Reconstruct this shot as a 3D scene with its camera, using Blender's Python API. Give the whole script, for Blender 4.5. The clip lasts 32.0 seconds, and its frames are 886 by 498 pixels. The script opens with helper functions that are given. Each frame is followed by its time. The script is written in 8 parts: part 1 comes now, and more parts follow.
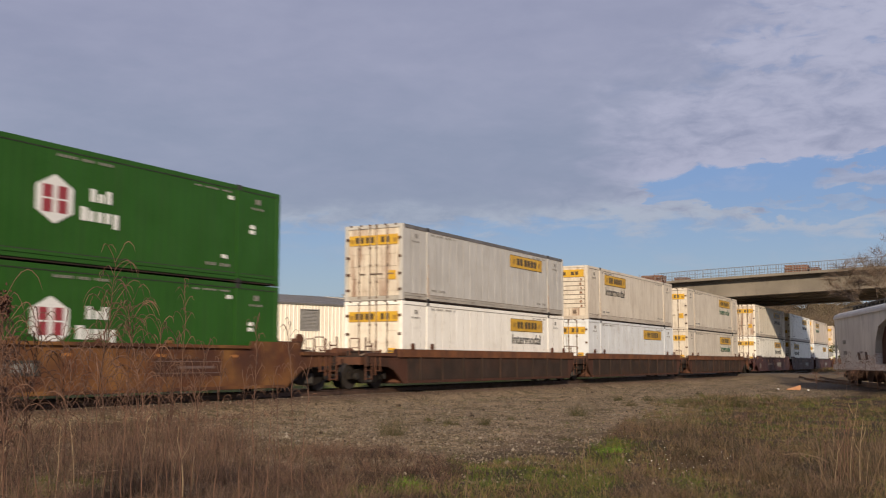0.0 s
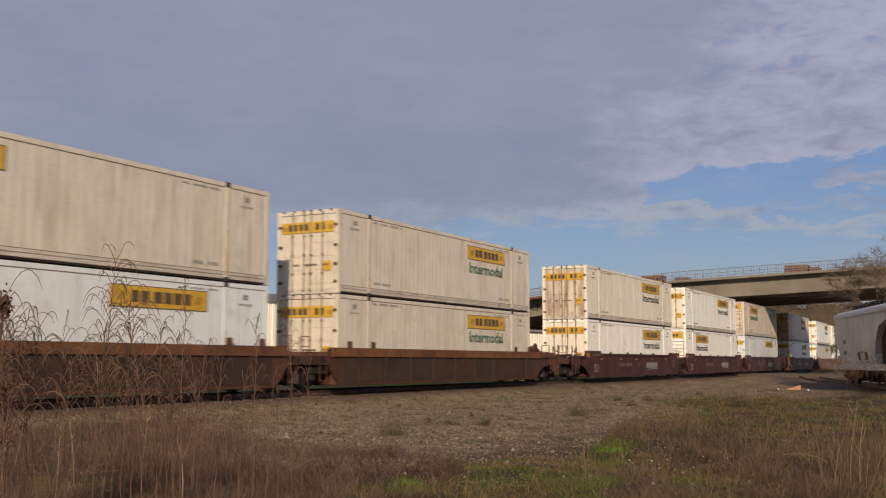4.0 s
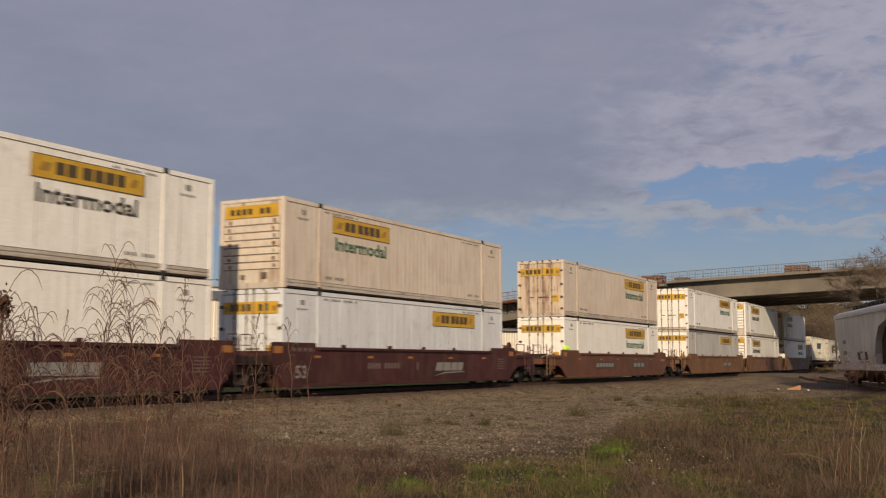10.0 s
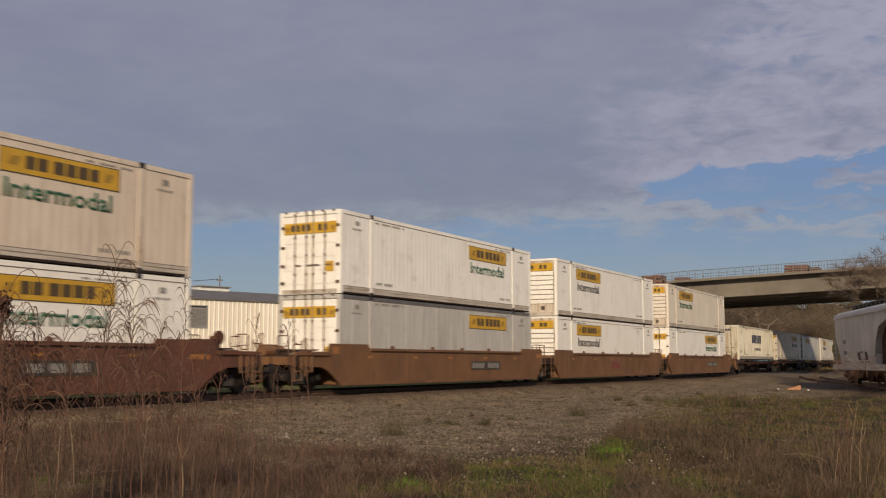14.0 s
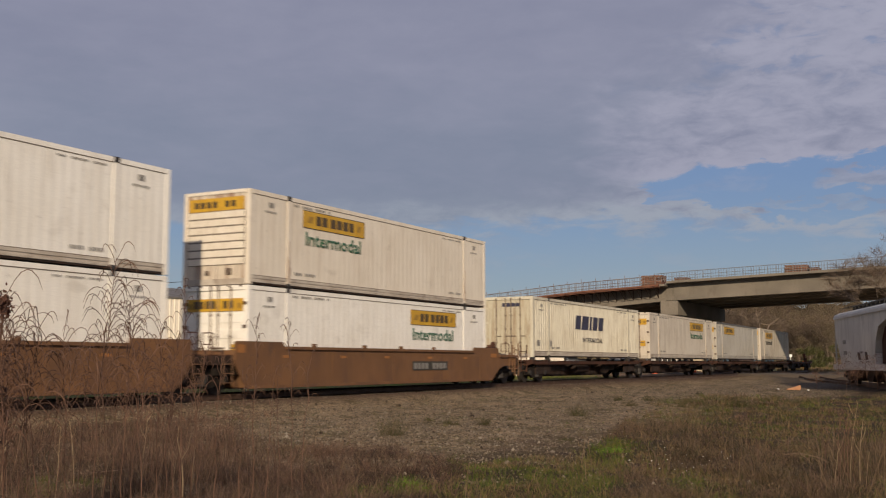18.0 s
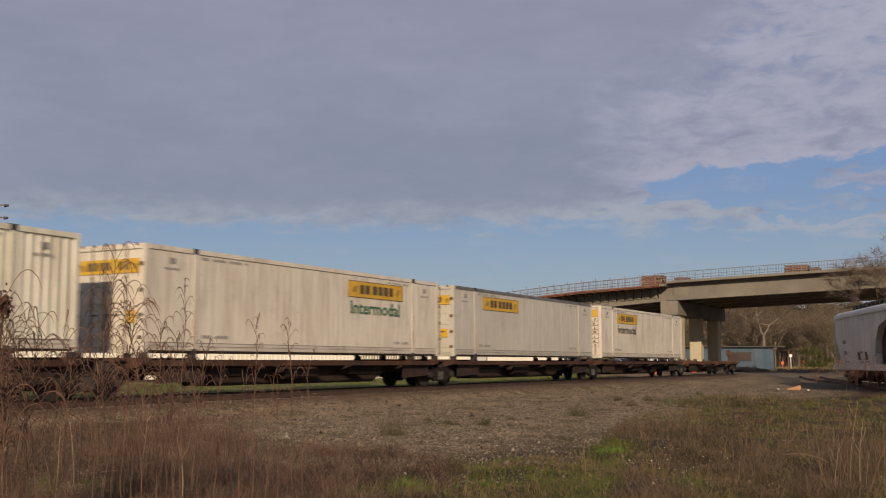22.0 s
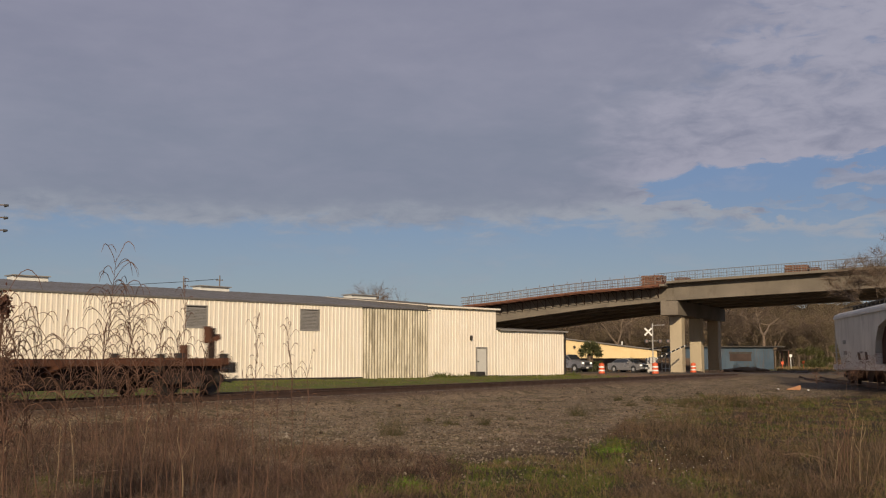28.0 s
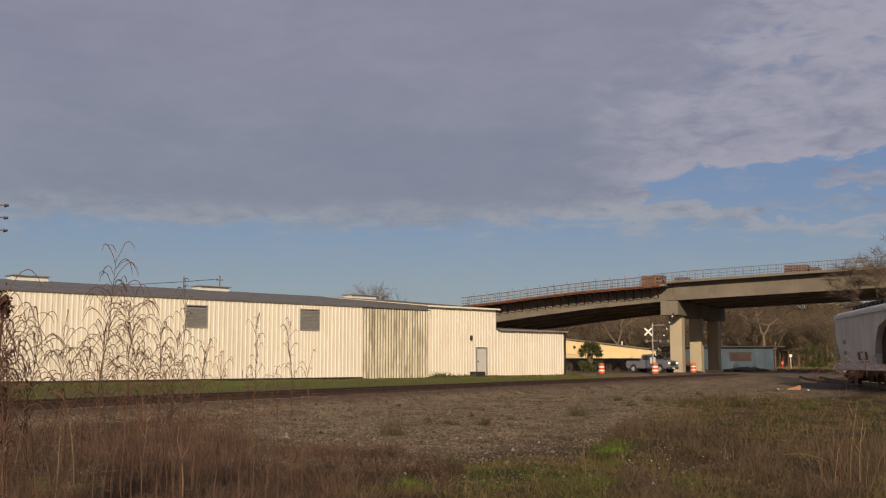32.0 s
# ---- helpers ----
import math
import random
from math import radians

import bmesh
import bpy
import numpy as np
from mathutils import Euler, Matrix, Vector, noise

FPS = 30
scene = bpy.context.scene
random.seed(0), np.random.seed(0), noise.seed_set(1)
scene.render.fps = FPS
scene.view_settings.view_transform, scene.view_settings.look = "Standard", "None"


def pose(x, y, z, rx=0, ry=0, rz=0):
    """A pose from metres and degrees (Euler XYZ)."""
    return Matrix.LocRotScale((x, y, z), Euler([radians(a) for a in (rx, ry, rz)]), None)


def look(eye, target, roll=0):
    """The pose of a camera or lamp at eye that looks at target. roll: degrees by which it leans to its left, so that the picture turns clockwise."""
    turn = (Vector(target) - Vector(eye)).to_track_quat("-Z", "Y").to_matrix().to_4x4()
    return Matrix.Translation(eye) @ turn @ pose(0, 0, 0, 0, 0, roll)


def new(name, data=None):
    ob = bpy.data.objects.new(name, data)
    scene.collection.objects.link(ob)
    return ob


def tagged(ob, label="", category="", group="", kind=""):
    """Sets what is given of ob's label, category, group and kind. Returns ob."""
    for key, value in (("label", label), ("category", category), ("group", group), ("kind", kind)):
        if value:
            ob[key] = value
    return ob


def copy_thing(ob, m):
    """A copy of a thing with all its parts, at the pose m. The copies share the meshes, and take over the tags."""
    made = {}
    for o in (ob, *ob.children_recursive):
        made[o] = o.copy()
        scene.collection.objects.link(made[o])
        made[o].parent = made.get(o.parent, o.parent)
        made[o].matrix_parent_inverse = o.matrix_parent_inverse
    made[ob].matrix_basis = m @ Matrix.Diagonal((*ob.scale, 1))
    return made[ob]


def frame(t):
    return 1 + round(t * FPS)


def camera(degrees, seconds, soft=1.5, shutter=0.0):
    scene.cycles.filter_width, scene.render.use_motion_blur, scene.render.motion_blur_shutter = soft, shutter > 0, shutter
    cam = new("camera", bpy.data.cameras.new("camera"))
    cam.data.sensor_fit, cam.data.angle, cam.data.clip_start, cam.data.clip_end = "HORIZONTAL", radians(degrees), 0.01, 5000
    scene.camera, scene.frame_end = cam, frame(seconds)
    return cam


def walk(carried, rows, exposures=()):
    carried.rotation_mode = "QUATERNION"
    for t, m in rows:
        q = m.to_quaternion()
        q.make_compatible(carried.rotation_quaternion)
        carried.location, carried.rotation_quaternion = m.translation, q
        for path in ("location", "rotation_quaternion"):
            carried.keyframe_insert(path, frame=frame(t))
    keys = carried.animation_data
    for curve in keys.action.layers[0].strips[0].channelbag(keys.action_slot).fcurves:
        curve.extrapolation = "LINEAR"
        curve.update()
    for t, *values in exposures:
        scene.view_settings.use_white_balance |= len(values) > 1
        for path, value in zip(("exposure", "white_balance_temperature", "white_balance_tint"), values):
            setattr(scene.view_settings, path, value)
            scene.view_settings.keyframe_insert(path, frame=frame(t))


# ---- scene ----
# ---- the camera: it stands still on a tripod ----
cam = camera(45.64, 32.0, soft=1.17, shutter=0.5)
EYE = Vector((0.0, 0.0, 0.932))
AZ, PITCH = radians(61.706), radians(6.157)
AIM = Vector((math.sin(AZ) * math.cos(PITCH), math.cos(AZ) * math.cos(PITCH), math.sin(PITCH)))
POSE = look(EYE, EYE + AIM * 10, 0.0)
walk(cam, [(0.0, POSE), (32.0, POSE)], exposures=[(0.0, 0.15, 6000, 10), (1.0, 0.04, 6000, 10), (2.0, -0.02, 6050, 10), (3.5, -0.03, 6050, 10), (6.0, -0.05, 6250, 10), (8.0, -0.17, 6300, 10), (10.0, -0.17, 6350, 10), (13.0, -0.2, 6250, 10), (14.5, -0.24, 6200, 10), (17.0, -0.2, 6150, 10), (20.0, -0.12, 6150, 10), (22.0, -0.06, 6200, 10), (25.0, -0.02, 6250, 10), (28.0, -0.2, 6350, 10), (32.0, -0.22, 6400, 10)])

# ---- daylight: low warm sun behind the camera, broken cloud ----
SUN_EL, SUN_AZ = radians(20.8), radians(61.8 + 180)      # azimuth clockwise from +Y, where the sun stands
SUN_DIR = Vector((math.sin(SUN_AZ) * math.cos(SUN_EL), math.cos(SUN_AZ) * math.cos(SUN_EL), math.sin(SUN_EL)))
sun = new("sun", bpy.data.lights.new("sun", "SUN"))
sun.data.energy, sun.data.angle, sun.data.color = 4.65, radians(0.6), (1.0, 0.795, 0.545)
sun.matrix_basis = look(SUN_DIR * 50, (0, 0, 0))


SLATE, VIOLET = (1.75, 1.95, 2.50), (1.88, 1.91, 2.55)         # cloud undersides, low and high
FRINGE_PALE, CLOUD_PALE = (2.95, 3.10, 3.45), (3.20, 3.10, 3.68)
CLEAR_LOW, CLEAR_HIGH = (2.05, 2.4, 2.8), (1.25, 1.85, 3.2)


def make_world():
    w = bpy.data.worlds.new("sky")
    scene.world = w
    w.use_nodes = True
    nt = w.node_tree
    nt.nodes.clear()
    N, K = nt.nodes.new, nt.links.new

    def mth(op, a, b=None, clamp=False):
        n = N("ShaderNodeMath")
        n.operation, n.use_clamp = op, clamp
        for i, s in enumerate((a, b)):
            if s is None:
                continue
            if isinstance(s, (int, float)):
                n.inputs[i].default_value = s
            else:
                K(s, n.inputs[i])
        return n.outputs[0]

    def ramp(fac, lo, hi):
        n = N("ShaderNodeMapRange")
        n.interpolation_type = "SMOOTHSTEP"
        K(fac, n.inputs[0])
        n.inputs[1].default_value, n.inputs[2].default_value = lo, hi
        return n.outputs[0]

    def mixc(fac, a, b):
        n = N("ShaderNodeMix")
        n.data_type = "RGBA"
        K(fac, n.inputs[0])
        for s, i in ((a, 6), (b, 7)):
            if isinstance(s, tuple):
                n.inputs[i].default_value = (*s, 1)
            else:
                K(s, n.inputs[i])
        return n.outputs[2]
    sky = N("ShaderNodeTexSky")
    sky.sky_type, sky.sun_disc = "NISHITA", False
    sky.sun_elevation, sky.sun_rotation = SUN_EL, SUN_AZ
    sky.air_density, sky.dust_density, sky.ozone_density = 1.0, 0.6, 2.0
    tc = N("ShaderNodeTexCoord")
    # turn the directions so that +Y looks along the camera's heading
    rot = N("ShaderNodeVectorRotate")
    rot.rotation_type = "Z_AXIS"
    rot.inputs["Angle"].default_value = AZ
    K(tc.outputs["Generated"], rot.inputs["Vector"])
    sep = N("ShaderNodeSeparateXYZ")
    K(rot.outputs[0], sep.inputs[0])
    sx, sy, sz = sep.outputs
    el = mth("ARCTAN2", sz, mth("SQRT", mth("ADD", mth("MULTIPLY", sx, sx), mth("MULTIPLY", sy, sy))))
    az = mth("ARCTAN2", sx, sy)
    # cloud layers laid out by bearing and height above the horizon
    comb = N("ShaderNodeCombineXYZ")
    K(az, comb.inputs[0]), K(mth("MULTIPLY", el, 1.9), comb.inputs[1])

    def noise_at(scale, detail, rough, off=(0.0, 0.0), turn=0.0, stretch=1.0, dist=0.0):
        mp = N("ShaderNodeMapping")
        K(comb.outputs[0], mp.inputs[0])
        mp.inputs["Rotation"].default_value = (0, 0, turn)
        mp.inputs["Scale"].default_value = (1.0, stretch, 1.0)
        mp.inputs["Location"].default_value = (*off, 0)
        n = N("ShaderNodeTexNoise")
        n.inputs["Scale"].default_value, n.inputs["Detail"].default_value = scale, detail
        n.inputs["Roughness"].default_value, n.inputs["Distortion"].default_value = rough, dist
        K(mp.outputs[0], n.inputs["Vector"])
        return n.outputs[0]
    big = noise_at(4.5, 3, 0.5, (3.1, 1.0), 0.1, 1.3, 0.3)
    mid = noise_at(11.0, 5, 0.55, (0.7, 2.2), 0.1, 1.5, 0.4)
    fine = noise_at(30.0, 6, 0.6, (1.7, 0.3), 0.1, 1.5, 0.3)
    rip = noise_at(25.0, 6, 0.60, (6.0, 2.0), 0.05, 1.35, 0.45)
    c_big, c_mid, c_fine, c_rip = (mth("SUBTRACT", q, 0.5) for q in (big, mid, fine, rip))
    # thick cloud overhead, a clear band low down, a long opening to one side
    wob = mth("ADD", mth("MULTIPLY", c_mid, radians(1.5)), mth("MULTIPLY", c_fine, radians(2.4)))
    el_w = mth("ADD", el, wob)
    az_w = mth("ADD", az, mth("ADD", mth("MULTIPLY", c_big, radians(9.0)), mth("MULTIPLY", c_mid, radians(8.0))))
    low_side = mth("MULTIPLY", ramp(az, radians(8.0), radians(22.0)), radians(0.75))
    cover = ramp(mth("ADD", mth("ADD", el_w, low_side), mth("MULTIPLY", c_big, radians(1.0))), radians(6.9), radians(7.9))
    az_h = mth("ADD", az, mth("MULTIPLY", c_fine, radians(2.2)))
    upper = mth("ADD", mth("ADD", mth("MULTIPLY", ramp(az_h, radians(9.6), radians(15.0)), radians(1.12)), mth("MULTIPLY", ramp(az_h, radians(16.0), radians(19.5)), radians(0.12))), radians(9.40))
    lower = mth("SUBTRACT", radians(9.55), mth("ADD", mth("MULTIPLY", ramp(az_h, radians(9.9), radians(11.8)), radians(0.85)), mth("MULTIPLY", ramp(az_h, radians(11.5), radians(19.0)), radians(1.5))))
    hole = mth("MULTIPLY", ramp(mth("SUBTRACT", el_w, lower), radians(-0.10), radians(0.30)), ramp(mth("SUBTRACT", upper, el_w), radians(-0.08), radians(0.32)))
    hole = mth("MULTIPLY", hole, ramp(az_h, radians(9.9), radians(10.7)))
    hole = mth("MULTIPLY", hole, ramp(az_h, radians(34.0), radians(27.0)))
    px_, py_ = mth("DIVIDE", mth("SUBTRACT", az_h, radians(21.9)), radians(2.3)), mth("DIVIDE", mth("SUBTRACT", el_w, radians(9.35)), radians(0.62))
    puff = ramp(mth("ADD", mth("MULTIPLY", px_, px_), mth("MULTIPLY", py_, py_)), 1.1, 0.3)
    streak_y = mth("DIVIDE", mth("SUBTRACT", el_w, radians(8.05)), radians(0.20))
    streak = mth("MULTIPLY", ramp(mth("MULTIPLY", streak_y, streak_y), 1.2, 0.0), mth("MULTIPLY", ramp(az, radians(15.5), radians(18.0)), 0.45))
    hole = mth("MULTIPLY", hole, mth("SUBTRACT", 1.0, mth("MAXIMUM", mth("MULTIPLY", puff, 0.8), streak)))
    side = ramp(mth("SUBTRACT", az_w, mth("MULTIPLY", mth("SUBTRACT", el, radians(12.0)), 0.9)), radians(5.5), radians(15.0))
    # thin blue-grey gaps between the ripples, high on the open side
    gaps = mth("MULTIPLY", mth("MULTIPLY", ramp(c_rip, -0.03, -0.16), side), mth("MULTIPLY", ramp(el, radians(12.5), radians(16.5)), 0.30))
    mask = mth("SUBTRACT", mth("SUBTRACT", cover, mth("MULTIPLY", hole, 0.95)), gaps, True)
    veil = mth("MULTIPLY", ramp(mth("ADD", mid, mth("MULTIPLY", c_fine, 0.8)), 0.48, 0.78), 0.25)
    mask = mth("MAXIMUM", mask, veil)
    # cloud colour: grey-violet undersides, paler ripples on one side and along the lower fringe
    tone = mth("ADD", mth("ADD", mth("MULTIPLY", c_big, 0.32), mth("MULTIPLY", c_mid, mth("ADD", mth("MULTIPLY", side, 0.35), 0.24))), mth("MULTIPLY", c_fine, mth("ADD", mth("MULTIPLY", side, 0.5), 0.10)))
    tone = mth("ADD", tone, mth("MULTIPLY", c_rip, mth("ADD", mth("MULTIPLY", side, 1.25), 0.10)))
    tone = mth("ADD", tone, mth("MULTIPLY", side, 0.30))
    high = mth("MULTIPLY", ramp(el, radians(11.0), radians(19.0)), 0.07)
    fringe = mth("MULTIPLY", ramp(mth("ADD", el_w, low_side), radians(9.2), radians(7.6)), mth("ADD", mth("MULTIPLY", c_rip, 1.1), mth("ADD", mth("MULTIPLY", c_fine, 0.8), 0.30)))
    rim = mth("MULTIPLY", ramp(mth("ABSOLUTE", mth("SUBTRACT", el_w, upper)), radians(0.7), radians(0.1)), mth("MULTIPLY", ramp(az, radians(9.5), radians(12.0)), 0.22))
    light = ramp(mth("ADD", mth("ADD", tone, high), mth("ADD", fringe, rim)), -0.30, 0.62)
    height = mth("MAXIMUM", ramp(el_w, radians(10.5), radians(18.5)), mth("MULTIPLY", side, 0.8))
    cloud = mixc(light, mixc(height, SLATE, VIOLET), mixc(ramp(el_w, radians(7.8), radians(10.5)), FRINGE_PALE, CLOUD_PALE))
    clear = mixc(ramp(el, radians(2.0), radians(11.0)), CLEAR_LOW, CLEAR_HIGH)
    blue = mixc(mth("ADD", 0.0, 0.85), sky.outputs[0], clear)
    col = mixc(mth("MULTIPLY", mask, 0.95), blue, cloud)
    bg, out = N("ShaderNodeBackground"), N("ShaderNodeOutputWorld")
    bg.inputs["Strength"].default_value = 0.13
    K(col, bg.inputs["Color"])
    K(bg.outputs[0], out.inputs[0])


make_world()


# ---- materials ----
def lerp3(a, b, t):
    return tuple(a[i] + (b[i] - a[i]) * t for i in range(3))


def surface(name, c1, c2, rough=0.6, metal=0.0, scale=1.5, grain=40.0, bump=0.15, stain=None, stain_amount=0.0,
            stain_scale=(3.0, 3.0, 0.5), vary=0.0, spec=0.5, stain_lo=0.5, spots=0.0):
    """Two tones over large noise, fine grain, streaky stains, a little relief; vary shifts the tone from piece to piece."""
    m = bpy.data.materials.new(name)
    m.use_nodes = True
    nt = m.node_tree
    b = nt.nodes["Principled BSDF"]
    N, K = nt.nodes.new, nt.links.new
    tc, oi = N("ShaderNodeTexCoord"), N("ShaderNodeObjectInfo")
    add = N("ShaderNodeVectorMath")
    add.operation = "MULTIPLY_ADD"
    K(oi.outputs["Random"], add.inputs[0])
    add.inputs[1].default_value = (37.0, 53.0, 0.0)
    K(tc.outputs["Object"], add.inputs[2])

    def tex(scale, detail=4, mapping=None):
        n = N("ShaderNodeTexNoise")
        n.inputs["Scale"].default_value, n.inputs["Detail"].default_value = scale, detail
        if mapping:
            mp = N("ShaderNodeMapping")
            mp.inputs["Scale"].default_value = mapping
            K(add.outputs[0], mp.inputs[0])
            K(mp.outputs[0], n.inputs["Vector"])
        else:
            K(add.outputs[0], n.inputs["Vector"])
        return n.outputs[0]

    def mix(kind, fac, a, bb):
        n = N("ShaderNodeMix")
        n.data_type, n.blend_type = "RGBA", kind
        if isinstance(fac, float):
            n.inputs[0].default_value = fac
        else:
            K(fac, n.inputs[0])
        for s, i in ((a, 6), (bb, 7)):
            if isinstance(s, tuple):
                n.inputs[i].default_value = (*s, 1)
            else:
                K(s, n.inputs[i])
        return n.outputs[2]

    def rng(v, lo, hi, a=0.0, bb=1.0):
        n = N("ShaderNodeMapRange")
        K(v, n.inputs[0])
        for i, x in enumerate((lo, hi, a, bb)):
            n.inputs[i + 1].default_value = x
        return n.outputs[0]
    large = tex(scale, 5)
    col = mix("MIX", rng(large, 0.35, 0.65), c1, c2)
    fine = tex(grain, 3)
    col = mix("MULTIPLY", 1.0, col, mix("MIX", rng(fine, 0.25, 0.75), (0.86,) * 3, (1.1,) * 3))
    if stain:
        s = tex(1.0, 6, stain_scale)
        col = mix("MIX", rng(s, stain_lo, stain_lo + 0.25, 0.0, stain_amount), col, stain)
        runs = tex(1.0, 5, tuple(4.0 * q for q in stain_scale[:2]) + (stain_scale[2] * 1.4,))
        col = mix("MIX", rng(runs, 0.56, 0.74, 0.0, min(0.8, stain_amount * 1.2)), col, lerp3(stain, (0.05, 0.04, 0.03), 0.35))
    if spots:
        smear = tex(1.0, 5, (1.3, 1.3, 1.9))
        col = mix("MIX", rng(smear, 0.60, 0.76, 0.0, spots), col, (0.36, 0.31, 0.25))
        nick = tex(7.0, 2)
        col = mix("MIX", rng(nick, 0.70, 0.76, 0.0, spots), col, (0.22, 0.17, 0.13))
    if vary:
        col = mix("MULTIPLY", 1.0, col, mix("MIX", rng(oi.outputs["Random"], 0, 1), (1 - vary,) * 3, (1 + vary * 0.6,) * 3))
    K(col, b.inputs["Base Color"])
    K(rng(large, 0.3, 0.7, max(rough - 0.08, 0.02), min(rough + 0.1, 1.0)), b.inputs["Roughness"])
    b.inputs["Metallic"].default_value = metal
    b.inputs["Specular IOR Level"].default_value = spec
    if bump:
        bm_ = N("ShaderNodeBump")
        bm_.inputs["Strength"].default_value, bm_.inputs["Distance"].default_value = bump, 0.02
        K(fine, bm_.inputs["Height"])
        K(bm_.outputs[0], b.inputs["Normal"])
    return m


def plain(name, c, rough=0.5, metal=0.0, emit=0.0):
    m = surface(name, c, lerp3(c, (0.5 * sum(c) / 3,) * 3, 0.12), rough, metal, 2.0, 30.0, 0.05)
    if emit:
        b = m.node_tree.nodes["Principled BSDF"]
        b.inputs["Emission Color"].default_value, b.inputs["Emission Strength"].default_value = (*c, 1), emit
    return m


def glass(name, tint=(0.03, 0.035, 0.04)):
    m = bpy.data.materials.new(name)
    m.use_nodes = True
    b = m.node_tree.nodes["Principled BSDF"]
    b.inputs["Base Color"].default_value = (*tint, 1)
    b.inputs["Roughness"].default_value = 0.06
    b.inputs["Specular IOR Level"].default_value = 0.8
    return m


DIRT = (0.16, 0.12, 0.085)
M = {}
M["white"] = surface("white_paint", (0.89, 0.86, 0.795), (0.85, 0.815, 0.74), 0.42, 0, 0.8, 30, 0.06, (0.46, 0.38, 0.28), 0.22, spots=0.30)
M["cream"] = surface("cream_paint", (0.77, 0.70, 0.59), (0.71, 0.64, 0.53), 0.5, 0, 0.7, 30, 0.06, (0.42, 0.31, 0.21), 0.30, spots=0.35)
M["tan"] = surface("tan_paint", (0.68, 0.585, 0.475), (0.63, 0.53, 0.425), 0.5, 0, 0.7, 30, 0.06, (0.33, 0.22, 0.15), 0.35, spots=0.30)
M["ivory"] = surface("ivory_paint", (0.65, 0.61, 0.495), (0.585, 0.54, 0.43), 0.5, 0, 0.9, 30, 0.06, (0.30, 0.22, 0.13), 0.45, spots=0.40)
# darker copies of the cream and grey paints: dimmed sunlight put into the colour
M["cream_dull"] = surface("cream_paint_dim_sun", (0.645, 0.58, 0.48), (0.585, 0.52, 0.43), 0.5, 0, 0.7, 30, 0.06, (0.30, 0.22, 0.15), 0.45, spots=0.45)
M["grey_dull"] = surface("warm_grey_paint_dim_sun", (0.52, 0.48, 0.41), (0.47, 0.435, 0.37), 0.45, 0.05, 0.6, 30, 0.05, (0.30, 0.23, 0.17), 0.32, spots=0.40)
M["cream_rust"] = surface("rust_streaked_cream_paint", (0.66, 0.59, 0.48), (0.58, 0.50, 0.40), 0.55, 0, 1.0, 30, 0.1, (0.22, 0.10, 0.05), 0.85, (4.0, 4.0, 0.45), stain_lo=0.46)
M["tan_rust"] = surface("rust_streaked_tan_paint", (0.64, 0.52, 0.40), (0.56, 0.44, 0.33), 0.55, 0, 1.0, 30, 0.1, (0.17, 0.065, 0.03), 0.9, (3.0, 3.0, 0.6), stain_lo=0.47)
M["ivory_rust"] = surface("rust_streaked_ivory_paint", (0.55, 0.51, 0.39), (0.49, 0.44, 0.33), 0.55, 0, 1.0, 30, 0.08, (0.27, 0.16, 0.08), 0.6, (4.0, 4.0, 0.5))
M["grey"] = surface("bare_aluminium_paint", (0.56, 0.535, 0.49), (0.49, 0.465, 0.425), 0.42, 0.1, 0.7, 40, 0.05, (0.27, 0.25, 0.22), 0.4, spots=0.35)
M["pale"] = surface("pale_blue_white_paint", (0.70, 0.72, 0.73), (0.65, 0.66, 0.67), 0.45, 0, 0.7, 30, 0.05, (0.36, 0.32, 0.28), 0.25, spots=0.35)
M["green"] = surface("green_paint", (0.026, 0.094, 0.010), (0.021, 0.080, 0.008), 0.5, 0, 0.8, 30, 0.06, (0.035, 0.07, 0.02), 0.25, spec=0.22)
M["rail_grime"] = surface("grimy_bottom_rail", (0.56, 0.50, 0.42), (0.44, 0.385, 0.32), 0.55, 0, 0.9, 30, 0.08, (0.22, 0.15, 0.10), 0.6, (1.2, 1.2, 2.0))
M["rail_grime_grey"] = surface("grimy_grey_bottom_rail", (0.46, 0.42, 0.36), (0.36, 0.33, 0.285), 0.5, 0.05, 0.9, 30, 0.08, (0.20, 0.15, 0.11), 0.6, (1.2, 1.2, 2.0))
M["hinge"] = surface("rust_brown_hinge", (0.13, 0.075, 0.05), (0.075, 0.05, 0.038), 0.65, 0.2, 3, 40, 0.1)
M["roof_edge"] = surface("dark_grey_roof_edge", (0.15, 0.145, 0.145), (0.11, 0.105, 0.105), 0.55, 0.1, 2, 40, 0.1)
M["steel_dark"] = surface("dark_steel", (0.05, 0.045, 0.04), (0.035, 0.03, 0.028), 0.6, 0.3, 3, 40, 0.2)
M["rod"] = surface("weathered_rod", (0.13, 0.09, 0.065), (0.22, 0.17, 0.13), 0.5, 0.3, 3, 40, 0.1)
M["yellow"] = surface("yellow_decal", (0.60, 0.36, 0.022), (0.53, 0.30, 0.02), 0.5, 0, 1.5, 20, 0.03, (0.30, 0.18, 0.05), 0.35, (5, 5, 2))
M["seam_faint"] = plain("faint_dirty_seam", (0.36, 0.33, 0.29), 0.6)
M["rust_run"] = surface("thin_rust_run", (0.52, 0.40, 0.29), (0.40, 0.27, 0.18), 0.6, 0, 4, 30, 0.05, (0.28, 0.15, 0.08), 0.7, (6, 6, 1.5))
M["side_grime"] = surface("caked_grey_brown_grime", (0.050, 0.034, 0.027), (0.034, 0.025, 0.021), 0.85, 0, 0.8, 25, 0.2, (0.085, 0.04, 0.026), 0.5, (0.6, 0.6, 1.2), spec=0.1)
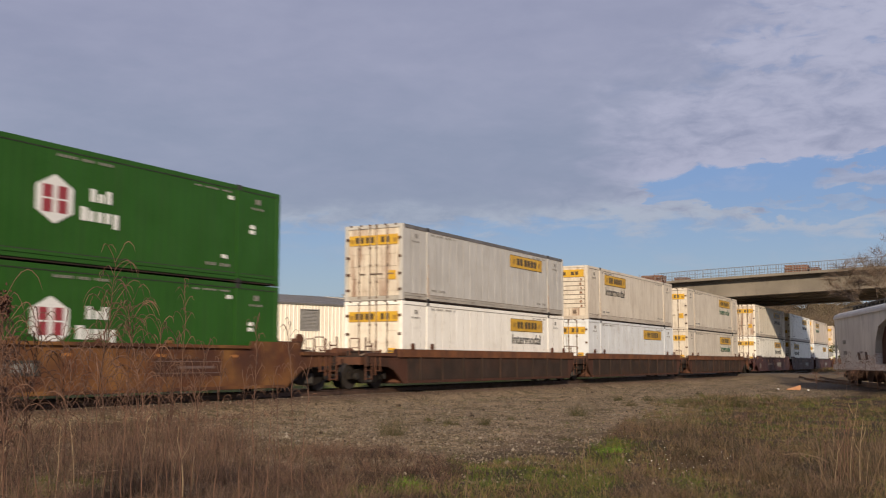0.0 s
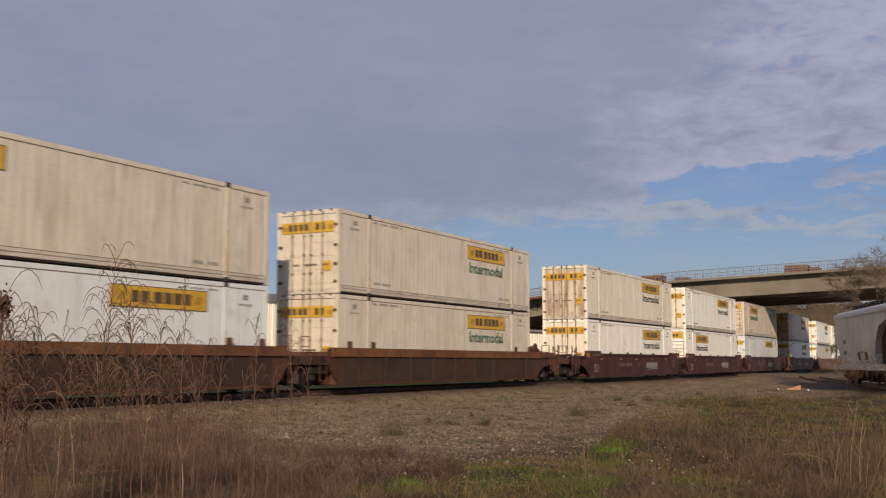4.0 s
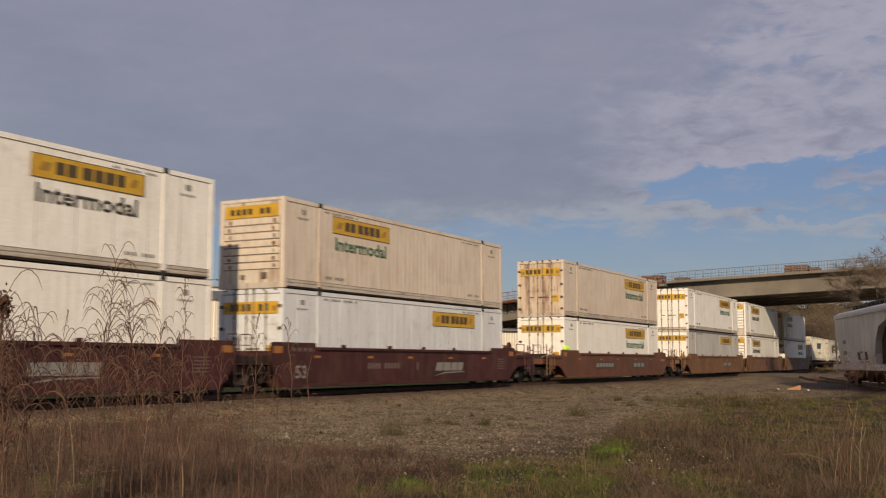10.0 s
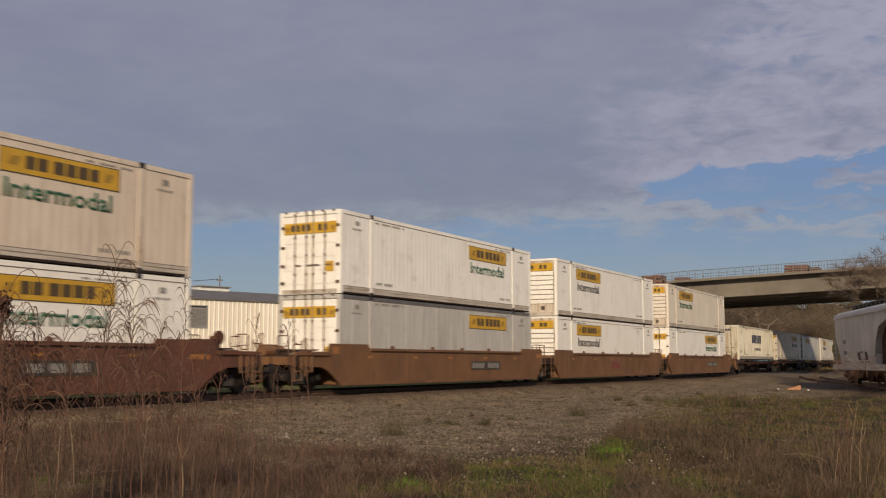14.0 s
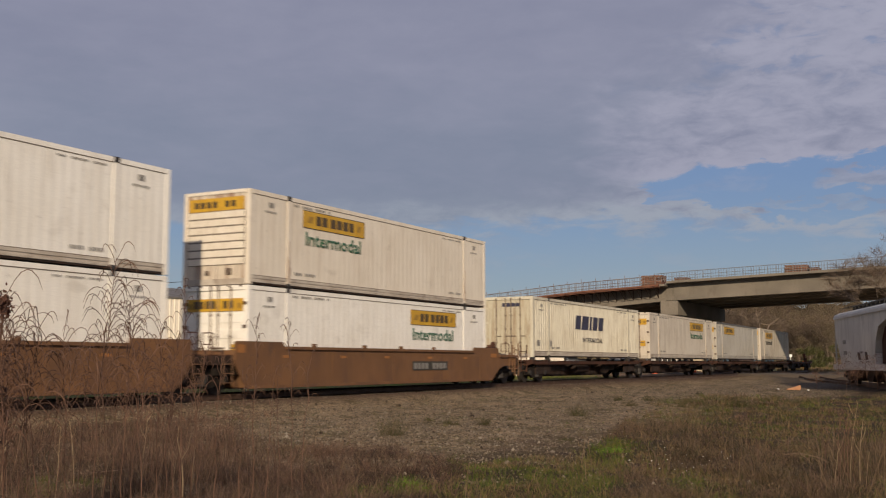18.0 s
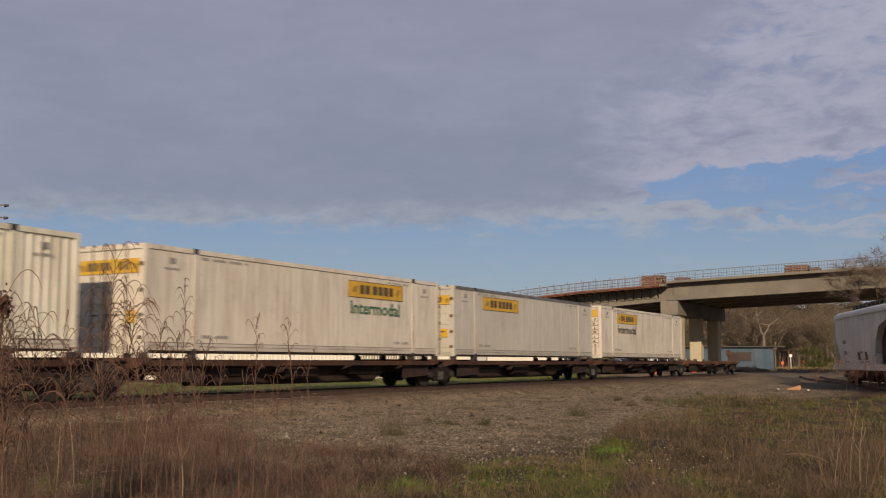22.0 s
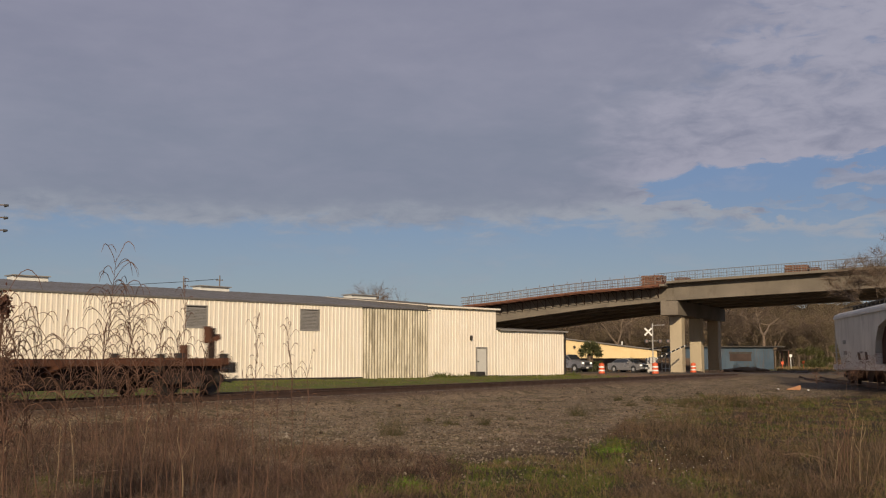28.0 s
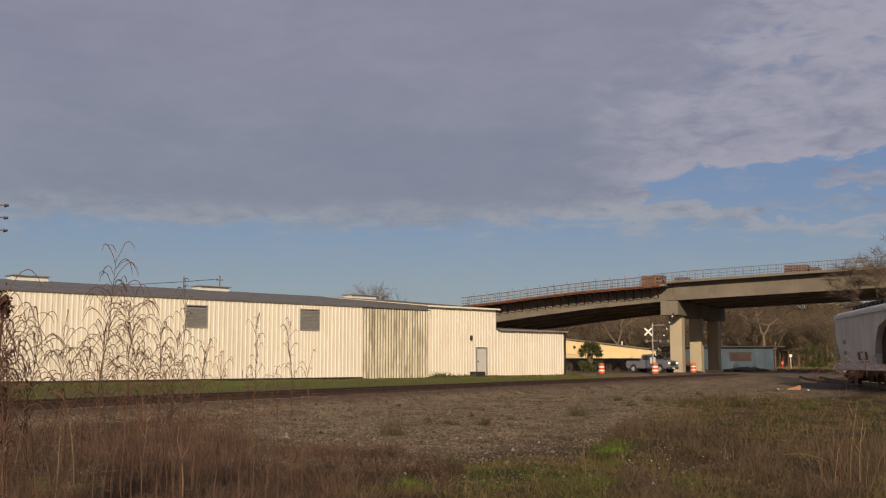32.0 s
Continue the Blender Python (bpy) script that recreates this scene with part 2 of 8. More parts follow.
M["rust_run_dark"] = surface("dark_rust_patch", (0.24, 0.12, 0.06), (0.16, 0.075, 0.04), 0.7, 0, 4, 30, 0.05)
# for dirty seams, and for the painted shade in the nose grooves
M["seam"] = plain("dirty_seam_and_groove_shade", (0.17, 0.135, 0.10), 0.7)
M["ink"] = plain("black_ink", (0.045, 0.04, 0.03), 0.5)
M["ink_brown"] = plain("dark_brown_ink", (0.085, 0.055, 0.02), 0.5)
M["ink_grey"] = plain("faded_ink", (0.22, 0.205, 0.185), 0.6)
M["yellow_dark"] = plain("dull_mustard_decal", (0.33, 0.19, 0.02), 0.5)
M["ink_green"] = plain("green_ink", (0.03, 0.12, 0.06), 0.5)
M["ink_blue"] = plain("navy_ink", (0.04, 0.04, 0.075), 0.5)
M["ink_white"] = plain("white_ink", (0.72, 0.72, 0.70), 0.5)
M["ink_red"] = plain("dark_red_ink", (0.28, 0.03, 0.04), 0.5)
M["ink_red_faded"] = plain("faded_red_ink", (0.17, 0.035, 0.03), 0.6)
M["maroon"] = surface("maroon_car_paint", (0.062, 0.018, 0.017), (0.042, 0.014, 0.013), 0.6, 0, 0.7, 25, 0.12, (0.10, 0.048, 0.034), 0.55, (1.8, 1.8, 0.8), spec=0.3)
M["ink_dim"] = plain("worn_pale_ink", (0.13, 0.085, 0.072), 0.6)
M["rust"] = surface("rusty_car_paint", (0.125, 0.055, 0.032), (0.085, 0.040, 0.026), 0.8, 0, 0.7, 25, 0.2, (0.05, 0.030, 0.023), 0.7, (1.4, 1.4, 0.8), spec=0.15)
M["rust_bright"] = surface("orange_rust_edge", (0.175, 0.072, 0.030), (0.095, 0.043, 0.026), 0.8, 0, 1.0, 25, 0.2, (0.07, 0.035, 0.025), 0.6, (1.8, 1.8, 0.8), spec=0.15)
M["rust_dark"] = surface("grimy_dark_rust", (0.080, 0.036, 0.024), (0.055, 0.028, 0.020), 0.8, 0, 0.8, 25, 0.2, (0.04, 0.028, 0.022), 0.6, (1.4, 1.4, 0.8), spec=0.12)
M["ochre"] = surface("rusty_ochre_paint", (0.205, 0.100, 0.034), (0.115, 0.047, 0.024), 0.8, 0, 1.1, 25, 0.2, (0.068, 0.031, 0.022), 0.95, (0.9, 0.9, 1.1), stain_lo=0.40, spec=0.15)
M["brown"] = surface("brown_car_paint", (0.135, 0.050, 0.025), (0.10, 0.039, 0.021), 0.65, 0, 0.6, 25, 0.12, (0.06, 0.032, 0.022), 0.65, (1.6, 1.6, 0.7))
M["brown2"] = surface("light_brown_car_paint", (0.180, 0.086, 0.033), (0.140, 0.067, 0.027), 0.65, 0, 0.6, 25, 0.12, (0.08, 0.042, 0.028), 0.65, (1.6, 1.6, 0.7))
M["underframe"] = surface("grimy_underframe", (0.045, 0.030, 0.024), (0.025, 0.02, 0.018), 0.8, 0, 2.0, 30, 0.25, (0.07, 0.032, 0.022), 0.5, spec=0.12)
M["truckside"] = surface("cast_steel", (0.026, 0.020, 0.016), (0.017, 0.014, 0.012), 0.85, 0, 3, 40, 0.25, spec=0.12)
M["wheel"] = surface("wheel_steel", (0.036, 0.028, 0.022), (0.024, 0.020, 0.017), 0.7, 0.2, 4, 40, 0.1)
M["orange_mark"] = plain("orange_marker", (0.32, 0.13, 0.028), 0.5)
M["siding"] = surface("white_metal_siding", (0.845, 0.775, 0.665), (0.80, 0.72, 0.60), 0.42, 0, 0.6, 20, 0.03, (0.42, 0.35, 0.25), 0.18, (6, 6, 0.35), vary=0.03)
M["galv"] = surface("stained_galvanised_sheet", (0.80, 0.74, 0.60), (0.70, 0.63, 0.49), 0.45, 0.0, 0.5, 20, 0.05, (0.17, 0.14, 0.09), 0.85, (0.45, 0.45, 0.42), vary=0.16, stain_lo=0.47)
M["galv_dark"] = surface("dark_stained_galvanised_sheet", (0.30, 0.265, 0.19), (0.21, 0.18, 0.12), 0.6, 0.0, 0.6, 20, 0.05, (0.07, 0.06, 0.04), 0.7, (0.6, 0.6, 0.4))
M["roof"] = surface("grey_metal_roof", (0.18, 0.168, 0.155), (0.14, 0.13, 0.122), 0.5, 0.2, 0.7, 20, 0.04)
M["vent"] = surface("white_vent_sheet", (0.72, 0.72, 0.68), (0.64, 0.64, 0.60), 0.5, 0, 1, 20, 0.05)
M["louvre"] = surface("grey_louvre", (0.33, 0.315, 0.295), (0.27, 0.255, 0.235), 0.55, 0.2, 2, 30, 0.05)
M["door"] = surface("pale_grey_door", (0.62, 0.60, 0.55), (0.56, 0.54, 0.5), 0.45, 0, 1, 30, 0.03)
M["concrete"] = surface("bridge_concrete", (0.215, 0.185, 0.147), (0.165, 0.145, 0.118), 0.9, 0, 0.35, 12, 0.2, (0.10, 0.083, 0.066), 0.32, (0.5, 0.5, 0.7))
M["pier"] = surface("new_pale_concrete", (0.50, 0.425, 0.30), (0.45, 0.38, 0.27), 0.85, 0, 0.4, 14, 0.15, (0.34, 0.27, 0.19), 0.3, (0.8, 0.8, 0.3))
M["formwork"] = surface("rust_brown_formwork", (0.20, 0.085, 0.045), (0.15, 0.06, 0.035), 0.8, 0, 2, 25, 0.15)
M["rebar"] = surface("rusty_rebar", (0.20, 0.125, 0.09), (0.14, 0.085, 0.06), 0.8, 0.2, 4, 40, 0.15)
M["rebar_mixed"] = surface("grey_brown_rebar", (0.26, 0.235, 0.215), (0.17, 0.12, 0.095), 0.75, 0.2, 1.5, 40, 0.15)
M["rebar_grey"] = surface("grey_rebar", (0.27, 0.27, 0.26), (0.2, 0.2, 0.2), 0.7, 0.3, 4, 40, 0.15)
M["timber"] = surface("red_brown_timber", (0.21, 0.10, 0.06), (0.16, 0.07, 0.045), 0.8, 0, 2.5, 30, 0.2, vary=0.2)
M["timber_old"] = surface("weathered_brown_boards", (0.115, 0.075, 0.05), (0.075, 0.05, 0.035), 0.9, 0, 1.2, 30, 0.2, (0.05, 0.04, 0.03), 0.5, (3, 3, 0.6))
M["rail"] = surface("rail_steel", (0.095, 0.055, 0.036), (0.07, 0.042, 0.03), 0.6, 0.3, 2, 40, 0.1)
M["tie"] = surface("creosoted_timber", (0.085, 0.06, 0.042), (0.12, 0.085, 0.062), 0.9, 0, 3, 30, 0.4, vary=0.3)
M["hopper"] = surface("grey_hopper_paint", (0.53, 0.505, 0.455), (0.46, 0.44, 0.40), 0.5, 0, 0.5, 30, 0.08, (0.22, 0.20, 0.18), 0.45, (1.5, 1.5, 0.4))
M["hopper_light"] = surface("pale_hopper_trim", (0.53, 0.51, 0.475), (0.47, 0.45, 0.42), 0.5, 0, 0.8, 30, 0.08)
M["yellow_wall"] = surface("pale_yellow_wall", (0.80, 0.62, 0.33), (0.76, 0.57, 0.29), 0.7, 0, 0.3, 15, 0.08, vary=0.03)
M["blue_wall"] = surface("faded_blue_wall", (0.066, 0.102, 0.142), (0.05, 0.08, 0.115), 0.85, 0, 0.4, 15, 0.15, (0.09, 0.068, 0.06), 0.6, vary=0.06)
M["rust_panel"] = surface("rusted_panel", (0.062, 0.038, 0.030), (0.045, 0.03, 0.025), 0.85, 0, 1, 20, 0.2)
M["orange"] = plain("orange_plastic", (0.70, 0.10, 0.02), 0.5)
M["reflect"] = plain("white_reflective_band", (0.80, 0.80, 0.76), 0.4)
M["rubber"] = surface("black_rubber", (0.03, 0.03, 0.03), (0.045, 0.042, 0.04), 0.8, 0, 5, 40, 0.1)
M["silver"] = surface("silver_car_paint", (0.34, 0.33, 0.325), (0.30, 0.29, 0.285), 0.26, 0.45, 1, 40, 0.02)
M["truck_grey"] = surface("grey_car_paint", (0.27, 0.265, 0.27), (0.23, 0.225, 0.23), 0.28, 0.45, 1, 40, 0.02)
M["chrome"] = plain("bright_wheel_metal", (0.55, 0.55, 0.54), 0.3, 0.35)
M["headlight"] = plain("lit_headlight", (1.0, 0.93, 0.8), 0.2, 0.0, 0.7)
M["lamp_dark"] = plain("unlit_lamp_glass", (0.22, 0.16, 0.15), 0.15)
M["glass"] = glass("car_glass")
M["alu"] = surface("weathered_aluminium", (0.46, 0.45, 0.43), (0.38, 0.37, 0.35), 0.5, 0.4, 2, 40, 0.05)
M["black"] = plain("black_paint", (0.03, 0.03, 0.032), 0.6)
M["lens_red"] = plain("dark_red_lens", (0.18, 0.02, 0.02), 0.2)
M["marker_green"] = plain("fluorescent_marker", (0.55, 0.85, 0.05), 0.5, 0.0, 0.35)
M["bark"] = surface("grey_brown_bark", (0.19, 0.14, 0.098), (0.12, 0.09, 0.066), 0.9, 0, 2, 20, 0.4, vary=0.15)
M["twig"] = surface("bare_twigs", (0.165, 0.117, 0.082), (0.11, 0.08, 0.058), 0.9, 0, 1, 10, 0, vary=0.2)
M["bush_leaf"] = surface("olive_bush_leaf", (0.110, 0.112, 0.036), (0.075, 0.075, 0.026), 0.8, 0, 1, 10, 0, vary=0.2, spec=0.2)
M["wood_mass"] = surface("dense_winter_wood", (0.080, 0.060, 0.040), (0.052, 0.042, 0.026), 0.95, 0, 0.35, 1.6, 0.6, (0.035, 0.028, 0.018), 0.7, (0.8, 0.8, 0.25), spec=0.05)
M["bud"] = surface("early_leaf", (0.165, 0.120, 0.070), (0.115, 0.090, 0.050), 0.8, 0, 0.3, 5, 0, vary=0.25)
M["leaf"] = surface("dark_green_leaf", (0.075, 0.080, 0.028), (0.050, 0.056, 0.020), 0.7, 0, 1, 10, 0, vary=0.2)
M["palm"] = surface("palm_leaf", (0.085, 0.092, 0.033), (0.055, 0.060, 0.024), 0.6, 0, 1, 10, 0)
M["stem"] = surface("dry_brown_stem", (0.135, 0.070, 0.044), (0.085, 0.045, 0.030), 0.9, 0, 3, 20, 0, vary=0.2)
M["seed"] = surface("russet_seed_husk", (0.12, 0.05, 0.032), (0.075, 0.032, 0.022), 0.9, 0, 8, 40, 0)
M["dry_twig"] = surface("grey_dry_twig", (0.20, 0.135, 0.09), (0.13, 0.085, 0.056), 0.9, 0, 3, 20, 0)
M["straw"] = surface("dry_straw", (0.30, 0.22, 0.13), (0.22, 0.155, 0.095), 0.9, 0, 2, 20, 0)
M["wood_pale"] = surface("fresh_split_wood", (0.42, 0.215, 0.11), (0.32, 0.15, 0.075), 0.8, 0, 2, 20, 0.2)
M["petal"] = plain("white_petal", (0.8, 0.8, 0.76), 0.6)
M["asphalt"] = surface("worn_asphalt", (0.095, 0.072, 0.052), (0.07, 0.054, 0.041), 0.9, 0, 0.5, 60, 0.2)
M["stone"] = surface("ballast_stone", (0.24, 0.20, 0.165), (0.15, 0.125, 0.105), 0.9, 0, 6, 30, 0.2)
M["heap_earth"] = surface("dry_brown_earth", (0.12, 0.082, 0.053), (0.075, 0.052, 0.034), 0.95, 0, 2.5, 12, 0.6, spec=0.1)
M["brick_red"] = surface("orange_brown_brickwork", (0.36, 0.13, 0.07), (0.28, 0.10, 0.06), 0.85, 0, 2, 20, 0.2)


# ---- small building blocks ----
def box(bm, x0, x1, y0, y1, z0, z1):
    v = [bm.verts.new((x, y, z)) for z in (z0, z1) for y in (y0, y1) for x in (x0, x1)]
    for a in ((0, 2, 3, 1), (4, 5, 7, 6), (0, 1, 5, 4), (2, 6, 7, 3), (0, 4, 6, 2), (1, 3, 7, 5)):
        bm.faces.new([v[i] for i in a])
    return bm


def boxes(*list_of):
    bm = bmesh.new()
    for b in list_of:
        box(bm, *b)
    return bm


def bevelled(bm, width=0.01, segments=1):
    bmesh.ops.bevel(bm, geom=list(bm.edges), offset=width, segments=segments, affect="EDGES", profile=0.5)
    return bm


def tube(bm, a, b, r0, r1=None, n=8, caps=True):
    a, b = Vector(a), Vector(b)
    r1 = r0 if r1 is None else r1
    q = (b - a).to_track_quat("Z", "Y")
    rings = []
    for p, r in ((a, r0), (b, r1)):
        rings.append([bm.verts.new(p + q @ Vector((r * math.cos(2 * math.pi * i / n), r * math.sin(2 * math.pi * i / n), 0))) for i in range(n)])
    for i in range(n):
        j = (i + 1) % n
        bm.faces.new((rings[0][i], rings[0][j], rings[1][j], rings[1][i]))
    if caps:
        bm.faces.new(rings[0][::-1])
        bm.faces.new(rings[1])
    return bm


def pipe(bm, pts, radii, n=5):
    """One continuous tube through points."""
    rings = []
    for i, p in enumerate(pts):
        d = (pts[min(i + 1, len(pts) - 1)] - pts[max(i - 1, 0)]).normalized()
        q = d.to_track_quat("Z", "Y")
        rings.append([bm.verts.new(p + q @ Vector((radii[i] * math.cos(6.2832 * k / n), radii[i] * math.sin(6.2832 * k / n), 0))) for k in range(n)])
    for a, b in zip(rings, rings[1:]):
        for k in range(n):
            j = (k + 1) % n
            bm.faces.new((a[k], a[j], b[j], b[k]))
    return bm


def prism(bm, pts, a0, a1, axis="y"):
    """Extrude a polygon: (x, z) points along y, (y, z) points along x, or (x, y) points along z."""
    def at(p, a):
        return {"y": (p[0], a, p[1]), "x": (a, p[0], p[1]), "z": (p[0], p[1], a)}[axis]
    lo, hi = [bm.verts.new(at(p, a0)) for p in pts], [bm.verts.new(at(p, a1)) for p in pts]
    n = len(pts)
    for i in range(n):
        j = (i + 1) % n
        bm.faces.new((lo[i], lo[j], hi[j], hi[i]))
    bm.faces.new(lo[::-1])
    bm.faces.new(hi)
    return bm


def mesh_of(name, bm, material, smooth=False):
    bmesh.ops.recalc_face_normals(bm, faces=bm.faces)
    me = bpy.data.meshes.new(name)
    bm.to_mesh(me)
    bm.free()
    me.materials.append(material)
    if smooth:
        me.polygons.foreach_set("use_smooth", [True] * len(me.polygons))
    return me


def part(name, bm, material, parent, label="", smooth=False):
    """One mesh object under a thing or under a part of it."""
    ob = new(name, mesh_of(name, bm, material, smooth))
    ob.parent = parent
    if label:
        ob["label"] = label
    return ob


def parts_each(name, list_of, material, parent):
    """Small alike boxes, each an object of its own."""
    for b in list_of:
        part(name, boxes(b), material, parent)


def piece(name, mesh, parent, m=None):
    ob = new(name, mesh)
    ob.parent = parent
    if m is not None:
        ob.matrix_basis = m
    return ob


def thing(name, label, category, group="", m=None, kind=""):
    ob = new(name)
    ob.empty_display_size = 0.3
    if m is not None:
        ob.matrix_basis = m
    return tagged(ob, label, category, group, kind)


def solo(name, bm, material, label, category="", group="", kind="", m=None, smooth=False):
    ob = new(name, mesh_of(name, bm, material, smooth))
    if m is not None:
        ob.matrix_basis = m
    return tagged(ob, label, category, group, kind)


def mesh_np(name, verts, faces, material):
    me = bpy.data.meshes.new(name)
    me.from_pydata(verts, [], faces)
    me.materials.append(material)
    return me


def letters(text, height, width, depth=0.004):
    """A bmesh of words in the built-in font, fitted to a width and height, lying in the xz plane, facing -y."""
    cu = bpy.data.curves.new("words", "FONT")
    cu.body, cu.extrude, cu.resolution_u, cu.offset = text, 0.0, 2, 0.022
    ob = bpy.data.objects.new("words", cu)
    scene.collection.objects.link(ob)
    dg = bpy.context.evaluated_depsgraph_get()
    me = bpy.data.meshes.new_from_object(ob.evaluated_get(dg))
    bpy.data.objects.remove(ob)
    bm = bmesh.new()
    bm.from_mesh(me)
    bpy.data.meshes.remove(me)
    xs, ys = [v.co.x for v in bm.verts], [v.co.y for v in bm.verts]
    x0, x1, y0, y1 = min(xs), max(xs), min(ys), max(ys)
    for v in bm.verts:
        v.co = Vector(((v.co.x - x0) / (x1 - x0) * width, 0.0, (v.co.y - y0) / (y1 - y0) * height))
    ext = bmesh.ops.extrude_face_region(bm, geom=list(bm.faces))
    for g in ext["geom"]:
        if isinstance(g, bmesh.types.BMVert):
            g.co.y -= depth
    return bm


def moved(bm, x=0, y=0, z=0):
    bmesh.ops.translate(bm, verts=bm.verts, vec=(x, y, z))
    return bm


# ---- the lie of the land ----
BEND, BEND_FROM = 2.6e-4, 60.0
TRACK_Y = 21.30


def track_y(x):
    return TRACK_Y + BEND * max(0.0, x - BEND_FROM) ** 2


def track_pose(x, z=0.0):
    return pose(x, track_y(x), z, 0, 0, math.degrees(math.atan(2 * BEND * max(0.0, x - BEND_FROM))))


def spur_y(x):
    d = x - 66.0
    return 7.6 + 0.34 * d - (0.0020 * d * d if d > 0 else 0.0)


FWD, RIGHT = Vector((math.sin(AZ), math.cos(AZ), 0)), Vector((math.cos(AZ), -math.sin(AZ), 0))


def at_depth(depth, side, z=0.0):
    """A place so many metres ahead of the camera and to its right."""
    p = FWD * depth + RIGHT * side
    return Vector((p.x, p.y, z))


def smooth01(a, b, v):
    t = min(1.0, max(0.0, (v - a) / (b - a)))
    return t * t * (3 - 2 * t)


def ground_z(x, y):
    d = y - track_y(x)
    if d < 0:
        z = -0.185 - 0.275 * smooth01(1.45, 2.8, -d) - 0.12 * smooth01(4.0, 14.0, -d) - 0.10 * smooth01(12, 24, -d)
    else:
        z = -0.185 - 0.275 * smooth01(1.45, 2.6, d) + 0.30 * smooth01(2.8, 6.0, d)
    far = smooth01(78, 90, x) * smooth01(0.9, 3.0, abs(d))
    z = z * (1 - far) + (-0.12) * far
    ds = abs(y - spur_y(x))
    if 30 < x < 135:
        near_spur = smooth01(3.2, 1.4, ds)
        z = z * (1 - near_spur) + (-0.42 if x < 85 else -0.30) * near_spur
    dist = math.hypot(x, y)
    rough = 0.09 * smooth01(1.5, 4.0, abs(d)) * smooth01(160, 60, dist)
    z += rough * (noise.noise(Vector((x * 0.35, y * 0.35, 0.3))) + 0.5 * noise.noise(Vector((x * 1.1, y * 1.1, 4.0))))
    return z


def zone_ground_material():
    """Earth, gravel, dry turf and green turf, told apart by where they lie and by patchy noise."""
    m = bpy.data.materials.new("ground_cover")
    m.use_nodes = True
    nt = m.node_tree
    b = nt.nodes["Principled BSDF"]
    N, K = nt.nodes.new, nt.links.new
    tc = N("ShaderNodeTexCoord")
    sep = N("ShaderNodeSeparateXYZ")
    K(tc.outputs["Object"], sep.inputs[0])

    def tex(scale, detail=5, rough=0.55):
        n = N("ShaderNodeTexNoise")
        n.inputs["Scale"].default_value, n.inputs["Detail"].default_value, n.inputs["Roughness"].default_value = scale, detail, rough
        K(tc.outputs["Object"], n.inputs["Vector"])
        return n.outputs[0]

    def mth(op, a, bb):
        n = N("ShaderNodeMath")
        n.operation = op
        for i, s in enumerate((a, bb)):
            if isinstance(s, (int, float)):
                n.inputs[i].default_value = s
            else:
                K(s, n.inputs[i])
        return n.outputs[0]

    def rng(v, lo, hi):
        n = N("ShaderNodeMapRange")
        n.interpolation_type = "SMOOTHSTEP"
        K(v, n.inputs[0])
        n.inputs[1].default_value, n.inputs[2].default_value = lo, hi
        return n.outputs[0]

    def mix(fac, a, bb, kind="MIX"):
        n = N("ShaderNodeMix")
        n.data_type, n.blend_type = "RGBA", kind
        if isinstance(fac, float):
            n.inputs[0].default_value = fac
        else:
            K(fac, n.inputs[0])
        for s, i in ((a, 6), (bb, 7)):
            if isinstance(s, tuple):
                n.inputs[i].default_value = (*s, 1)
            else:
                K(s, n.inputs[i])
        return n.outputs[2]
    big, mid, fine, grit = tex(0.12), tex(0.6), tex(4.0), tex(22.0, 3)
    gravel = mix(rng(mid, 0.35, 0.65), (0.248, 0.172, 0.097), (0.178, 0.123, 0.066))
    gravel = mix(rng(grit, 0.3, 0.7), gravel, mix(0.35, gravel, (0.33, 0.28, 0.22)))
    moss = tex(1.3, 6, 0.65)
    gravel = mix(rng(moss, 0.47, 0.62), gravel, mix(0.72, gravel, (0.085, 0.068, 0.028)))

    def pebbles(scale):
        n = N("ShaderNodeTexVoronoi")
        n.inputs["Scale"].default_value = scale
        K(tc.outputs["Object"], n.inputs["Vector"])
        s = N("ShaderNodeSeparateColor")
        K(n.outputs["Color"], s.inputs[0])
        return s.outputs[0], n.outputs["Distance"]
    (tone_a, dist_a), (tone_b, dist_b) = pebbles(15.0), pebbles(34.0)
    gravel = mix(1.0, gravel, mix(tone_a, (0.50,) * 3, (1.42,) * 3), "MULTIPLY")
    gravel = mix(1.0, gravel, mix(tone_b, (0.60,) * 3, (1.3,) * 3), "MULTIPLY")
    turf = mix(rng(mid, 0.4, 0.62), (0.044, 0.026, 0.016), (0.040, 0.031, 0.012))
    green = mix(rng(mid, 0.42, 0.62), (0.105, 0.125, 0.022), (0.13, 0.10, 0.04))
    soil = mix(rng(mid, 0.3, 0.7), (0.23, 0.15, 0.09), (0.16, 0.105, 0.065))
    wob = mth("ADD", mth("MULTIPLY", mth("SUBTRACT", big, 0.5), 9.0), mth("MULTIPLY", mth("SUBTRACT", mid, 0.5), 5.0))
    yy = mth("ADD", sep.outputs[1], wob)
    xx = mth("ADD", sep.outputs[0], wob)
    col = mix(rng(yy, 6.4, 9.4), turf, gravel)
    bed = rng(mth("ABSOLUTE", mth("SUBTRACT", sep.outputs[1], 21.4), 0.0), 2.5, 1.6)
    col = mix(bed, col, mix(rng(grit, 0.3, 0.7), (0.082, 0.050, 0.033), (0.145, 0.092, 0.060)))
    behind = rng(mth("ADD", sep.outputs[1], mth("MULTIPLY", mth("SUBTRACT", mid, 0.5), 1.0)), 22.9, 23.5)
    col = mix(behind, col, mix(rng(xx, 74.0, 80.0), green, soil))
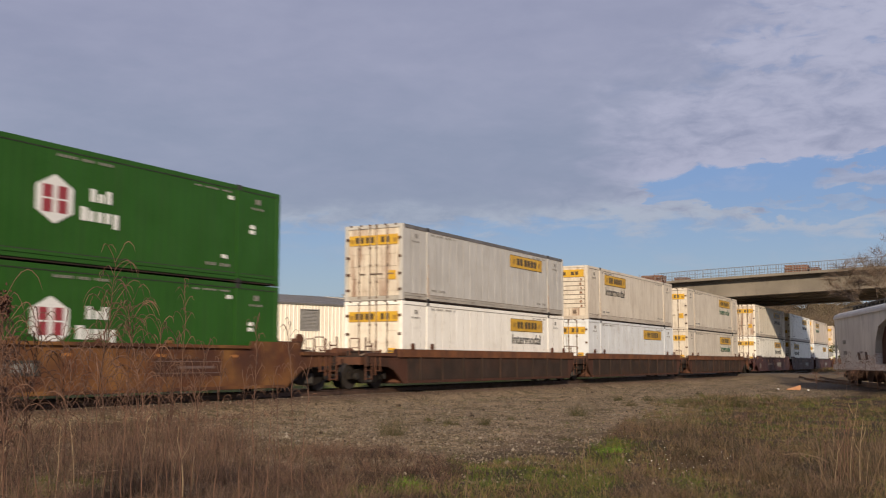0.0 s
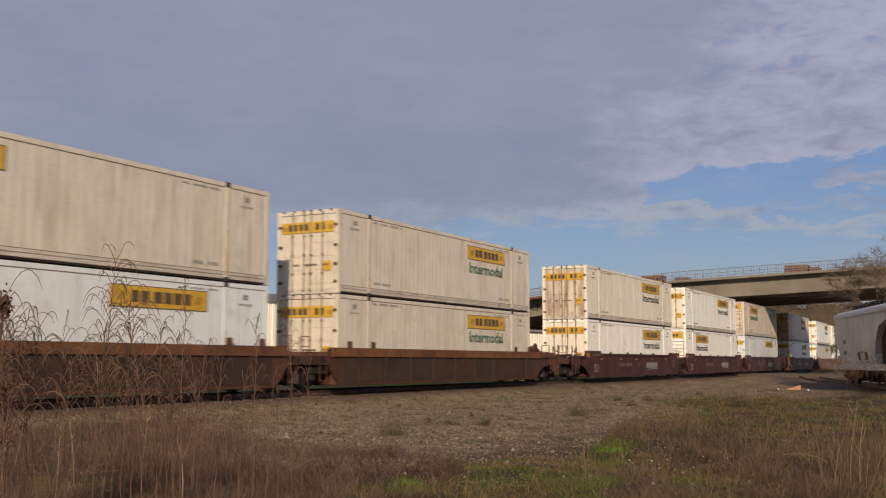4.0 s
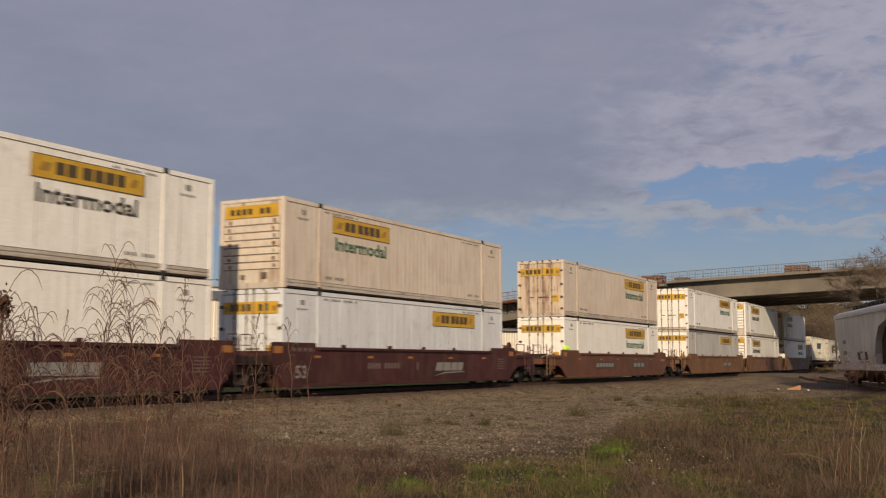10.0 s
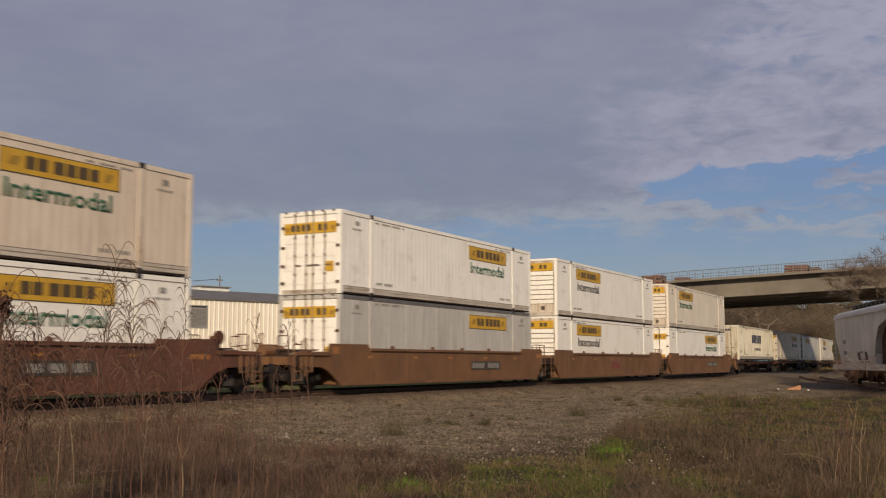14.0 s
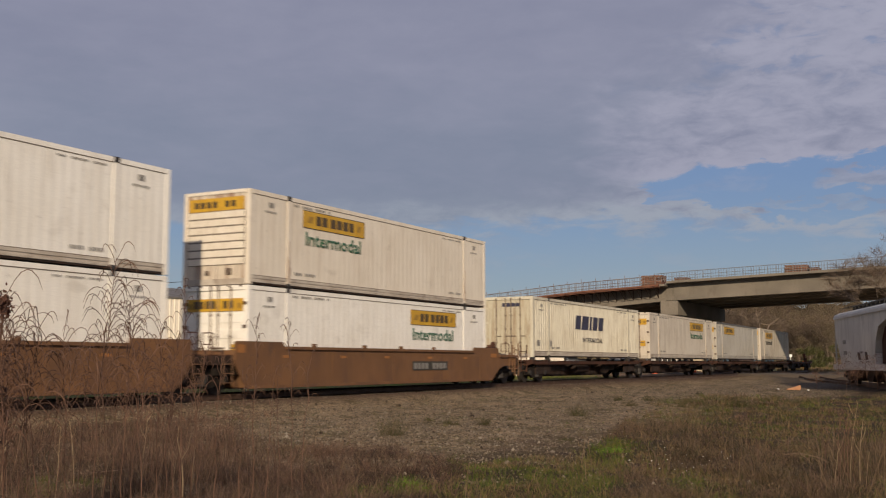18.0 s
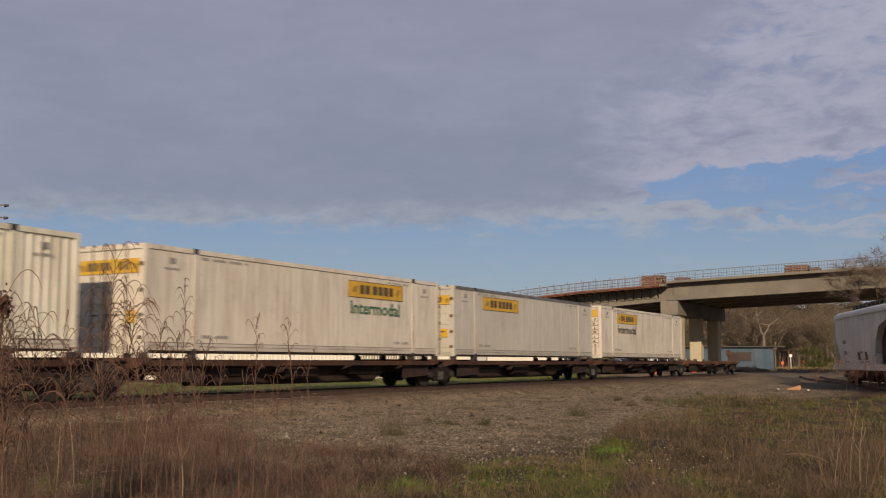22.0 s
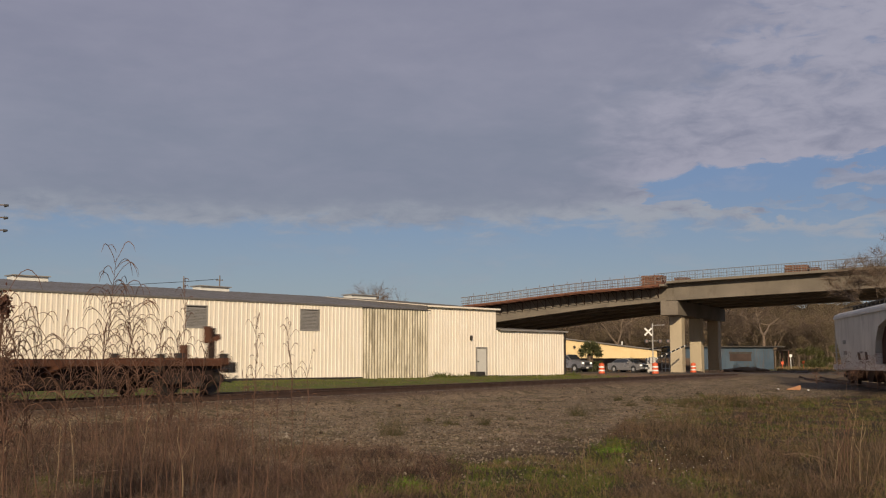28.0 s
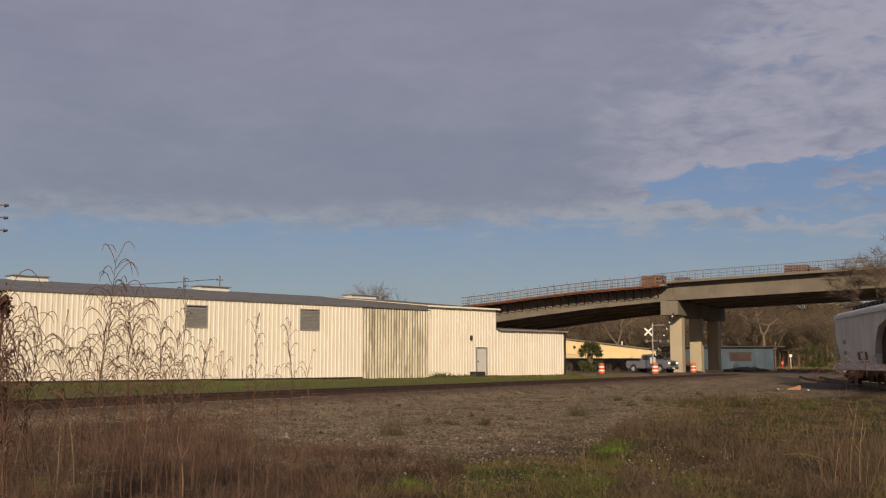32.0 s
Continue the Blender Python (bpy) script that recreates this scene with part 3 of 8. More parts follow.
    col = mix(rng(mth("ADD", sep.outputs[0], mth("MULTIPLY", wob, 3.0)), 118.0, 140.0), col, mix(rng(big, 0.4, 0.6), (0.12, 0.09, 0.05), (0.08, 0.085, 0.03)))
    # dark cinders along the side track, with the hopper's shadow painted in
    dx = mth("SUBTRACT", sep.outputs[0], 66.0)
    line = mth("SUBTRACT", mth("ADD", mth("MULTIPLY", dx, 0.34), 7.6), mth("MULTIPLY", mth("MULTIPLY", dx, dx), 0.0020))
    off = mth("ADD", mth("ABSOLUTE", mth("SUBTRACT", sep.outputs[1], line), 0.0), mth("MULTIPLY", mth("SUBTRACT", mid, 0.5), 2.0))
    cinder_shadow = mth("MULTIPLY", rng(off, 4.6, 2.0), mth("MULTIPLY", rng(sep.outputs[0], 56.0, 62.0), rng(sep.outputs[0], 100.0, 92.0)))
    col = mix(cinder_shadow, col, mix(rng(grit, 0.3, 0.7), (0.06, 0.047, 0.036), (0.10, 0.078, 0.058)))
    col = mix(1.0, col, mix(rng(grit, 0.2, 0.8), (0.8,) * 3, (1.15,) * 3), "MULTIPLY")
    K(col, b.inputs["Base Color"])
    b.inputs["Roughness"].default_value = 0.95
    b.inputs["Specular IOR Level"].default_value = 0.2
    bp = N("ShaderNodeBump")
    bp.inputs["Strength"].default_value, bp.inputs["Distance"].default_value = 0.7, 0.06
    K(mth("ADD", mth("SUBTRACT", grit, mth("MULTIPLY", dist_a, 0.9)), mth("MULTIPLY", fine, 1.5)), bp.inputs["Height"])
    K(bp.outputs[0], b.inputs["Normal"])
    return m


def build_ground():
    radii, r = [0.0], 2.0
    while r < 3200:
        radii.append(r)
        r *= 1.0095 if 14 < r < 100 else 1.024
    angles = [30 + 0.4 * i for i in range(164)]                      # degrees clockwise from +Y, close-set in view
    a = angles[-1] + 3
    while a < 387:
        angles.append(a)
        a += 3
    verts, faces, n = [], [], len(angles)
    for r in radii:
        for an in angles:
            x, y = r * math.sin(radians(an)), r * math.cos(radians(an))
            verts.append((x, y, ground_z(x, y) if r < 420 else -0.2))
    for i in range(len(radii) - 1):
        for j in range(n):
            k = (j + 1) % n
            faces.append((i * n + j, (i + 1) * n + j, (i + 1) * n + k, i * n + k))
    me = mesh_np("ground", verts, faces, zone_ground_material())
    me.polygons.foreach_set("use_smooth", [True] * len(me.polygons))
    tagged(new("ground", me), "gravelly waste ground with dry grass and turf beside the railway", "ground", kind="structure")


build_ground()


def rail_profile():
    return [(-0.07, -0.17), (0.07, -0.17), (0.07, -0.155), (0.012, -0.135), (0.012, -0.04), (0.036, -0.03), (0.036, 0.0), (-0.036, 0.0), (-0.036, -0.03), (-0.012, -0.04), (-0.012, -0.135), (-0.07, -0.155)]


def sweep_rail(line):
    """A rail along a list of (x, y, z) points."""
    bm = bmesh.new()
    prof, rings = rail_profile(), []
    for i, p in enumerate(line):
        q = Vector(line[min(i + 1, len(line) - 1)]) - Vector(line[max(i - 1, 0)])
        side = Vector((-q.y, q.x, 0)).normalized()
        rings.append([bm.verts.new(Vector(p) + side * a + Vector((0, 0, b))) for a, b in prof])
    for r0, r1 in zip(rings, rings[1:]):
        for i in range(len(prof)):
            j = (i + 1) % len(prof)
            bm.faces.new((r0[i], r0[j], r1[j], r1[i]))
    return bm


def build_track():
    track = thing("railway_track", "single main railway line on dark timber sleepers and brown ballast", "railway track", kind="structure")
    xs = [-60 + 4 * i for i in range(110)]
    for off in (-0.7175 - 0.036, 0.7175 + 0.036):
        part("rail", sweep_rail([(x, track_y(x) + off, 0.0) for x in xs]), M["rail"], track, "rust-brown steel rail")
    tie = mesh_of("sleeper", bevelled(boxes((-0.115, 0.115, -1.3, 1.3, -0.36, -0.172)), 0.012), M["tie"])
    for i in range(290):
        x = 6 + 0.52 * i
        piece("sleeper", tie, track, pose(x + random.uniform(-0.03, 0.03), track_y(x), random.uniform(-0.012, 0.006), 0, 0, random.uniform(-1.2, 1.2)))
    spur = thing("spur_track", "side track on weathered sleepers curving off from the main line", "railway track", kind="structure")
    xs = [30 + 3 * i for i in range(33)]

    def spur_z(x):
        return -0.25 + 0.15 * smooth01(80, 95, x)
    for off in (-0.754, 0.754):
        part("rail", sweep_rail([(x - 0.3 * off, spur_y(x) + 0.95 * off, spur_z(x)) for x in xs]), M["rail"], spur, "rust-brown steel rail")
    for i in range(110):
        x = 40 + 0.56 * i
        piece("sleeper", tie, spur, pose(x, spur_y(x), spur_z(x), 0, 0, math.degrees(math.atan(spur_y(x + 0.5) - spur_y(x - 0.5)))))


build_track()

# ---- the road over the crossing ----
ROAD_P, ROAD_DIR = Vector((98.5, 29.0, 0)), Vector((-0.327, -0.945, 0))
ROAD_SIDE = Vector((0.945, -0.327, 0))


def build_road():
    bm = bmesh.new()
    rows = []
    for s in range(-60, 91, 2):
        c = ROAD_P + ROAD_DIR * s
        z = -0.02
        rows.append([bm.verts.new(c + ROAD_SIDE * o + Vector((0, 0, z + dz))) for o, dz in ((-3.9, -0.35), (-3.6, -0.02), (-1.8, 0.02), (0, 0.04), (1.8, 0.02), (3.6, -0.02), (3.9, -0.35))])
    for a, b in zip(rows, rows[1:]):
        for i in range(6):
            bm.faces.new((a[i], a[i + 1], b[i + 1], b[i]))
    ob = solo("road", bm, M["asphalt"], "narrow worn asphalt road crossing the railway on the level", "road", kind="structure")


build_road()

# ---- white metal-clad warehouse behind the track ----
HALL = pose(37.6, 45.8, 0, 0, 0, -17.3)


def sheet_panel(width, z0, z1, rib=0.305, depth=0.032):
    """A vertically ribbed steel sheet in the xz plane, ribs towards -y, with its own thickness."""
    xs = [(0.0, 0.0)]
    n = max(1, round(width / rib))
    p = width / n
    for i in range(n):
        x = i * p
        xs += [(x + p * 0.34, 0.0), (x + p * 0.44, -depth), (x + p * 0.68, -depth), (x + p * 0.78, 0.0)]
    xs.append((width, 0.0))
    bm = bmesh.new()
    back = [(x, y + 0.012) for x, y in xs[::-1]]
    prism(bm, xs + back, z0, z1, "z")
    return bm


def sheet_wall(parent, u0, u1, z0, z1, y, mat, holes=(), module=0.915, rib=0.305):
    """A wall of ribbed sheets, each an object of its own, cut round its openings (u0, u1, z0, z1)."""
    cuts = sorted({u0, u1, *[q for h in holes for q in (h[0], h[1])]})
    cache = {}
    for c0, c1 in zip(cuts, cuts[1:]):
        n = max(1, round((c1 - c0) / module))
        w = (c1 - c0) / n
        spans = [(z0, z1)]
        for h in holes:
            if c1 > h[0] + 0.01 and c0 < h[1] - 0.01:
                spans = [q for lo, hi in spans for q in ((lo, min(hi, h[2])), (max(lo, h[3]), hi)) if q[1] - q[0] > 0.02]
        for i in range(n):
            for q in spans:
                key = (round(w, 4), q)
                if key not in cache:
                    cache[key] = mesh_of("cladding_sheet", sheet_panel(w - 0.006, q[0], q[1], rib), mat)
                piece("cladding_sheet", cache[key], parent, pose(c0 + i * w, y + random.uniform(-0.004, 0.004), 0))


def build_hall():
    hall = thing("warehouse", "long white ribbed-metal warehouse with a low grey roof and lower annex", "building", m=HALL)
    # inner walls behind the sheets, so the house is closed
    def shell(name, u0, u1, y0, y1, z1, mat):
        t = 0.12
        bm = boxes((u0, u1, y0 + 0.03, y0 + t, -0.5, z1), (u0, u1, y1 - t, y1, -0.5, z1), (u0, u0 + t, y0 + t, y1 - t, -0.5, z1), (u1 - t, u1, y0 + t, y1 - t, -0.5, z1))
        return part(name, bm, mat, hall)
    shell("wall_frame", -0.35, 29.9, 0.0, 24.0, 4.68, M["siding"])
    shell("wall_frame", 29.95, 37.43, 0.25, 24.0, 4.95, M["siding"])
    shell("wall_frame", 37.45, 45.62, 0.25, 16.0, 3.40, M["siding"])
    part("plinth", boxes((-0.4, 23.9, -0.02, 0.028, -0.8, -0.035), (29.98, 45.7, 0.2, 0.278, -0.8, -0.035)), M["steel_dark"], hall, "low dark footing")
    louvres = ((10.31, 11.76, 2.96, 4.33), (18.62, 20.18, 2.97, 4.39))
    sheet_wall(hall, -0.35, 23.9, -0.03, 4.68, 0.0, M["siding"], louvres)
    sheet_wall(hall, 29.98, 37.43, -0.03, 4.95, 0.22, M["siding"], ((35.18, 36.36, -0.2, 2.08),))
    sheet_wall(hall, 37.45, 45.62, -0.1, 3.42, 0.22, M["siding"])
    # big sliding door, stained, on its rail
    slide = part("sliding_door", boxes((23.92, 29.92, -0.06, -0.02, -0.25, 4.66)), M["galv_dark"], hall, "stained galvanised sliding door")
    rib = mesh_of("door_rib", prism(bmesh.new(), [(0.0, 0.0), (0.025, -0.055), (0.115, -0.055), (0.14, 0.0)], -0.24, 4.65, "z"), M["galv"])
    for i in range(24):
        piece("door_rib", rib, slide, pose(23.97 + 0.25 * i, -0.06, 0))
    part("door_track", boxes((23.7, 30.1, -0.16, -0.12, 4.62, 4.67)), M["steel_dark"], hall)
    part("corner_trim", boxes((29.92, 30.02, -0.12, 0.22, -0.3, 4.60)), M["siding"], hall)
    for a, b, c, d in louvres:
        lv = part("louvre", boxes((a, a + 0.06, -0.05, 0.02, c, d), (b - 0.06, b, -0.05, 0.02, c, d), (a + 0.06, b - 0.06, -0.05, 0.02, d - 0.06, d), (a + 0.06, b - 0.06, -0.05, 0.02, c, c + 0.06)), M["louvre"], hall, "grey metal wall louvre")
        bm = bmesh.new()
        prism(bm, [(-0.05, 0.0), (-0.042, 0.0), (0.018, 0.085), (0.01, 0.085)], a + 0.06, b - 0.06, "x")
        blade = mesh_of("blade", bm, M["louvre"])
        for i in range(int((d - c - 0.12) / 0.09)):
            piece("blade", blade, lv, pose(0, 0, c + 0.06 + 0.09 * i))
        part("backing", boxes((a, b, 0.02, 0.03, c, d)), M["steel_dark"], lv)
    dr = part("door", bevelled(boxes((35.26, 36.28, 0.2, 0.245, -0.03, 2.0)), 0.006), M["door"], hall, "plain pale grey steel door")
    part("door_frame", boxes((35.16, 35.25, 0.14, 0.25, -0.05, 2.1), (36.29, 36.38, 0.14, 0.25, -0.05, 2.1), (35.25, 36.29, 0.14, 0.25, 2.01, 2.1)), M["louvre"], hall)
    part("door_handle", bevelled(boxes((35.34, 35.44, 0.13, 0.2, 0.98, 1.06)), 0.01), M["steel_dark"], dr)
    part("wall_lamp", bevelled(boxes((34.5, 34.66, 0.02, 0.2, 2.6, 2.95)), 0.02), M["steel_dark"], hall, "small dark wall lamp")
    part("meter_box", bevelled(boxes((34.35, 35.4, -0.55, 0.05, -0.12, 0.26)), 0.02), M["steel_dark"], hall, "low dark box beside the door")
    # roofs: two slopes up to the ridge, sheets with standing seams
    def slope(name, u0, u1, y0, z0, y1, z1, mat, parent=hall):
        bm = bmesh.new()
        prism(bm, [(y0, z0), (y1, z1), (y1, z1 + 0.06), (y0, z0 + 0.06)], u0, u1, "x")
        deck = part(name, bm, mat, parent)
        n = round((u1 - u0) / 0.62)
        w = (u1 - u0) / n
        rows = []
        sh = bmesh.new()
        for y, z in ((y0, z0), (y1, z1)):
            rows.append([sh.verts.new((x, y, z + 0.064 + h)) for x, h in ((0, 0), (0, 0.022), (0.03, 0.022), (0.035, 0.006), (w - 0.01, 0.006), (w - 0.01, 0))])
        for i in range(6):
            j = (i + 1) % 6
            sh.faces.new((rows[0][i], rows[0][j], rows[1][j], rows[1][i]))
        sh.faces.new(rows[0])
        sh.faces.new(rows[1][::-1])
        sheet = mesh_of("roof_sheet", sh, mat)
        for i in range(n):
            piece("roof_sheet", sheet, deck, pose(u0 + i * w, 0, 0))
        return deck
    slope("roof", -0.7, 29.9, -0.06, 4.68, 12.0, 6.12, M["roof"])
    slope("roof", -0.7, 29.9, 24.3, 4.68, 12.0, 6.12, M["roof"])
    slope("roof", 29.9, 37.6, 0.0, 4.97, 12.0, 6.12, M["roof"])
    slope("roof", 29.9, 37.6, 24.3, 4.68, 12.0, 6.12, M["roof"])
    slope("annex_roof", 37.5, 45.8, 0.0, 3.42, 16.2, 4.4, M["roof"])
    part("gutter", boxes((-0.7, 23.6, -0.10, -0.06, 4.66, 4.76)), M["roof"], hall)
    part("gutter", boxes((29.9, 37.65, -0.08, 0.0, 4.93, 5.05)), M["siding"], hall)
    part("gutter", boxes((37.66, 45.85, -0.08, 0.0, 3.38, 3.48)), M["louvre"], hall)
    part("step_flashing", prism(bmesh.new(), [(-0.07, 4.70), (12.0, 6.14), (12.0, 6.16), (-0.07, 4.99)], 29.82, 29.90, "x"), M["roof"], hall)
    part("flashing_edge", prism(bmesh.new(), [(-0.07, 4.992), (12.0, 6.162), (12.0, 6.19), (-0.07, 5.05)], 29.82, 29.90, "x"), M["siding"], hall)
    part("downpipe", boxes((45.62, 45.74, 0.1, 0.24, -0.1, 3.4)), M["steel_dark"], hall)
    for a, b in ((4.75, 7.02), (18.23, 20.7), (32.3, 35.0)):
        v = part("ridge_vent", boxes((a, b, 11.5, 12.5, 6.0, 6.42)), M["vent"], hall, "white roof-ridge ventilator")
        part("cap", boxes((a - 0.10, b + 0.10, 11.3, 12.7, 6.42, 6.48)), M["louvre"], v)
    part("gable", prism(bmesh.new(), [(0.0, 4.66), (24.0, 4.66), (12.0, 6.08)], -0.33, -0.2, "x"), M["siding"], hall)
    part("gable", prism(bmesh.new(), [(0.25, 4.9), (24.0, 4.66), (12.0, 6.08)], 37.2, 37.38, "x"), M["siding"], hall)


build_hall()

# ---- road bridge under construction ----
DECK = [(-60.0, 10.6), (-20.0, 10.2), (0.0, 9.75), (12.7, 9.37), (28.7, 8.84), (37.5, 8.2), (42.9, 7.63), (47.0, 7.15), (53.0, 6.6)]
BX0, BX1 = 100.0, 119.0


def deck_z(y):
    for (a, za), (b, zb) in zip(DECK, DECK[1:]):
        if a <= y <= b:
            return za + (zb - za) * (y - a) / (b - a)
    return DECK[-1][1]


def sag(y):
    """How far the overhang's edge lies below the deck along the last span."""
    return 0.38 - 0.50 * (y - 29.0) / 21.5


def long_beam(x0, x1, top, bottom, y0, y1, step=2.0, drop=None):
    """A beam along the bridge between depths below the deck surface."""
    bm = bmesh.new()
    rings, y = [], y0
    ys = []
    while y < y1 - 0.01:
        ys.append(y)
        y += step
    ys.append(y1)
    for y in ys:
        z = deck_z(y) - (drop(y) if drop else 0.0)
        rings.append([bm.verts.new(p) for p in ((x0, y, z - bottom), (x1, y, z - bottom), (x1, y, z - top), (x0, y, z - top))])
    for a, b in zip(rings, rings[1:]):
        for i in range(4):
            j = (i + 1) % 4
            bm.faces.new((a[i], a[j], b[j], b[i]))
    bm.faces.new(rings[0])
    bm.faces.new(rings[-1][::-1])
    return bm


def build_bridge():
    br = thing("road_bridge", "concrete road bridge under construction with bare rebar parapets", "bridge")
    part("deck_slab", long_beam(BX0 - 0.95, BX1 + 0.95, 0.10, 0.33, -60, 29.0), M["concrete"], br)
    part("deck_slab", long_beam(BX0 - 1.45, BX1 + 0.9, 0.02, 0.22, 29.0, 50.9, drop=sag), M["concrete"], br)
    for span in ((-60.0, -1.2), (-0.8, 28.5), (29.3, 50.6)):
        for gx in (BX0, BX0 + 4.5, BX0 + 9, BX0 + 13.5, BX1 - 0.9):
            bm = long_beam(gx, gx + 0.9, 0.23, 0.50, *span)
            g = part("girder", bm, M["concrete"], br)
            part("web", long_beam(gx + 0.16, gx + 0.74, 0.50, 1.62, *span), M["concrete"], g)
            part("bottom_flange", long_beam(gx, gx + 0.9, 1.62, 1.94, *span), M["concrete"], g)
    part("soffit", long_beam(BX0 + 0.9, BX1 - 0.9, 0.24, 0.34, -60, 50.6), M["concrete"], br)
    part("facing", long_beam(BX0 - 0.03, BX0 + 0.1, 0.335, 1.94, -0.8, 28.5), M["concrete"], br)
    part("diaphragm", boxes((BX0 + 0.05, BX1 - 0.05, 28.5, 29.3, deck_z(29) - 1.9, deck_z(29) - 0.2)), M["concrete"], br)
    for py in (29.0, -1.0):
        zt = deck_z(py) - 1.95
        cap = part("pier_cap", bevelled(boxes((BX0 - 0.1, BX1 + 0.1, py - 0.85, py + 0.85, zt - 1.38, zt)), 0.04), M["concrete"], br)
        for cx in (102.6, 109.8, 117.2):
            part("column", bevelled(boxes((cx - 0.6, cx + 0.6, py - 0.6, py + 0.6, -0.6, zt - 1.38)), 0.05), M["pier"], br)
        part("bearing", boxes((BX0 + 0.1, BX0 + 0.8, py - 0.75, py - 0.3, zt, zt + 0.06), (BX0 + 0.1, BX0 + 0.8, py + 0.3, py + 0.75, zt, zt + 0.06)), M["steel_dark"], cap)
    part("abutment", boxes((BX0 - 0.5, BX1 + 0.5, 50.62, 51.8, -0.5, deck_z(51) - 0.25)), M["concrete"], br)
    # overhang formwork with brackets on the far span
    part("edge_form", long_beam(BX0 - 1.75, BX0 - 1.45, 0.04, 0.18, 29.5, 50.6, drop=sag), M["formwork"], br, "rust-brown timber edge form")
    part("form_deck", long_beam(BX0 - 1.75, BX0 - 0.01, 0.23, 0.29, 29.5, 50.6, drop=sag), M["formwork"], br)
    bk = boxes((-1.72, 0.0, -0.035, 0.035, -0.37, -0.30), (-0.05, 0.0, -0.02, 0.02, -1.25, -0.37))
    tube(bk, (-1.6, 0, -0.36), (-0.03, 0, -1.22), 0.035, n=4)
    bracket = mesh_of("bracket", bk, M["underframe"])
    y = 30.0
    while y < 50:
        piece("bracket", bracket, br, pose(BX0, y, deck_z(y) - sag(y)))
        y += 0.85
    # rebar cages of the parapets: one object a length of 3 m
    rnd = random.Random(4)
    for edge, m_far in ((BX0 - 0.15, False), (BX1 + 0.1, True)):
        y = -30.0
        while y < 50:
            last = y >= 29
            e = edge if m_far else (edge - 1.1 if last else edge - 0.55)

            def base(q, last=last):
                return deck_z(q) - (sag(q) if last else 0.10)
            bm = bmesh.new()
            n = 3 if m_far else 12
            red = y > 27
            r = 0.018 if not red else 0.024
            for i in range(n):
                yy = y + 3.0 * i / n
                z = base(yy) - 0.05
                tall = 0.86 + rnd.uniform(-0.05, 0.07) + (0.30 if red and i % 6 == 0 else 0)
                tube(bm, (e, yy, z), (e, yy, z + tall), r, n=4)
                if i % 3 == 0:
                    tube(bm, (e + 0.3, yy, z), (e + 0.3, yy, z + 0.8), r, n=4)
            for h in (0.18, 0.45, 0.82):
                tube(bm, (e, y, base(y) + h), (e, y + 3.0, base(y + 3.0) + h), r * (1.2 if h < 0.7 else 1.7), n=4)
            part("rebar_cage", bm, M["rebar_mixed"] if red else M["rebar_grey"], br)
            y += 3.0
    # stacked timber on the deck
    for a, b, h, n in ((29.7, 31.9, 1.05, 6), (27.3, 28.6, 0.36, 2), (16.1, 18.2, 0.72, 4), (15.1, 16.0, 0.4, 2)):
        st = thing("timber_stack", "stack of red-brown formwork timber on the bridge deck", "timber", "stacks on the bridge")
        for k in range(n):
            z = max(deck_z(a), deck_z(b)) - (0.08 if a < 29 else sag(a) - 0.01) + k * h / n
            for q in range(3):
                part("board", boxes((BX0 + 0.35 + 0.5 * q + rnd.uniform(-0.03, 0.03), BX0 + 0.82 + 0.5 * q, a + rnd.uniform(0, 0.1), b - rnd.uniform(0, 0.1), z, z + h / n - 0.03)), M["timber"], st)


build_bridge()

# ---- containers: 53-foot boxes; local x along the train, y across, z up, origin at the base's middle ----
CL, CW, CH = 16.154, 2.591, 2.896
HX, HY = CL / 2, CW / 2


def corrugated(length, z0, z1, pitch, depth, y_out):
    """A side wall with trapezoid corrugation, outer crests at y_out (negative side), x centred."""
    n = max(1, round(length / pitch))
    p = length / n
    pts = []
    for i in range(n):
        x = -length / 2 + i * p
        pts += [(x, y_out), (x + p * 0.36, y_out), (x + p * 0.5, y_out + depth), (x + p * 0.86, y_out + depth)]
    pts.append((length / 2, y_out))
    pts += [(length / 2, y_out + depth + 0.03), (-length / 2, y_out + depth + 0.03)]
    return prism(bmesh.new(), pts, z0, z1, "z")


def brand_bars(parent, x0, x1, z0, z1, y):
    """Plain dark bars standing in for a painted trade name, one object each."""
    w, h = x1 - x0, z1 - z0
    x = x0 + w * 0.20
    for k, bw in enumerate((0.075, 0.08, 0.0, 0.085, 0.08, 0.085, 0.075)):
        if bw:
            part("name_bar", boxes((x, x + w * bw, y - 0.004, y, z0 + h * 0.24, z0 + h * 0.78)), M["ink_brown"], parent)
        x += w * ((bw or 0.010) + 0.020)


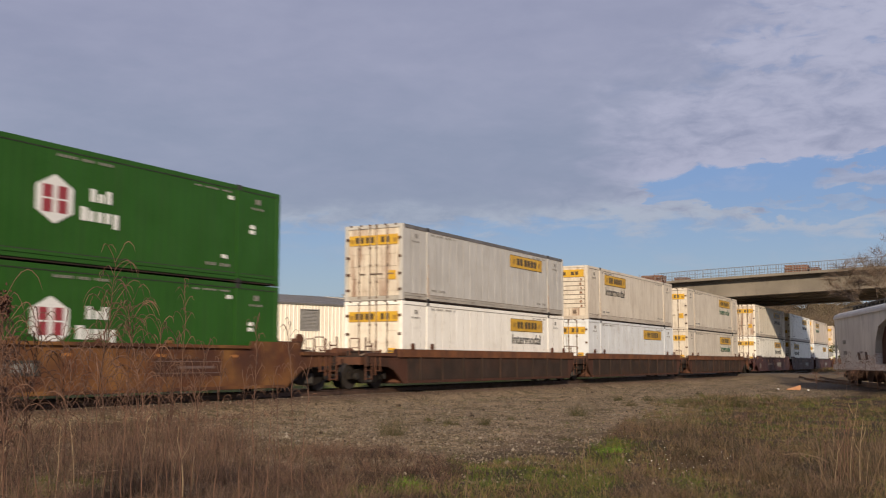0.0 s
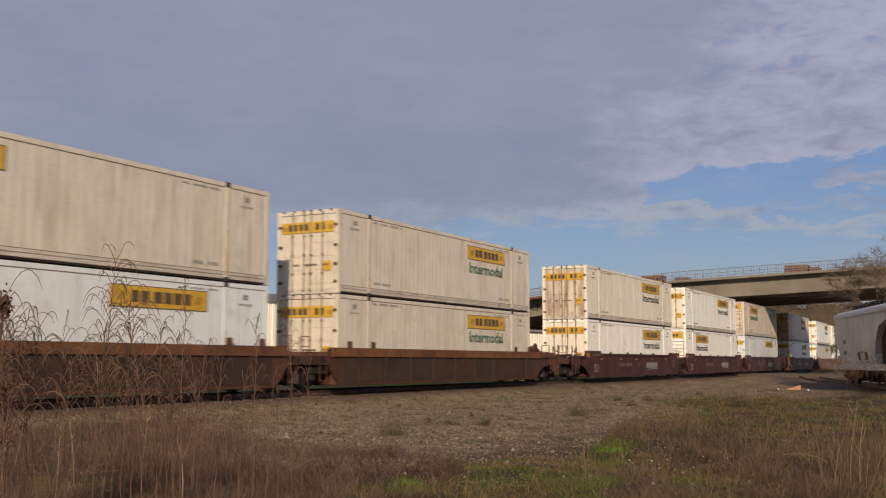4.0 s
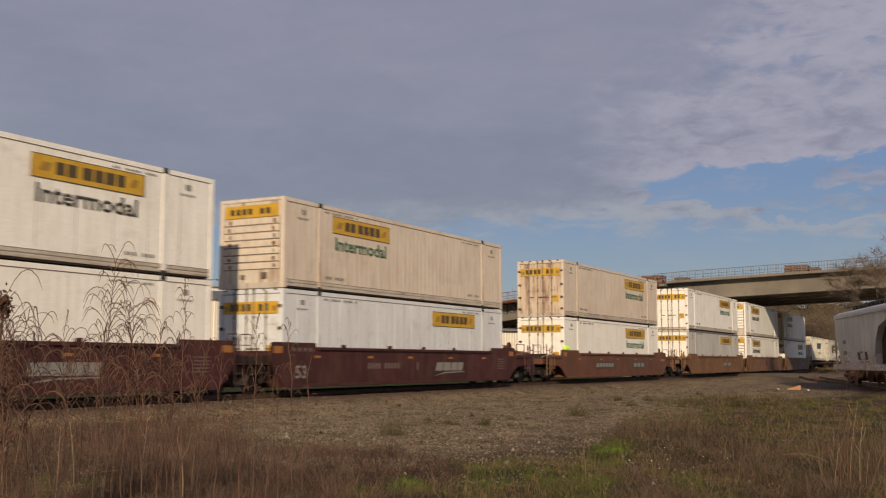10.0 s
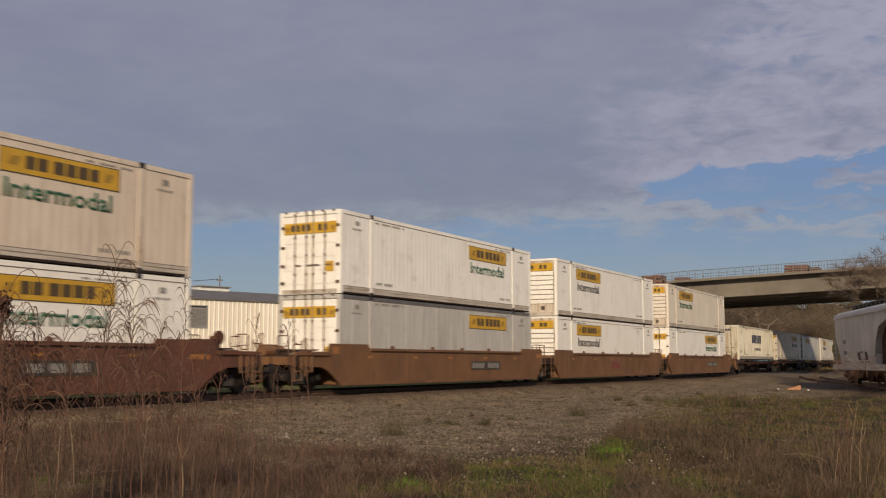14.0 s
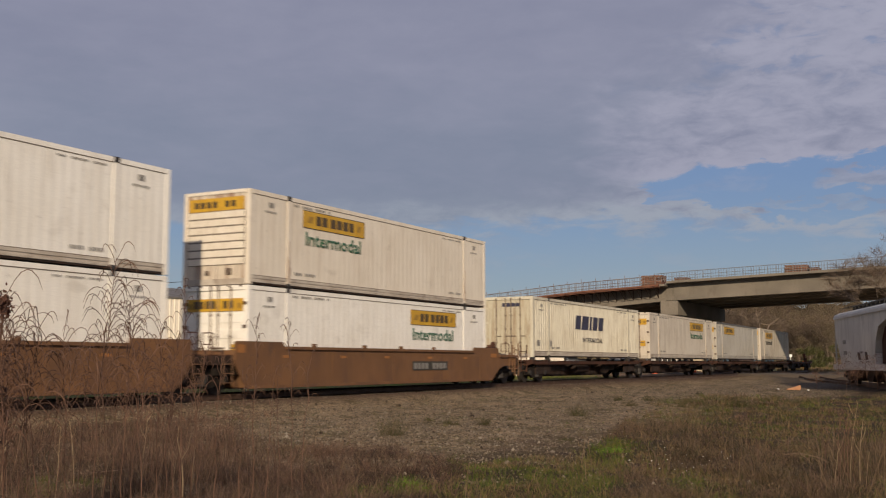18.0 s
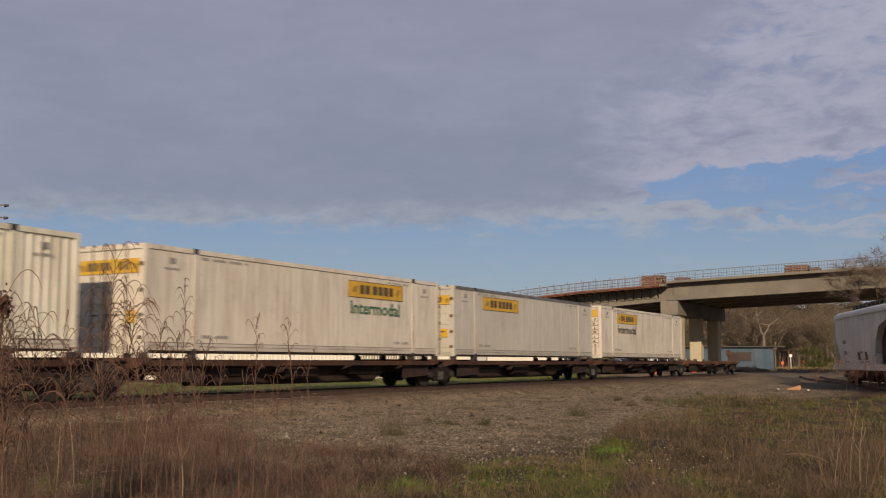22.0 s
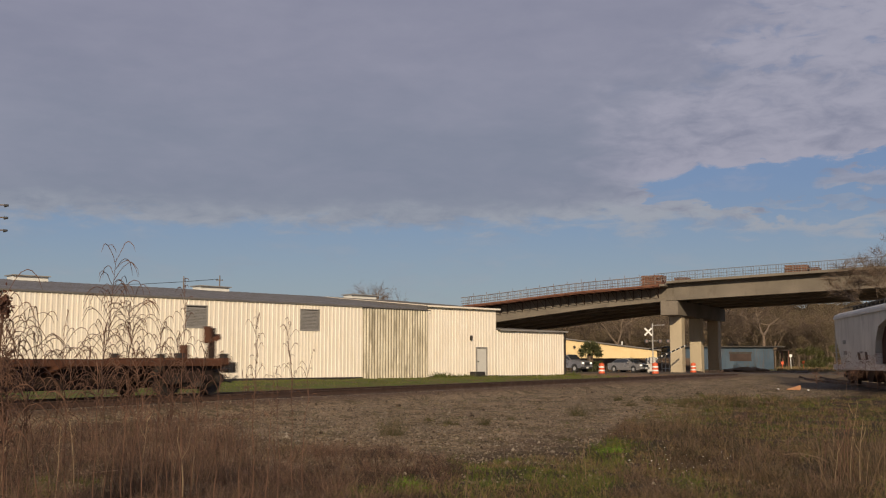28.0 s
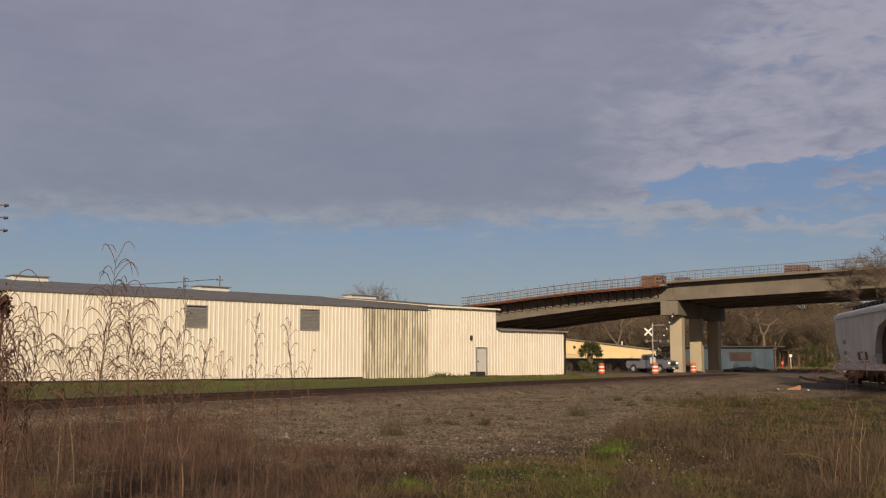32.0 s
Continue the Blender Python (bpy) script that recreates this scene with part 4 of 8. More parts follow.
def make_container(label, paint, side="fine", end="doors", decal="", word="", word_ink="ink", roof_dark=False, door_paint="", group="containers on the train"):
    """decal: 'a' towards the trailing end, 'b' towards the leading end; end: what the leading end shows."""
    c = thing("container", label, "container", group)
    P = M[paint]
    rail = M["rail_grime_grey"] if roof_dark else M["rail_grime"]
    y0 = -HY
    part("floor_frame", boxes((-HX + 0.02, HX - 0.02, -HY + 0.03, HY - 0.03, 0.02, 0.14)), M["underframe"], c)
    roof = boxes((-HX + 0.03, HX - 0.03, -HY + 0.03, HY - 0.03, CH - 0.07, CH - 0.015))
    part("roof", roof, M["roof_edge"] if roof_dark else P, c)
    for s in (-1, 1):
        inner = CL - 0.34
        if side == "fine":
            bm = corrugated(inner, 0.26, CH - 0.12, 0.305, 0.0045, y0 + 0.012)
        elif side == "deep":
            bm = corrugated(inner, 0.22, CH - 0.10, 0.27, 0.036, y0 + 0.012)
        else:
            bm = bmesh.new()
            pts = [(-inner / 2, y0 + 0.014)]
            for i in range(13):
                x = -inner / 2 + inner * (i + 0.5) / 13
                pts += [(x - 0.014, y0 + 0.014), (x - 0.012, y0 + 0.009), (x + 0.012, y0 + 0.009), (x + 0.014, y0 + 0.014)]
            pts += [(inner / 2, y0 + 0.014), (inner / 2, y0 + 0.05), (-inner / 2, y0 + 0.05)]
            prism(bm, pts, 0.26, CH - 0.12, "z")
            if s < 0:
                parts_each("panel_seam", [(-inner / 2 + inner * k / 13 - 0.008, -inner / 2 + inner * k / 13 + 0.008, y0 + 0.008, y0 + 0.02, 0.30, CH - 0.16) for k in range(1, 13)], M["seam_faint"], c)
        if s > 0:
            bmesh.ops.rotate(bm, verts=bm.verts, matrix=Matrix.Rotation(math.pi, 3, "Z"), cent=(0, 0, 0))
        part("side_wall", bm, P, c)
        ya, yb = (y0, y0 + 0.07) if s < 0 else (HY - 0.07, HY)
        part("top_rail", boxes((-HX + 0.17, HX - 0.17, ya, yb, CH - 0.13, CH - 0.005)), M["roof_edge"] if roof_dark else P, c)
        low = part("bottom_rail", boxes((-HX + 0.17, HX - 0.17, ya, yb, 0.075, 0.13), (-HX + 0.17, HX - 0.17, ya, yb, 0.19, 0.268)), rail if paint != "green" else P, c)
        ym, yn = (y0 + 0.02, y0 + 0.08) if s < 0 else (HY - 0.08, HY - 0.02)
        part("rail_web", boxes((-HX + 0.17, HX - 0.17, ym, yn, 0.065, 0.20)), rail if paint != "green" else P, low)
        yg, yh = (y0 + 0.004, y0 + 0.06) if s < 0 else (HY - 0.06, HY - 0.004)
        part("rail_seam", boxes((-HX + 0.17, HX - 0.17, yg, yh, 0.268, 0.29), (-HX + 0.17, HX - 0.17, yg, yh, CH - 0.152, CH - 0.132)), M["seam"] if paint != "green" else M["steel_dark"], low, "dark dirty seam")
        for x in (-HX + 1.98, HX - 1.98):
            post = part("lift_post", boxes((x - 0.10, x + 0.10, ya - 0.006 if s < 0 else ya, yb if s < 0 else yb + 0.006, 0.12, CH - 0.14)), P, c)
            for z0, z1 in ((CH - 0.14, CH + 0.012), (0.0, 0.12)):
                part("casting", boxes((x - 0.10, x + 0.10, ya - 0.008 if s < 0 else ya, yb if s < 0 else yb + 0.008, z0, z1)), M["steel_dark"], post, "dark lifting casting")
        if s < 0 and paint not in ("green", "white", "ivory"):
            parts_each("rust_run", [(x + dx, x + dx + w, ya - 0.009, ya + 0.01, z0, z1) for x in (-HX + 1.98, HX - 1.98) for dx, w, z0, z1 in ((-0.07, 0.05, 0.20, 0.95), (0.0, 0.035, 0.5, 1.5), (0.03, 0.05, 0.14, 0.62))], M["rust_run"], c)
        for x in (-HX, HX - 0.17):
            part("corner_post", bevelled(boxes((x, x + 0.17, ya if s < 0 else HY - 0.15, y0 + 0.15 if s < 0 else yb, 0.0, CH)), 0.012), P, c)
    part("end_wall", boxes((HX - 0.06, HX - 0.03, -HY + 0.15, HY - 0.15, 0.1, CH - 0.05)), P, c)
    xe = -HX
    if end == "doors":
        part("sill", boxes((xe, xe + 0.12, -HY + 0.15, HY - 0.15, 0.0, 0.16)), rail, c)
        part("header", boxes((xe, xe + 0.12, -HY + 0.15, HY - 0.15, CH - 0.14, CH)), P, c)
        if decal:
            parts_each("header_lug", [(xe - 0.012, xe + 0.02, y - 0.05, y + 0.05, CH - 0.05, CH + 0.012) for y in (-1.0, -0.55, -0.15, 0.15, 0.55, 1.0)], M["hinge"], c)
        for s in (-1, 1):
            ya, yb = (-HY + 0.16, -0.012) if s < 0 else (0.012, HY - 0.16)
            bm = boxes((xe + 0.045, xe + 0.085, ya, yb, 0.17, CH - 0.15))
            for k in range(5):
                z = 0.36 + k * 0.47
                box(bm, xe + 0.030, xe + 0.05, ya + 0.08, yb - 0.08, z, z + 0.26)
            d = part("door", bm, M[door_paint] if door_paint else P, c)
            for f in (0.12, 0.55):
                y = ya + (yb - ya) * (f if s > 0 else 1 - f)
                bm = tube(bmesh.new(), (xe + 0.012, y, 0.06), (xe + 0.012, y, CH - 0.05), 0.024, n=6)
                for z in (0.10, 0.7, 1.35, 2.0, CH - 0.1):
                    box(bm, xe - 0.006, xe + 0.04, y - 0.045, y + 0.045, z - 0.04, z + 0.04)
                box(bm, xe - 0.004, xe + 0.02, y - 0.26, y, 0.98, 1.03)
                part("lock_rod", bm, M["rod"], d, "weathered steel lock rod")
            for z in (0.35, 0.95, 1.6, 2.3):
                yh = -HY + 0.13 if s < 0 else HY - 0.13
                part("hinge", boxes((xe - 0.014, xe + 0.04, yh - 0.09, yh + 0.06, z, z + 0.10)), M["hinge"] if decal else P, d, "rust-brown door hinge" if decal else "")
        if decal:
            pl = part("end_decal", boxes((xe + 0.012, xe + 0.018, -HY + 0.2, HY - 0.2, 2.12, 2.50)), M["yellow"], c, "yellow name panel")
            parts_each("name_bar", [(xe + 0.006, xe + 0.012, -0.72 + 0.23 * i, -0.57 + 0.23 * i, 2.20, 2.43) for i in range(7) if i != 2], M["ink_brown"], pl)
            parts_each("emblem", [(xe + 0.006, xe + 0.012, y, y + 0.17, 2.20, 2.36) for y in (-HY + 0.25, HY - 0.42)], M["yellow_dark"], pl)
            part("warning_plate", boxes((xe + 0.012, xe + 0.03, -HY + 0.30, -HY + 0.62, 0.78, 1.12)), M["yellow"], c, "small yellow plate")
    else:
        bm = boxes((xe + 0.03, xe + 0.07, -HY + 0.15, HY - 0.15, 0.05, CH - 0.05))
        part("nose_wall", bm, M["cream_rust"], c, "rust-stained recessed end wall")
        parts_each("nose_rib", [(xe + 0.003, xe + 0.034, -HY + 0.2, HY - 0.2, 0.62 + 0.24 * k, 0.62 + 0.24 * k + 0.195) for k in range(7)], P, c)
        part("sill", boxes((xe, xe + 0.12, -HY + 0.15, HY - 0.15, 0.0, 0.18)), rail, c)
        part("header", boxes((xe, xe + 0.12, -HY + 0.15, HY - 0.15, CH - 0.1, CH)), P, c)
        # dark sheet that paints grime and shade into the grooves between the ribs
        part("rib_shade", boxes((xe + 0.012, xe + 0.029, -HY + 0.18, HY - 0.18, 0.60, 2.28)), M["seam"], c, "dark sheet for grime and shade in the grooves between the ribs")
        if paint in ("cream_dull", "tan"):
            parts_each("rust_patch", [(xe - 0.001, xe + 0.02, y + 0.03 * (k % 3), y + 0.11 + 0.05 * (k % 2), 0.64 + 0.24 * k, 0.76 + 0.24 * k) for k in range(7) for y in (-0.98, 0.80)], M["rust_run_dark"], c)
        parts_each("fitting", [(xe - 0.01, xe + 0.03, -0.62, -0.42, 0.30, 0.50), (xe - 0.01, xe + 0.03, 0.25, 0.40, 0.30, 0.44)], M["rod"], c)
        if decal:
            pl = part("end_decal", boxes((xe - 0.004, xe + 0.002, -HY + 0.22, HY - 0.22, 2.28, 2.68)), M["yellow"], c, "yellow name panel")
            parts_each("name_bar", [(xe - 0.010, xe - 0.004, -0.75 + 0.24 * i, -0.58 + 0.24 * i, 2.38, 2.57) for i in range(7) if i != 2], M["ink_brown"], pl)
    if decal:
        u0 = 9.70 if decal == "a" else 2.72
        xa, xb = -HX + u0, -HX + u0 + 3.68
        ys = y0 + 0.004
        pl = part("name_panel", boxes((xa, xb, ys - 0.004, ys + 0.006, 2.00, 2.58)), M["yellow"], c, "yellow name panel")
        t = 0.02
        part("panel_border", boxes((xa, xb, ys - 0.008, ys - 0.003, 2.00, 2.00 + t), (xa, xb, ys - 0.008, ys - 0.003, 2.58 - t, 2.58), (xa, xa + t, ys - 0.008, ys - 0.003, 2.0, 2.58), (xb - t, xb, ys - 0.008, ys - 0.003, 2.0, 2.58)), M["ink"], pl)
        brand_bars(pl, xa, xb, 2.0, 2.58, ys - 0.004)
        for e0, e1 in ((xa + 0.22, xa + 0.62), (xb - 0.55, xb - 0.2)):
            part("emblem", prism(bmesh.new(), [(e0, 2.18), (e1 - 0.12, 2.18), (e1, 2.40), (e0 + 0.12, 2.40)], ys - 0.008, ys - 0.004, "y"), M["yellow_dark"], pl)
        if word:
            part("word", moved(letters(word, 0.46, 3.3), xa + 0.16, ys + 0.004, 1.42), M[word_ink], c, "the word " + word)
    # small stencilled data, too small to read
    bars = bmesh.new()
    ys = y0 - 0.002
    for xa, xb, z, h in ((-HX + 2.25, -HX + 4.3, 2.62, 0.07), (-HX + 2.3, -HX + 3.6, 0.42, 0.09), (HX - 3.9, HX - 2.3, 2.62, 0.05), (HX - 3.4, HX - 2.3, 0.42, 0.09),
                         (-HX + 0.75, -HX + 1.5, 2.25, 0.06), (-HX + 0.95, -HX + 1.2, 2.42, 0.16), (HX - 1.4, HX - 0.75, 2.25, 0.06), (HX - 1.2, HX - 0.95, 2.42, 0.16)):
        n = max(2, int((xb - xa) / 0.14))
        for i in range(n):
            if (i * 7 + int(z * 10)) % 5 == 0:
                continue
            a = xa + (xb - xa) * i / n
            box(bars, a, a + 0.09, ys, ys + 0.012, z, z + h)
    part("stencil", bars, M["ink_grey"], c)["kind"] = "stuff"
    return c


def make_green_container():
    c = make_container("green ribbed steel container with white trade emblem", "green", "fine", "doors", "", "")
    ys = -HY + 0.002
    bm = bmesh.new()
    hexa = [(0.62 * math.cos(a) * 1.05, 0.60 * math.sin(a)) for a in (math.pi / 2 + i * math.pi / 3 for i in range(6))]
    prism(bm, [(x - 0.75, z + 1.55) for x, z in hexa], ys - 0.006, ys + 0.008, "y")
    em = part("emblem", bm, M["ink_white"], c, "white six-sided emblem")
    parts_each("emblem_bar", [(-1.12, -0.84, ys - 0.012, ys - 0.005, 1.22, 1.88), (-0.66, -0.38, ys - 0.012, ys - 0.005, 1.22, 1.88)], M["ink_red"], em)
    part("emblem_line", boxes((-1.14, -0.36, ys - 0.014, ys - 0.011, 1.53, 1.57)), M["ink_white"], em)
    parts_each("name_bar", [*[(0.36 + 0.26 * i, 0.53 + 0.26 * i, ys - 0.006, ys + 0.008, 1.64, 1.96 if i != 1 else 1.86) for i in range(3)],
                            *[(0.06 + 0.27 * i, (0.28 if i == 0 else 0.23) + 0.27 * i, ys - 0.006, ys + 0.008, 1.14 if i < 4 else 1.02, 1.48 if i == 0 else 1.40) for i in range(5)]], M["ink_white"], c)
    parts_each("number_bar", [(-0.70 + 0.13 * i, -0.63 + 0.13 * i, ys - 0.006, ys + 0.01, 2.6, 2.67) for i in range(14) if i not in (5, 9)], M["ink_grey"], c)
    parts_each("data_plate", [(x + 0.09 * i, x + 0.06 + 0.09 * i, ys - 0.006, ys + 0.01, z, z + 0.11) for x, z in ((5.6, 2.42), (6.6, 1.50), (6.62, 1.66), (5.35, 0.66)) for i in range(3)], M["ink_white"], c)
    return c


def make_ivory_container():
    c = make_container("ivory deep-ribbed container with dark slanted lettering shapes", "ivory", "deep", "doors", "", "", door_paint="ivory_rust")
    ys = -HY + 0.004
    bm = bmesh.new()
    x, z0, z1, sl = -HX + 5.55, 1.48, 2.20, 0.18
    for w in (0.72, 0.98, 0.30, 0.70, 0.72):
        prism(bm, [(x, z0), (x + w, z0), (x + w + sl, z1), (x + sl, z1)], ys - 0.008, ys + 0.004, "y")
        part("name_shape", bm, M["ink_blue"], c, "navy slanted block")
        bm = bmesh.new()
        x += w + 0.19
    part("rail_gap", boxes((-HX + 0.17, HX - 0.17, -HY - 0.003, -HY + 0.02, 0.272, 0.30)), M["rod"], c, "dark dirty line above the bottom rail")
    for i in range(9):
        part("door_panel", boxes((-HX + 0.018, -HX + 0.034, -1.1 + 0.25 * i, -0.98 + 0.25 * i, 0.2, 2.36)), M["ivory_rust"], c)
    part("word", moved(letters("INTERMODAL", 0.24, 3.1), -HX + 6.6, ys - 0.002, 0.82), M["ink_grey"], c, "the word INTERMODAL")
    parts_each("size_bar", [(-HX + 0.5, -HX + 0.85, ys - 0.008, ys, 0.55, 0.82), (-HX + 2.15, -HX + 2.35, ys - 0.008, ys, 0.55, 0.82)], M["ink_grey"], c)
    parts_each("end_name_bar", [(-HX + 0.02, -HX + 0.036, 0.11 - 0.24 * i, 0.32 - 0.24 * i, 2.42, 2.60) for i in range(4)], M["ink_blue"], c)
    return c


# ---- rail cars ----
def add_truck(car, x, spacing=1.78):
    """A two-axle truck under the car at x."""
    tr = part("truck", boxes((x - 0.25, x + 0.25, -0.95, 0.95, 0.42, 0.72)), M["truckside"], car, "cast steel truck")
    for s in (-1, 1):
        bm = bmesh.new()
        y = 1.0 * s
        prism(bm, [(x - 1.2, 0.36), (x - 1.2, 0.58), (x - 0.5, 0.74), (x + 0.5, 0.74), (x + 1.2, 0.58), (x + 1.2, 0.36), (x + 0.85, 0.36), (x + 0.4, 0.20), (x - 0.4, 0.20), (x - 0.85, 0.36)], y - 0.07, y + 0.07, "y")
        part("side_frame", bm, M["truckside"], tr)
        bm = bmesh.new()
        for k in (-0.14, 0.0, 0.14):
            tube(bm, (x + k, y + 0.08 * s, 0.26), (x + k, y + 0.08 * s, 0.58), 0.055, n=8)
        part("spring_nest", bm, M["steel_dark"], tr)
        for ax in (-spacing / 2, spacing / 2):
            part("bearing_cap", tube(bmesh.new(), (x + ax, y + 0.05 * s, 0.46), (x + ax, y + 0.17 * s, 0.46), 0.12, n=10), M["wheel"], tr)
    for ax in (-spacing / 2, spacing / 2):
        bm = tube(bmesh.new(), (x + ax, -0.7, 0.46), (x + ax, 0.7, 0.46), 0.08, n=8)
        for s in (-1, 1):
            tube(bm, (x + ax, 0.70 * s, 0.46), (x + ax, 0.84 * s, 0.46), 0.455, n=20)
            tube(bm, (x + ax, 0.66 * s, 0.46), (x + ax, 0.70 * s, 0.46), 0.48, n=20)
        part("wheelset", bm, M["wheel"], tr)


def add_coupler(car, x, s):
    bm = boxes((min(x, x + s * 0.9), max(x, x + s * 0.9), -0.10, 0.10, 0.66, 0.88))
    box(bm, min(x + s * 0.9, x + s * 1.2), max(x + s * 0.9, x + s * 1.2), -0.18, 0.18, 0.62, 0.94)
    part("coupler", bevelled(bm, 0.02), M["steel_dark"], car)
    bm = bmesh.new()
    pts = [Vector((x, -0.35, 0.72)), Vector((x + s * 0.35, -0.38, 0.40)), Vector((x + s * 0.75, -0.3, 0.34)), Vector((x + s * 1.15, -0.2, 0.52))]
    for a, b in zip(pts, pts[1:]):
        tube(bm, a, b, 0.03, n=6)
    part("brake_hose", bm, M["rubber"], car)


def make_well_car(label, paint, left, right, marks="", old=False):
    """One unit of a stack car round a 53-foot well. left/right: 'end' with coupler and truck, 'joint' to the next unit."""
    car = thing("well_car", label, "rail car", "stack cars of the train")
    P = M[paint]
    xa = -HX - (2.95 if left == "end" else 1.62)
    xb = HX + (2.95 if right == "end" else 1.62)
    top, low = 1.43, 0.16
    wa, wb = -HX - 0.15, HX + 0.15

    def end_outline(kind, up):
        """The side plate beyond the well, from its foot to the raised shoulder, as distances past the container's end."""
        if kind == "end":
            return [(0.20, low), (0.62, 0.46), (0.95, 0.66), (1.35, 0.78), (2.75, 0.84), (2.75, 1.26), (0.95, 1.28), (0.85, top + up)]
        return [(0.10, low), (0.42, 0.42), (0.66, 0.72), (0.80, 1.0), (0.80, top + up - 0.05), (0.72, top + up)]
    for s in (-1, 1):
        y = 1.50 * s
        ya, yb = (y, y + 0.05) if s < 0 else (y - 0.05, y)
        up = 0.0 if old else 0.13
        pts = [(HX + d, z) for d, z in end_outline(right, up)]
        if not old:
            pts += [(HX - 1.50, top + up), (HX - 1.58, top), (-HX + 1.58, top), (-HX + 1.50, top + up)]
        pts += [(-HX - d, z) for d, z in reversed(end_outline(left, up))]
        sill = part("side_sill", prism(bmesh.new(), pts, ya, yb, "y"), M["rust_dark"] if old else P, car)
        yo = y - 0.07 if s < 0 else y
        part("top_chord", boxes((wa - 0.5, wb + 0.5, min(yo, yo + 0.07), max(yo, yo + 0.07), top - 0.30, top - 0.01) if old else (-HX + 1.62, HX - 1.62, min(yo, yo + 0.07), max(yo, yo + 0.07), top - 0.09, top - 0.01)), M["rust_bright"] if old else P, sill)
        part("bottom_chord", boxes((wa + 0.1, wb - 0.1, min(yo, yo + 0.07), max(yo, yo + 0.07), low + 0.01, low + 0.10)), P if not old else M["rust_dark"], sill)
        for t, kind in ((-1, left), (1, right)):
            if kind == "end":
                xs = sorted((t * (HX + 0.9), t * (HX + 2.78)))
                part("end_chord", boxes((*xs, min(yo, yo + 0.07), max(yo, yo + 0.07), 1.16, 1.25)), P, sill)
                xs = sorted((t * (HX + 2.68), t * (HX + 2.8)))
                part("corner_plate", bevelled(boxes((*xs, min(yo, yo + 0.07), max(yo, yo + 0.07), 0.80, 1.15)), 0.01), M["underframe"], sill)
        if old:
            for k in range(9):
                x = -HX + 1.0 + k * (CL - 2.0) / 8
                part("stiffener", boxes((x - 0.05, x + 0.05, min(yo, yo + 0.05), max(yo, yo + 0.05), low + 0.1, top - 0.30)), M["side_grime"], sill)
            part("lower_panel", boxes((wa + 0.2, wb - 0.2, y - 0.012 if s < 0 else y, y if s < 0 else y + 0.012, low + 0.12, top - 0.31)), M["side_grime"], sill, "dark grimy lower side")
        for x in (-4.9, -1.9, 0.6, 3.1) if not old else (-HX + 0.5, -HX + 2.0, HX - 2.0, HX - 0.5):
            part("guide_bracket", bevelled(boxes((x - 0.14, x + 0.14, ya, yb, top - 0.02, top + (0.10 if not old else 0.22))), 0.03), P, sill)
        if not old and s < 0:
            parts_each("weld_seam", [(x - 0.012, x + 0.012, y - 0.008, y + 0.004, low + 0.11, top - 0.10) for x in (-HX + 1.0, -HX + 4.2, 0.0, HX - 4.2, HX - 1.0)], P, sill)
    part("inner_floor", boxes((wa, wb, -1.45, 1.45, 0.16, 0.24)), M["underframe"], car)
    # end platforms, crossovers and rails over the trucks
    for s, kind in ((-1, left), (1, right)):
        x0 = s * (HX + 0.2)
        x1 = xa if s < 0 else xb
        lo, hi = min(x0, x1), max(x0, x1)
        pl = part("end_platform", boxes((lo, hi, -1.35, 1.35, 0.86, 1.12)), M["underframe"] if kind == "joint" else P, car)
        part("end_bulkhead", boxes((min(x0, x0 - s * 0.12), max(x0, x0 - s * 0.12), -1.42, 1.42, 0.2, 1.30)), P, car)
        for q in (-1.15, 0.75):
            xr = x1 - s * 0.25
            bm = bmesh.new()
            pipe(bm, [Vector((xr, q, 1.1)), Vector((xr, q, 1.75)), Vector((xr, q + 0.03, 1.78)), Vector((xr, q + 0.37, 1.78)), Vector((xr, q + 0.40, 1.75)), Vector((xr, q + 0.40, 1.1))], [0.02] * 6, 6)
            tube(bm, (xr, q, 1.45), (xr, q + 0.4, 1.45), 0.016, n=6)
            part("hand_rail", bm, M["rust"] if paint != "maroon" else M["maroon"], pl)
        bm = bmesh.new()
        ladder_paint = {"brown": "brown2", "ochre": "rust"}.get(paint, paint)
        if kind == "end":
            # corner ladder: two tall stiles with rungs, and a lower grab beside it
            for dx, z0, z1 in ((0.06, 0.34, 1.80), (0.46, 0.34, 1.62), (0.70, 0.50, 1.72), (1.02, 0.62, 1.40)):
                tube(bm, (x1 - s * dx, -1.53, z0), (x1 - s * dx, -1.53, z1), 0.028, n=6)
            for z in (0.38, 0.66, 0.94, 1.22, 1.50):
                tube(bm, (x1 - s * 0.06, -1.53, z), (x1 - s * 0.46, -1.53, z), 0.022, n=5)
            for z in (0.66, 1.32):
                tube(bm, (x1 - s * 0.70, -1.53, z), (x1 - s * 1.02, -1.53, z), 0.02, n=5)
        else:
            for i in range(3):
                z = 0.35 + 0.27 * i
                tube(bm, (x1 - s * 0.75, -1.47, z), (x1 - s * 0.35, -1.47, z), 0.014, n=5)
            for dx in (0.75, 0.35):
                tube(bm, (x1 - s * dx, -1.47, 0.3), (x1 - s * dx, -1.47, 1.3), 0.016, n=5)
        part("ladder", bm, M[ladder_paint], pl, "corner ladder and grab irons" if kind == "end" else "")
        if kind == "end":
            add_truck(car, s * (HX + 1.95))
            add_coupler(car, x1 - s * 0.4, s)
            part("brake_gear", bevelled(boxes((min(x1 - s * 1.5, x1 - s * 0.6), max(x1 - s * 1.5, x1 - s * 0.6), -0.95, -0.35, 1.12, 1.36)), 0.03), M["underframe"], pl)
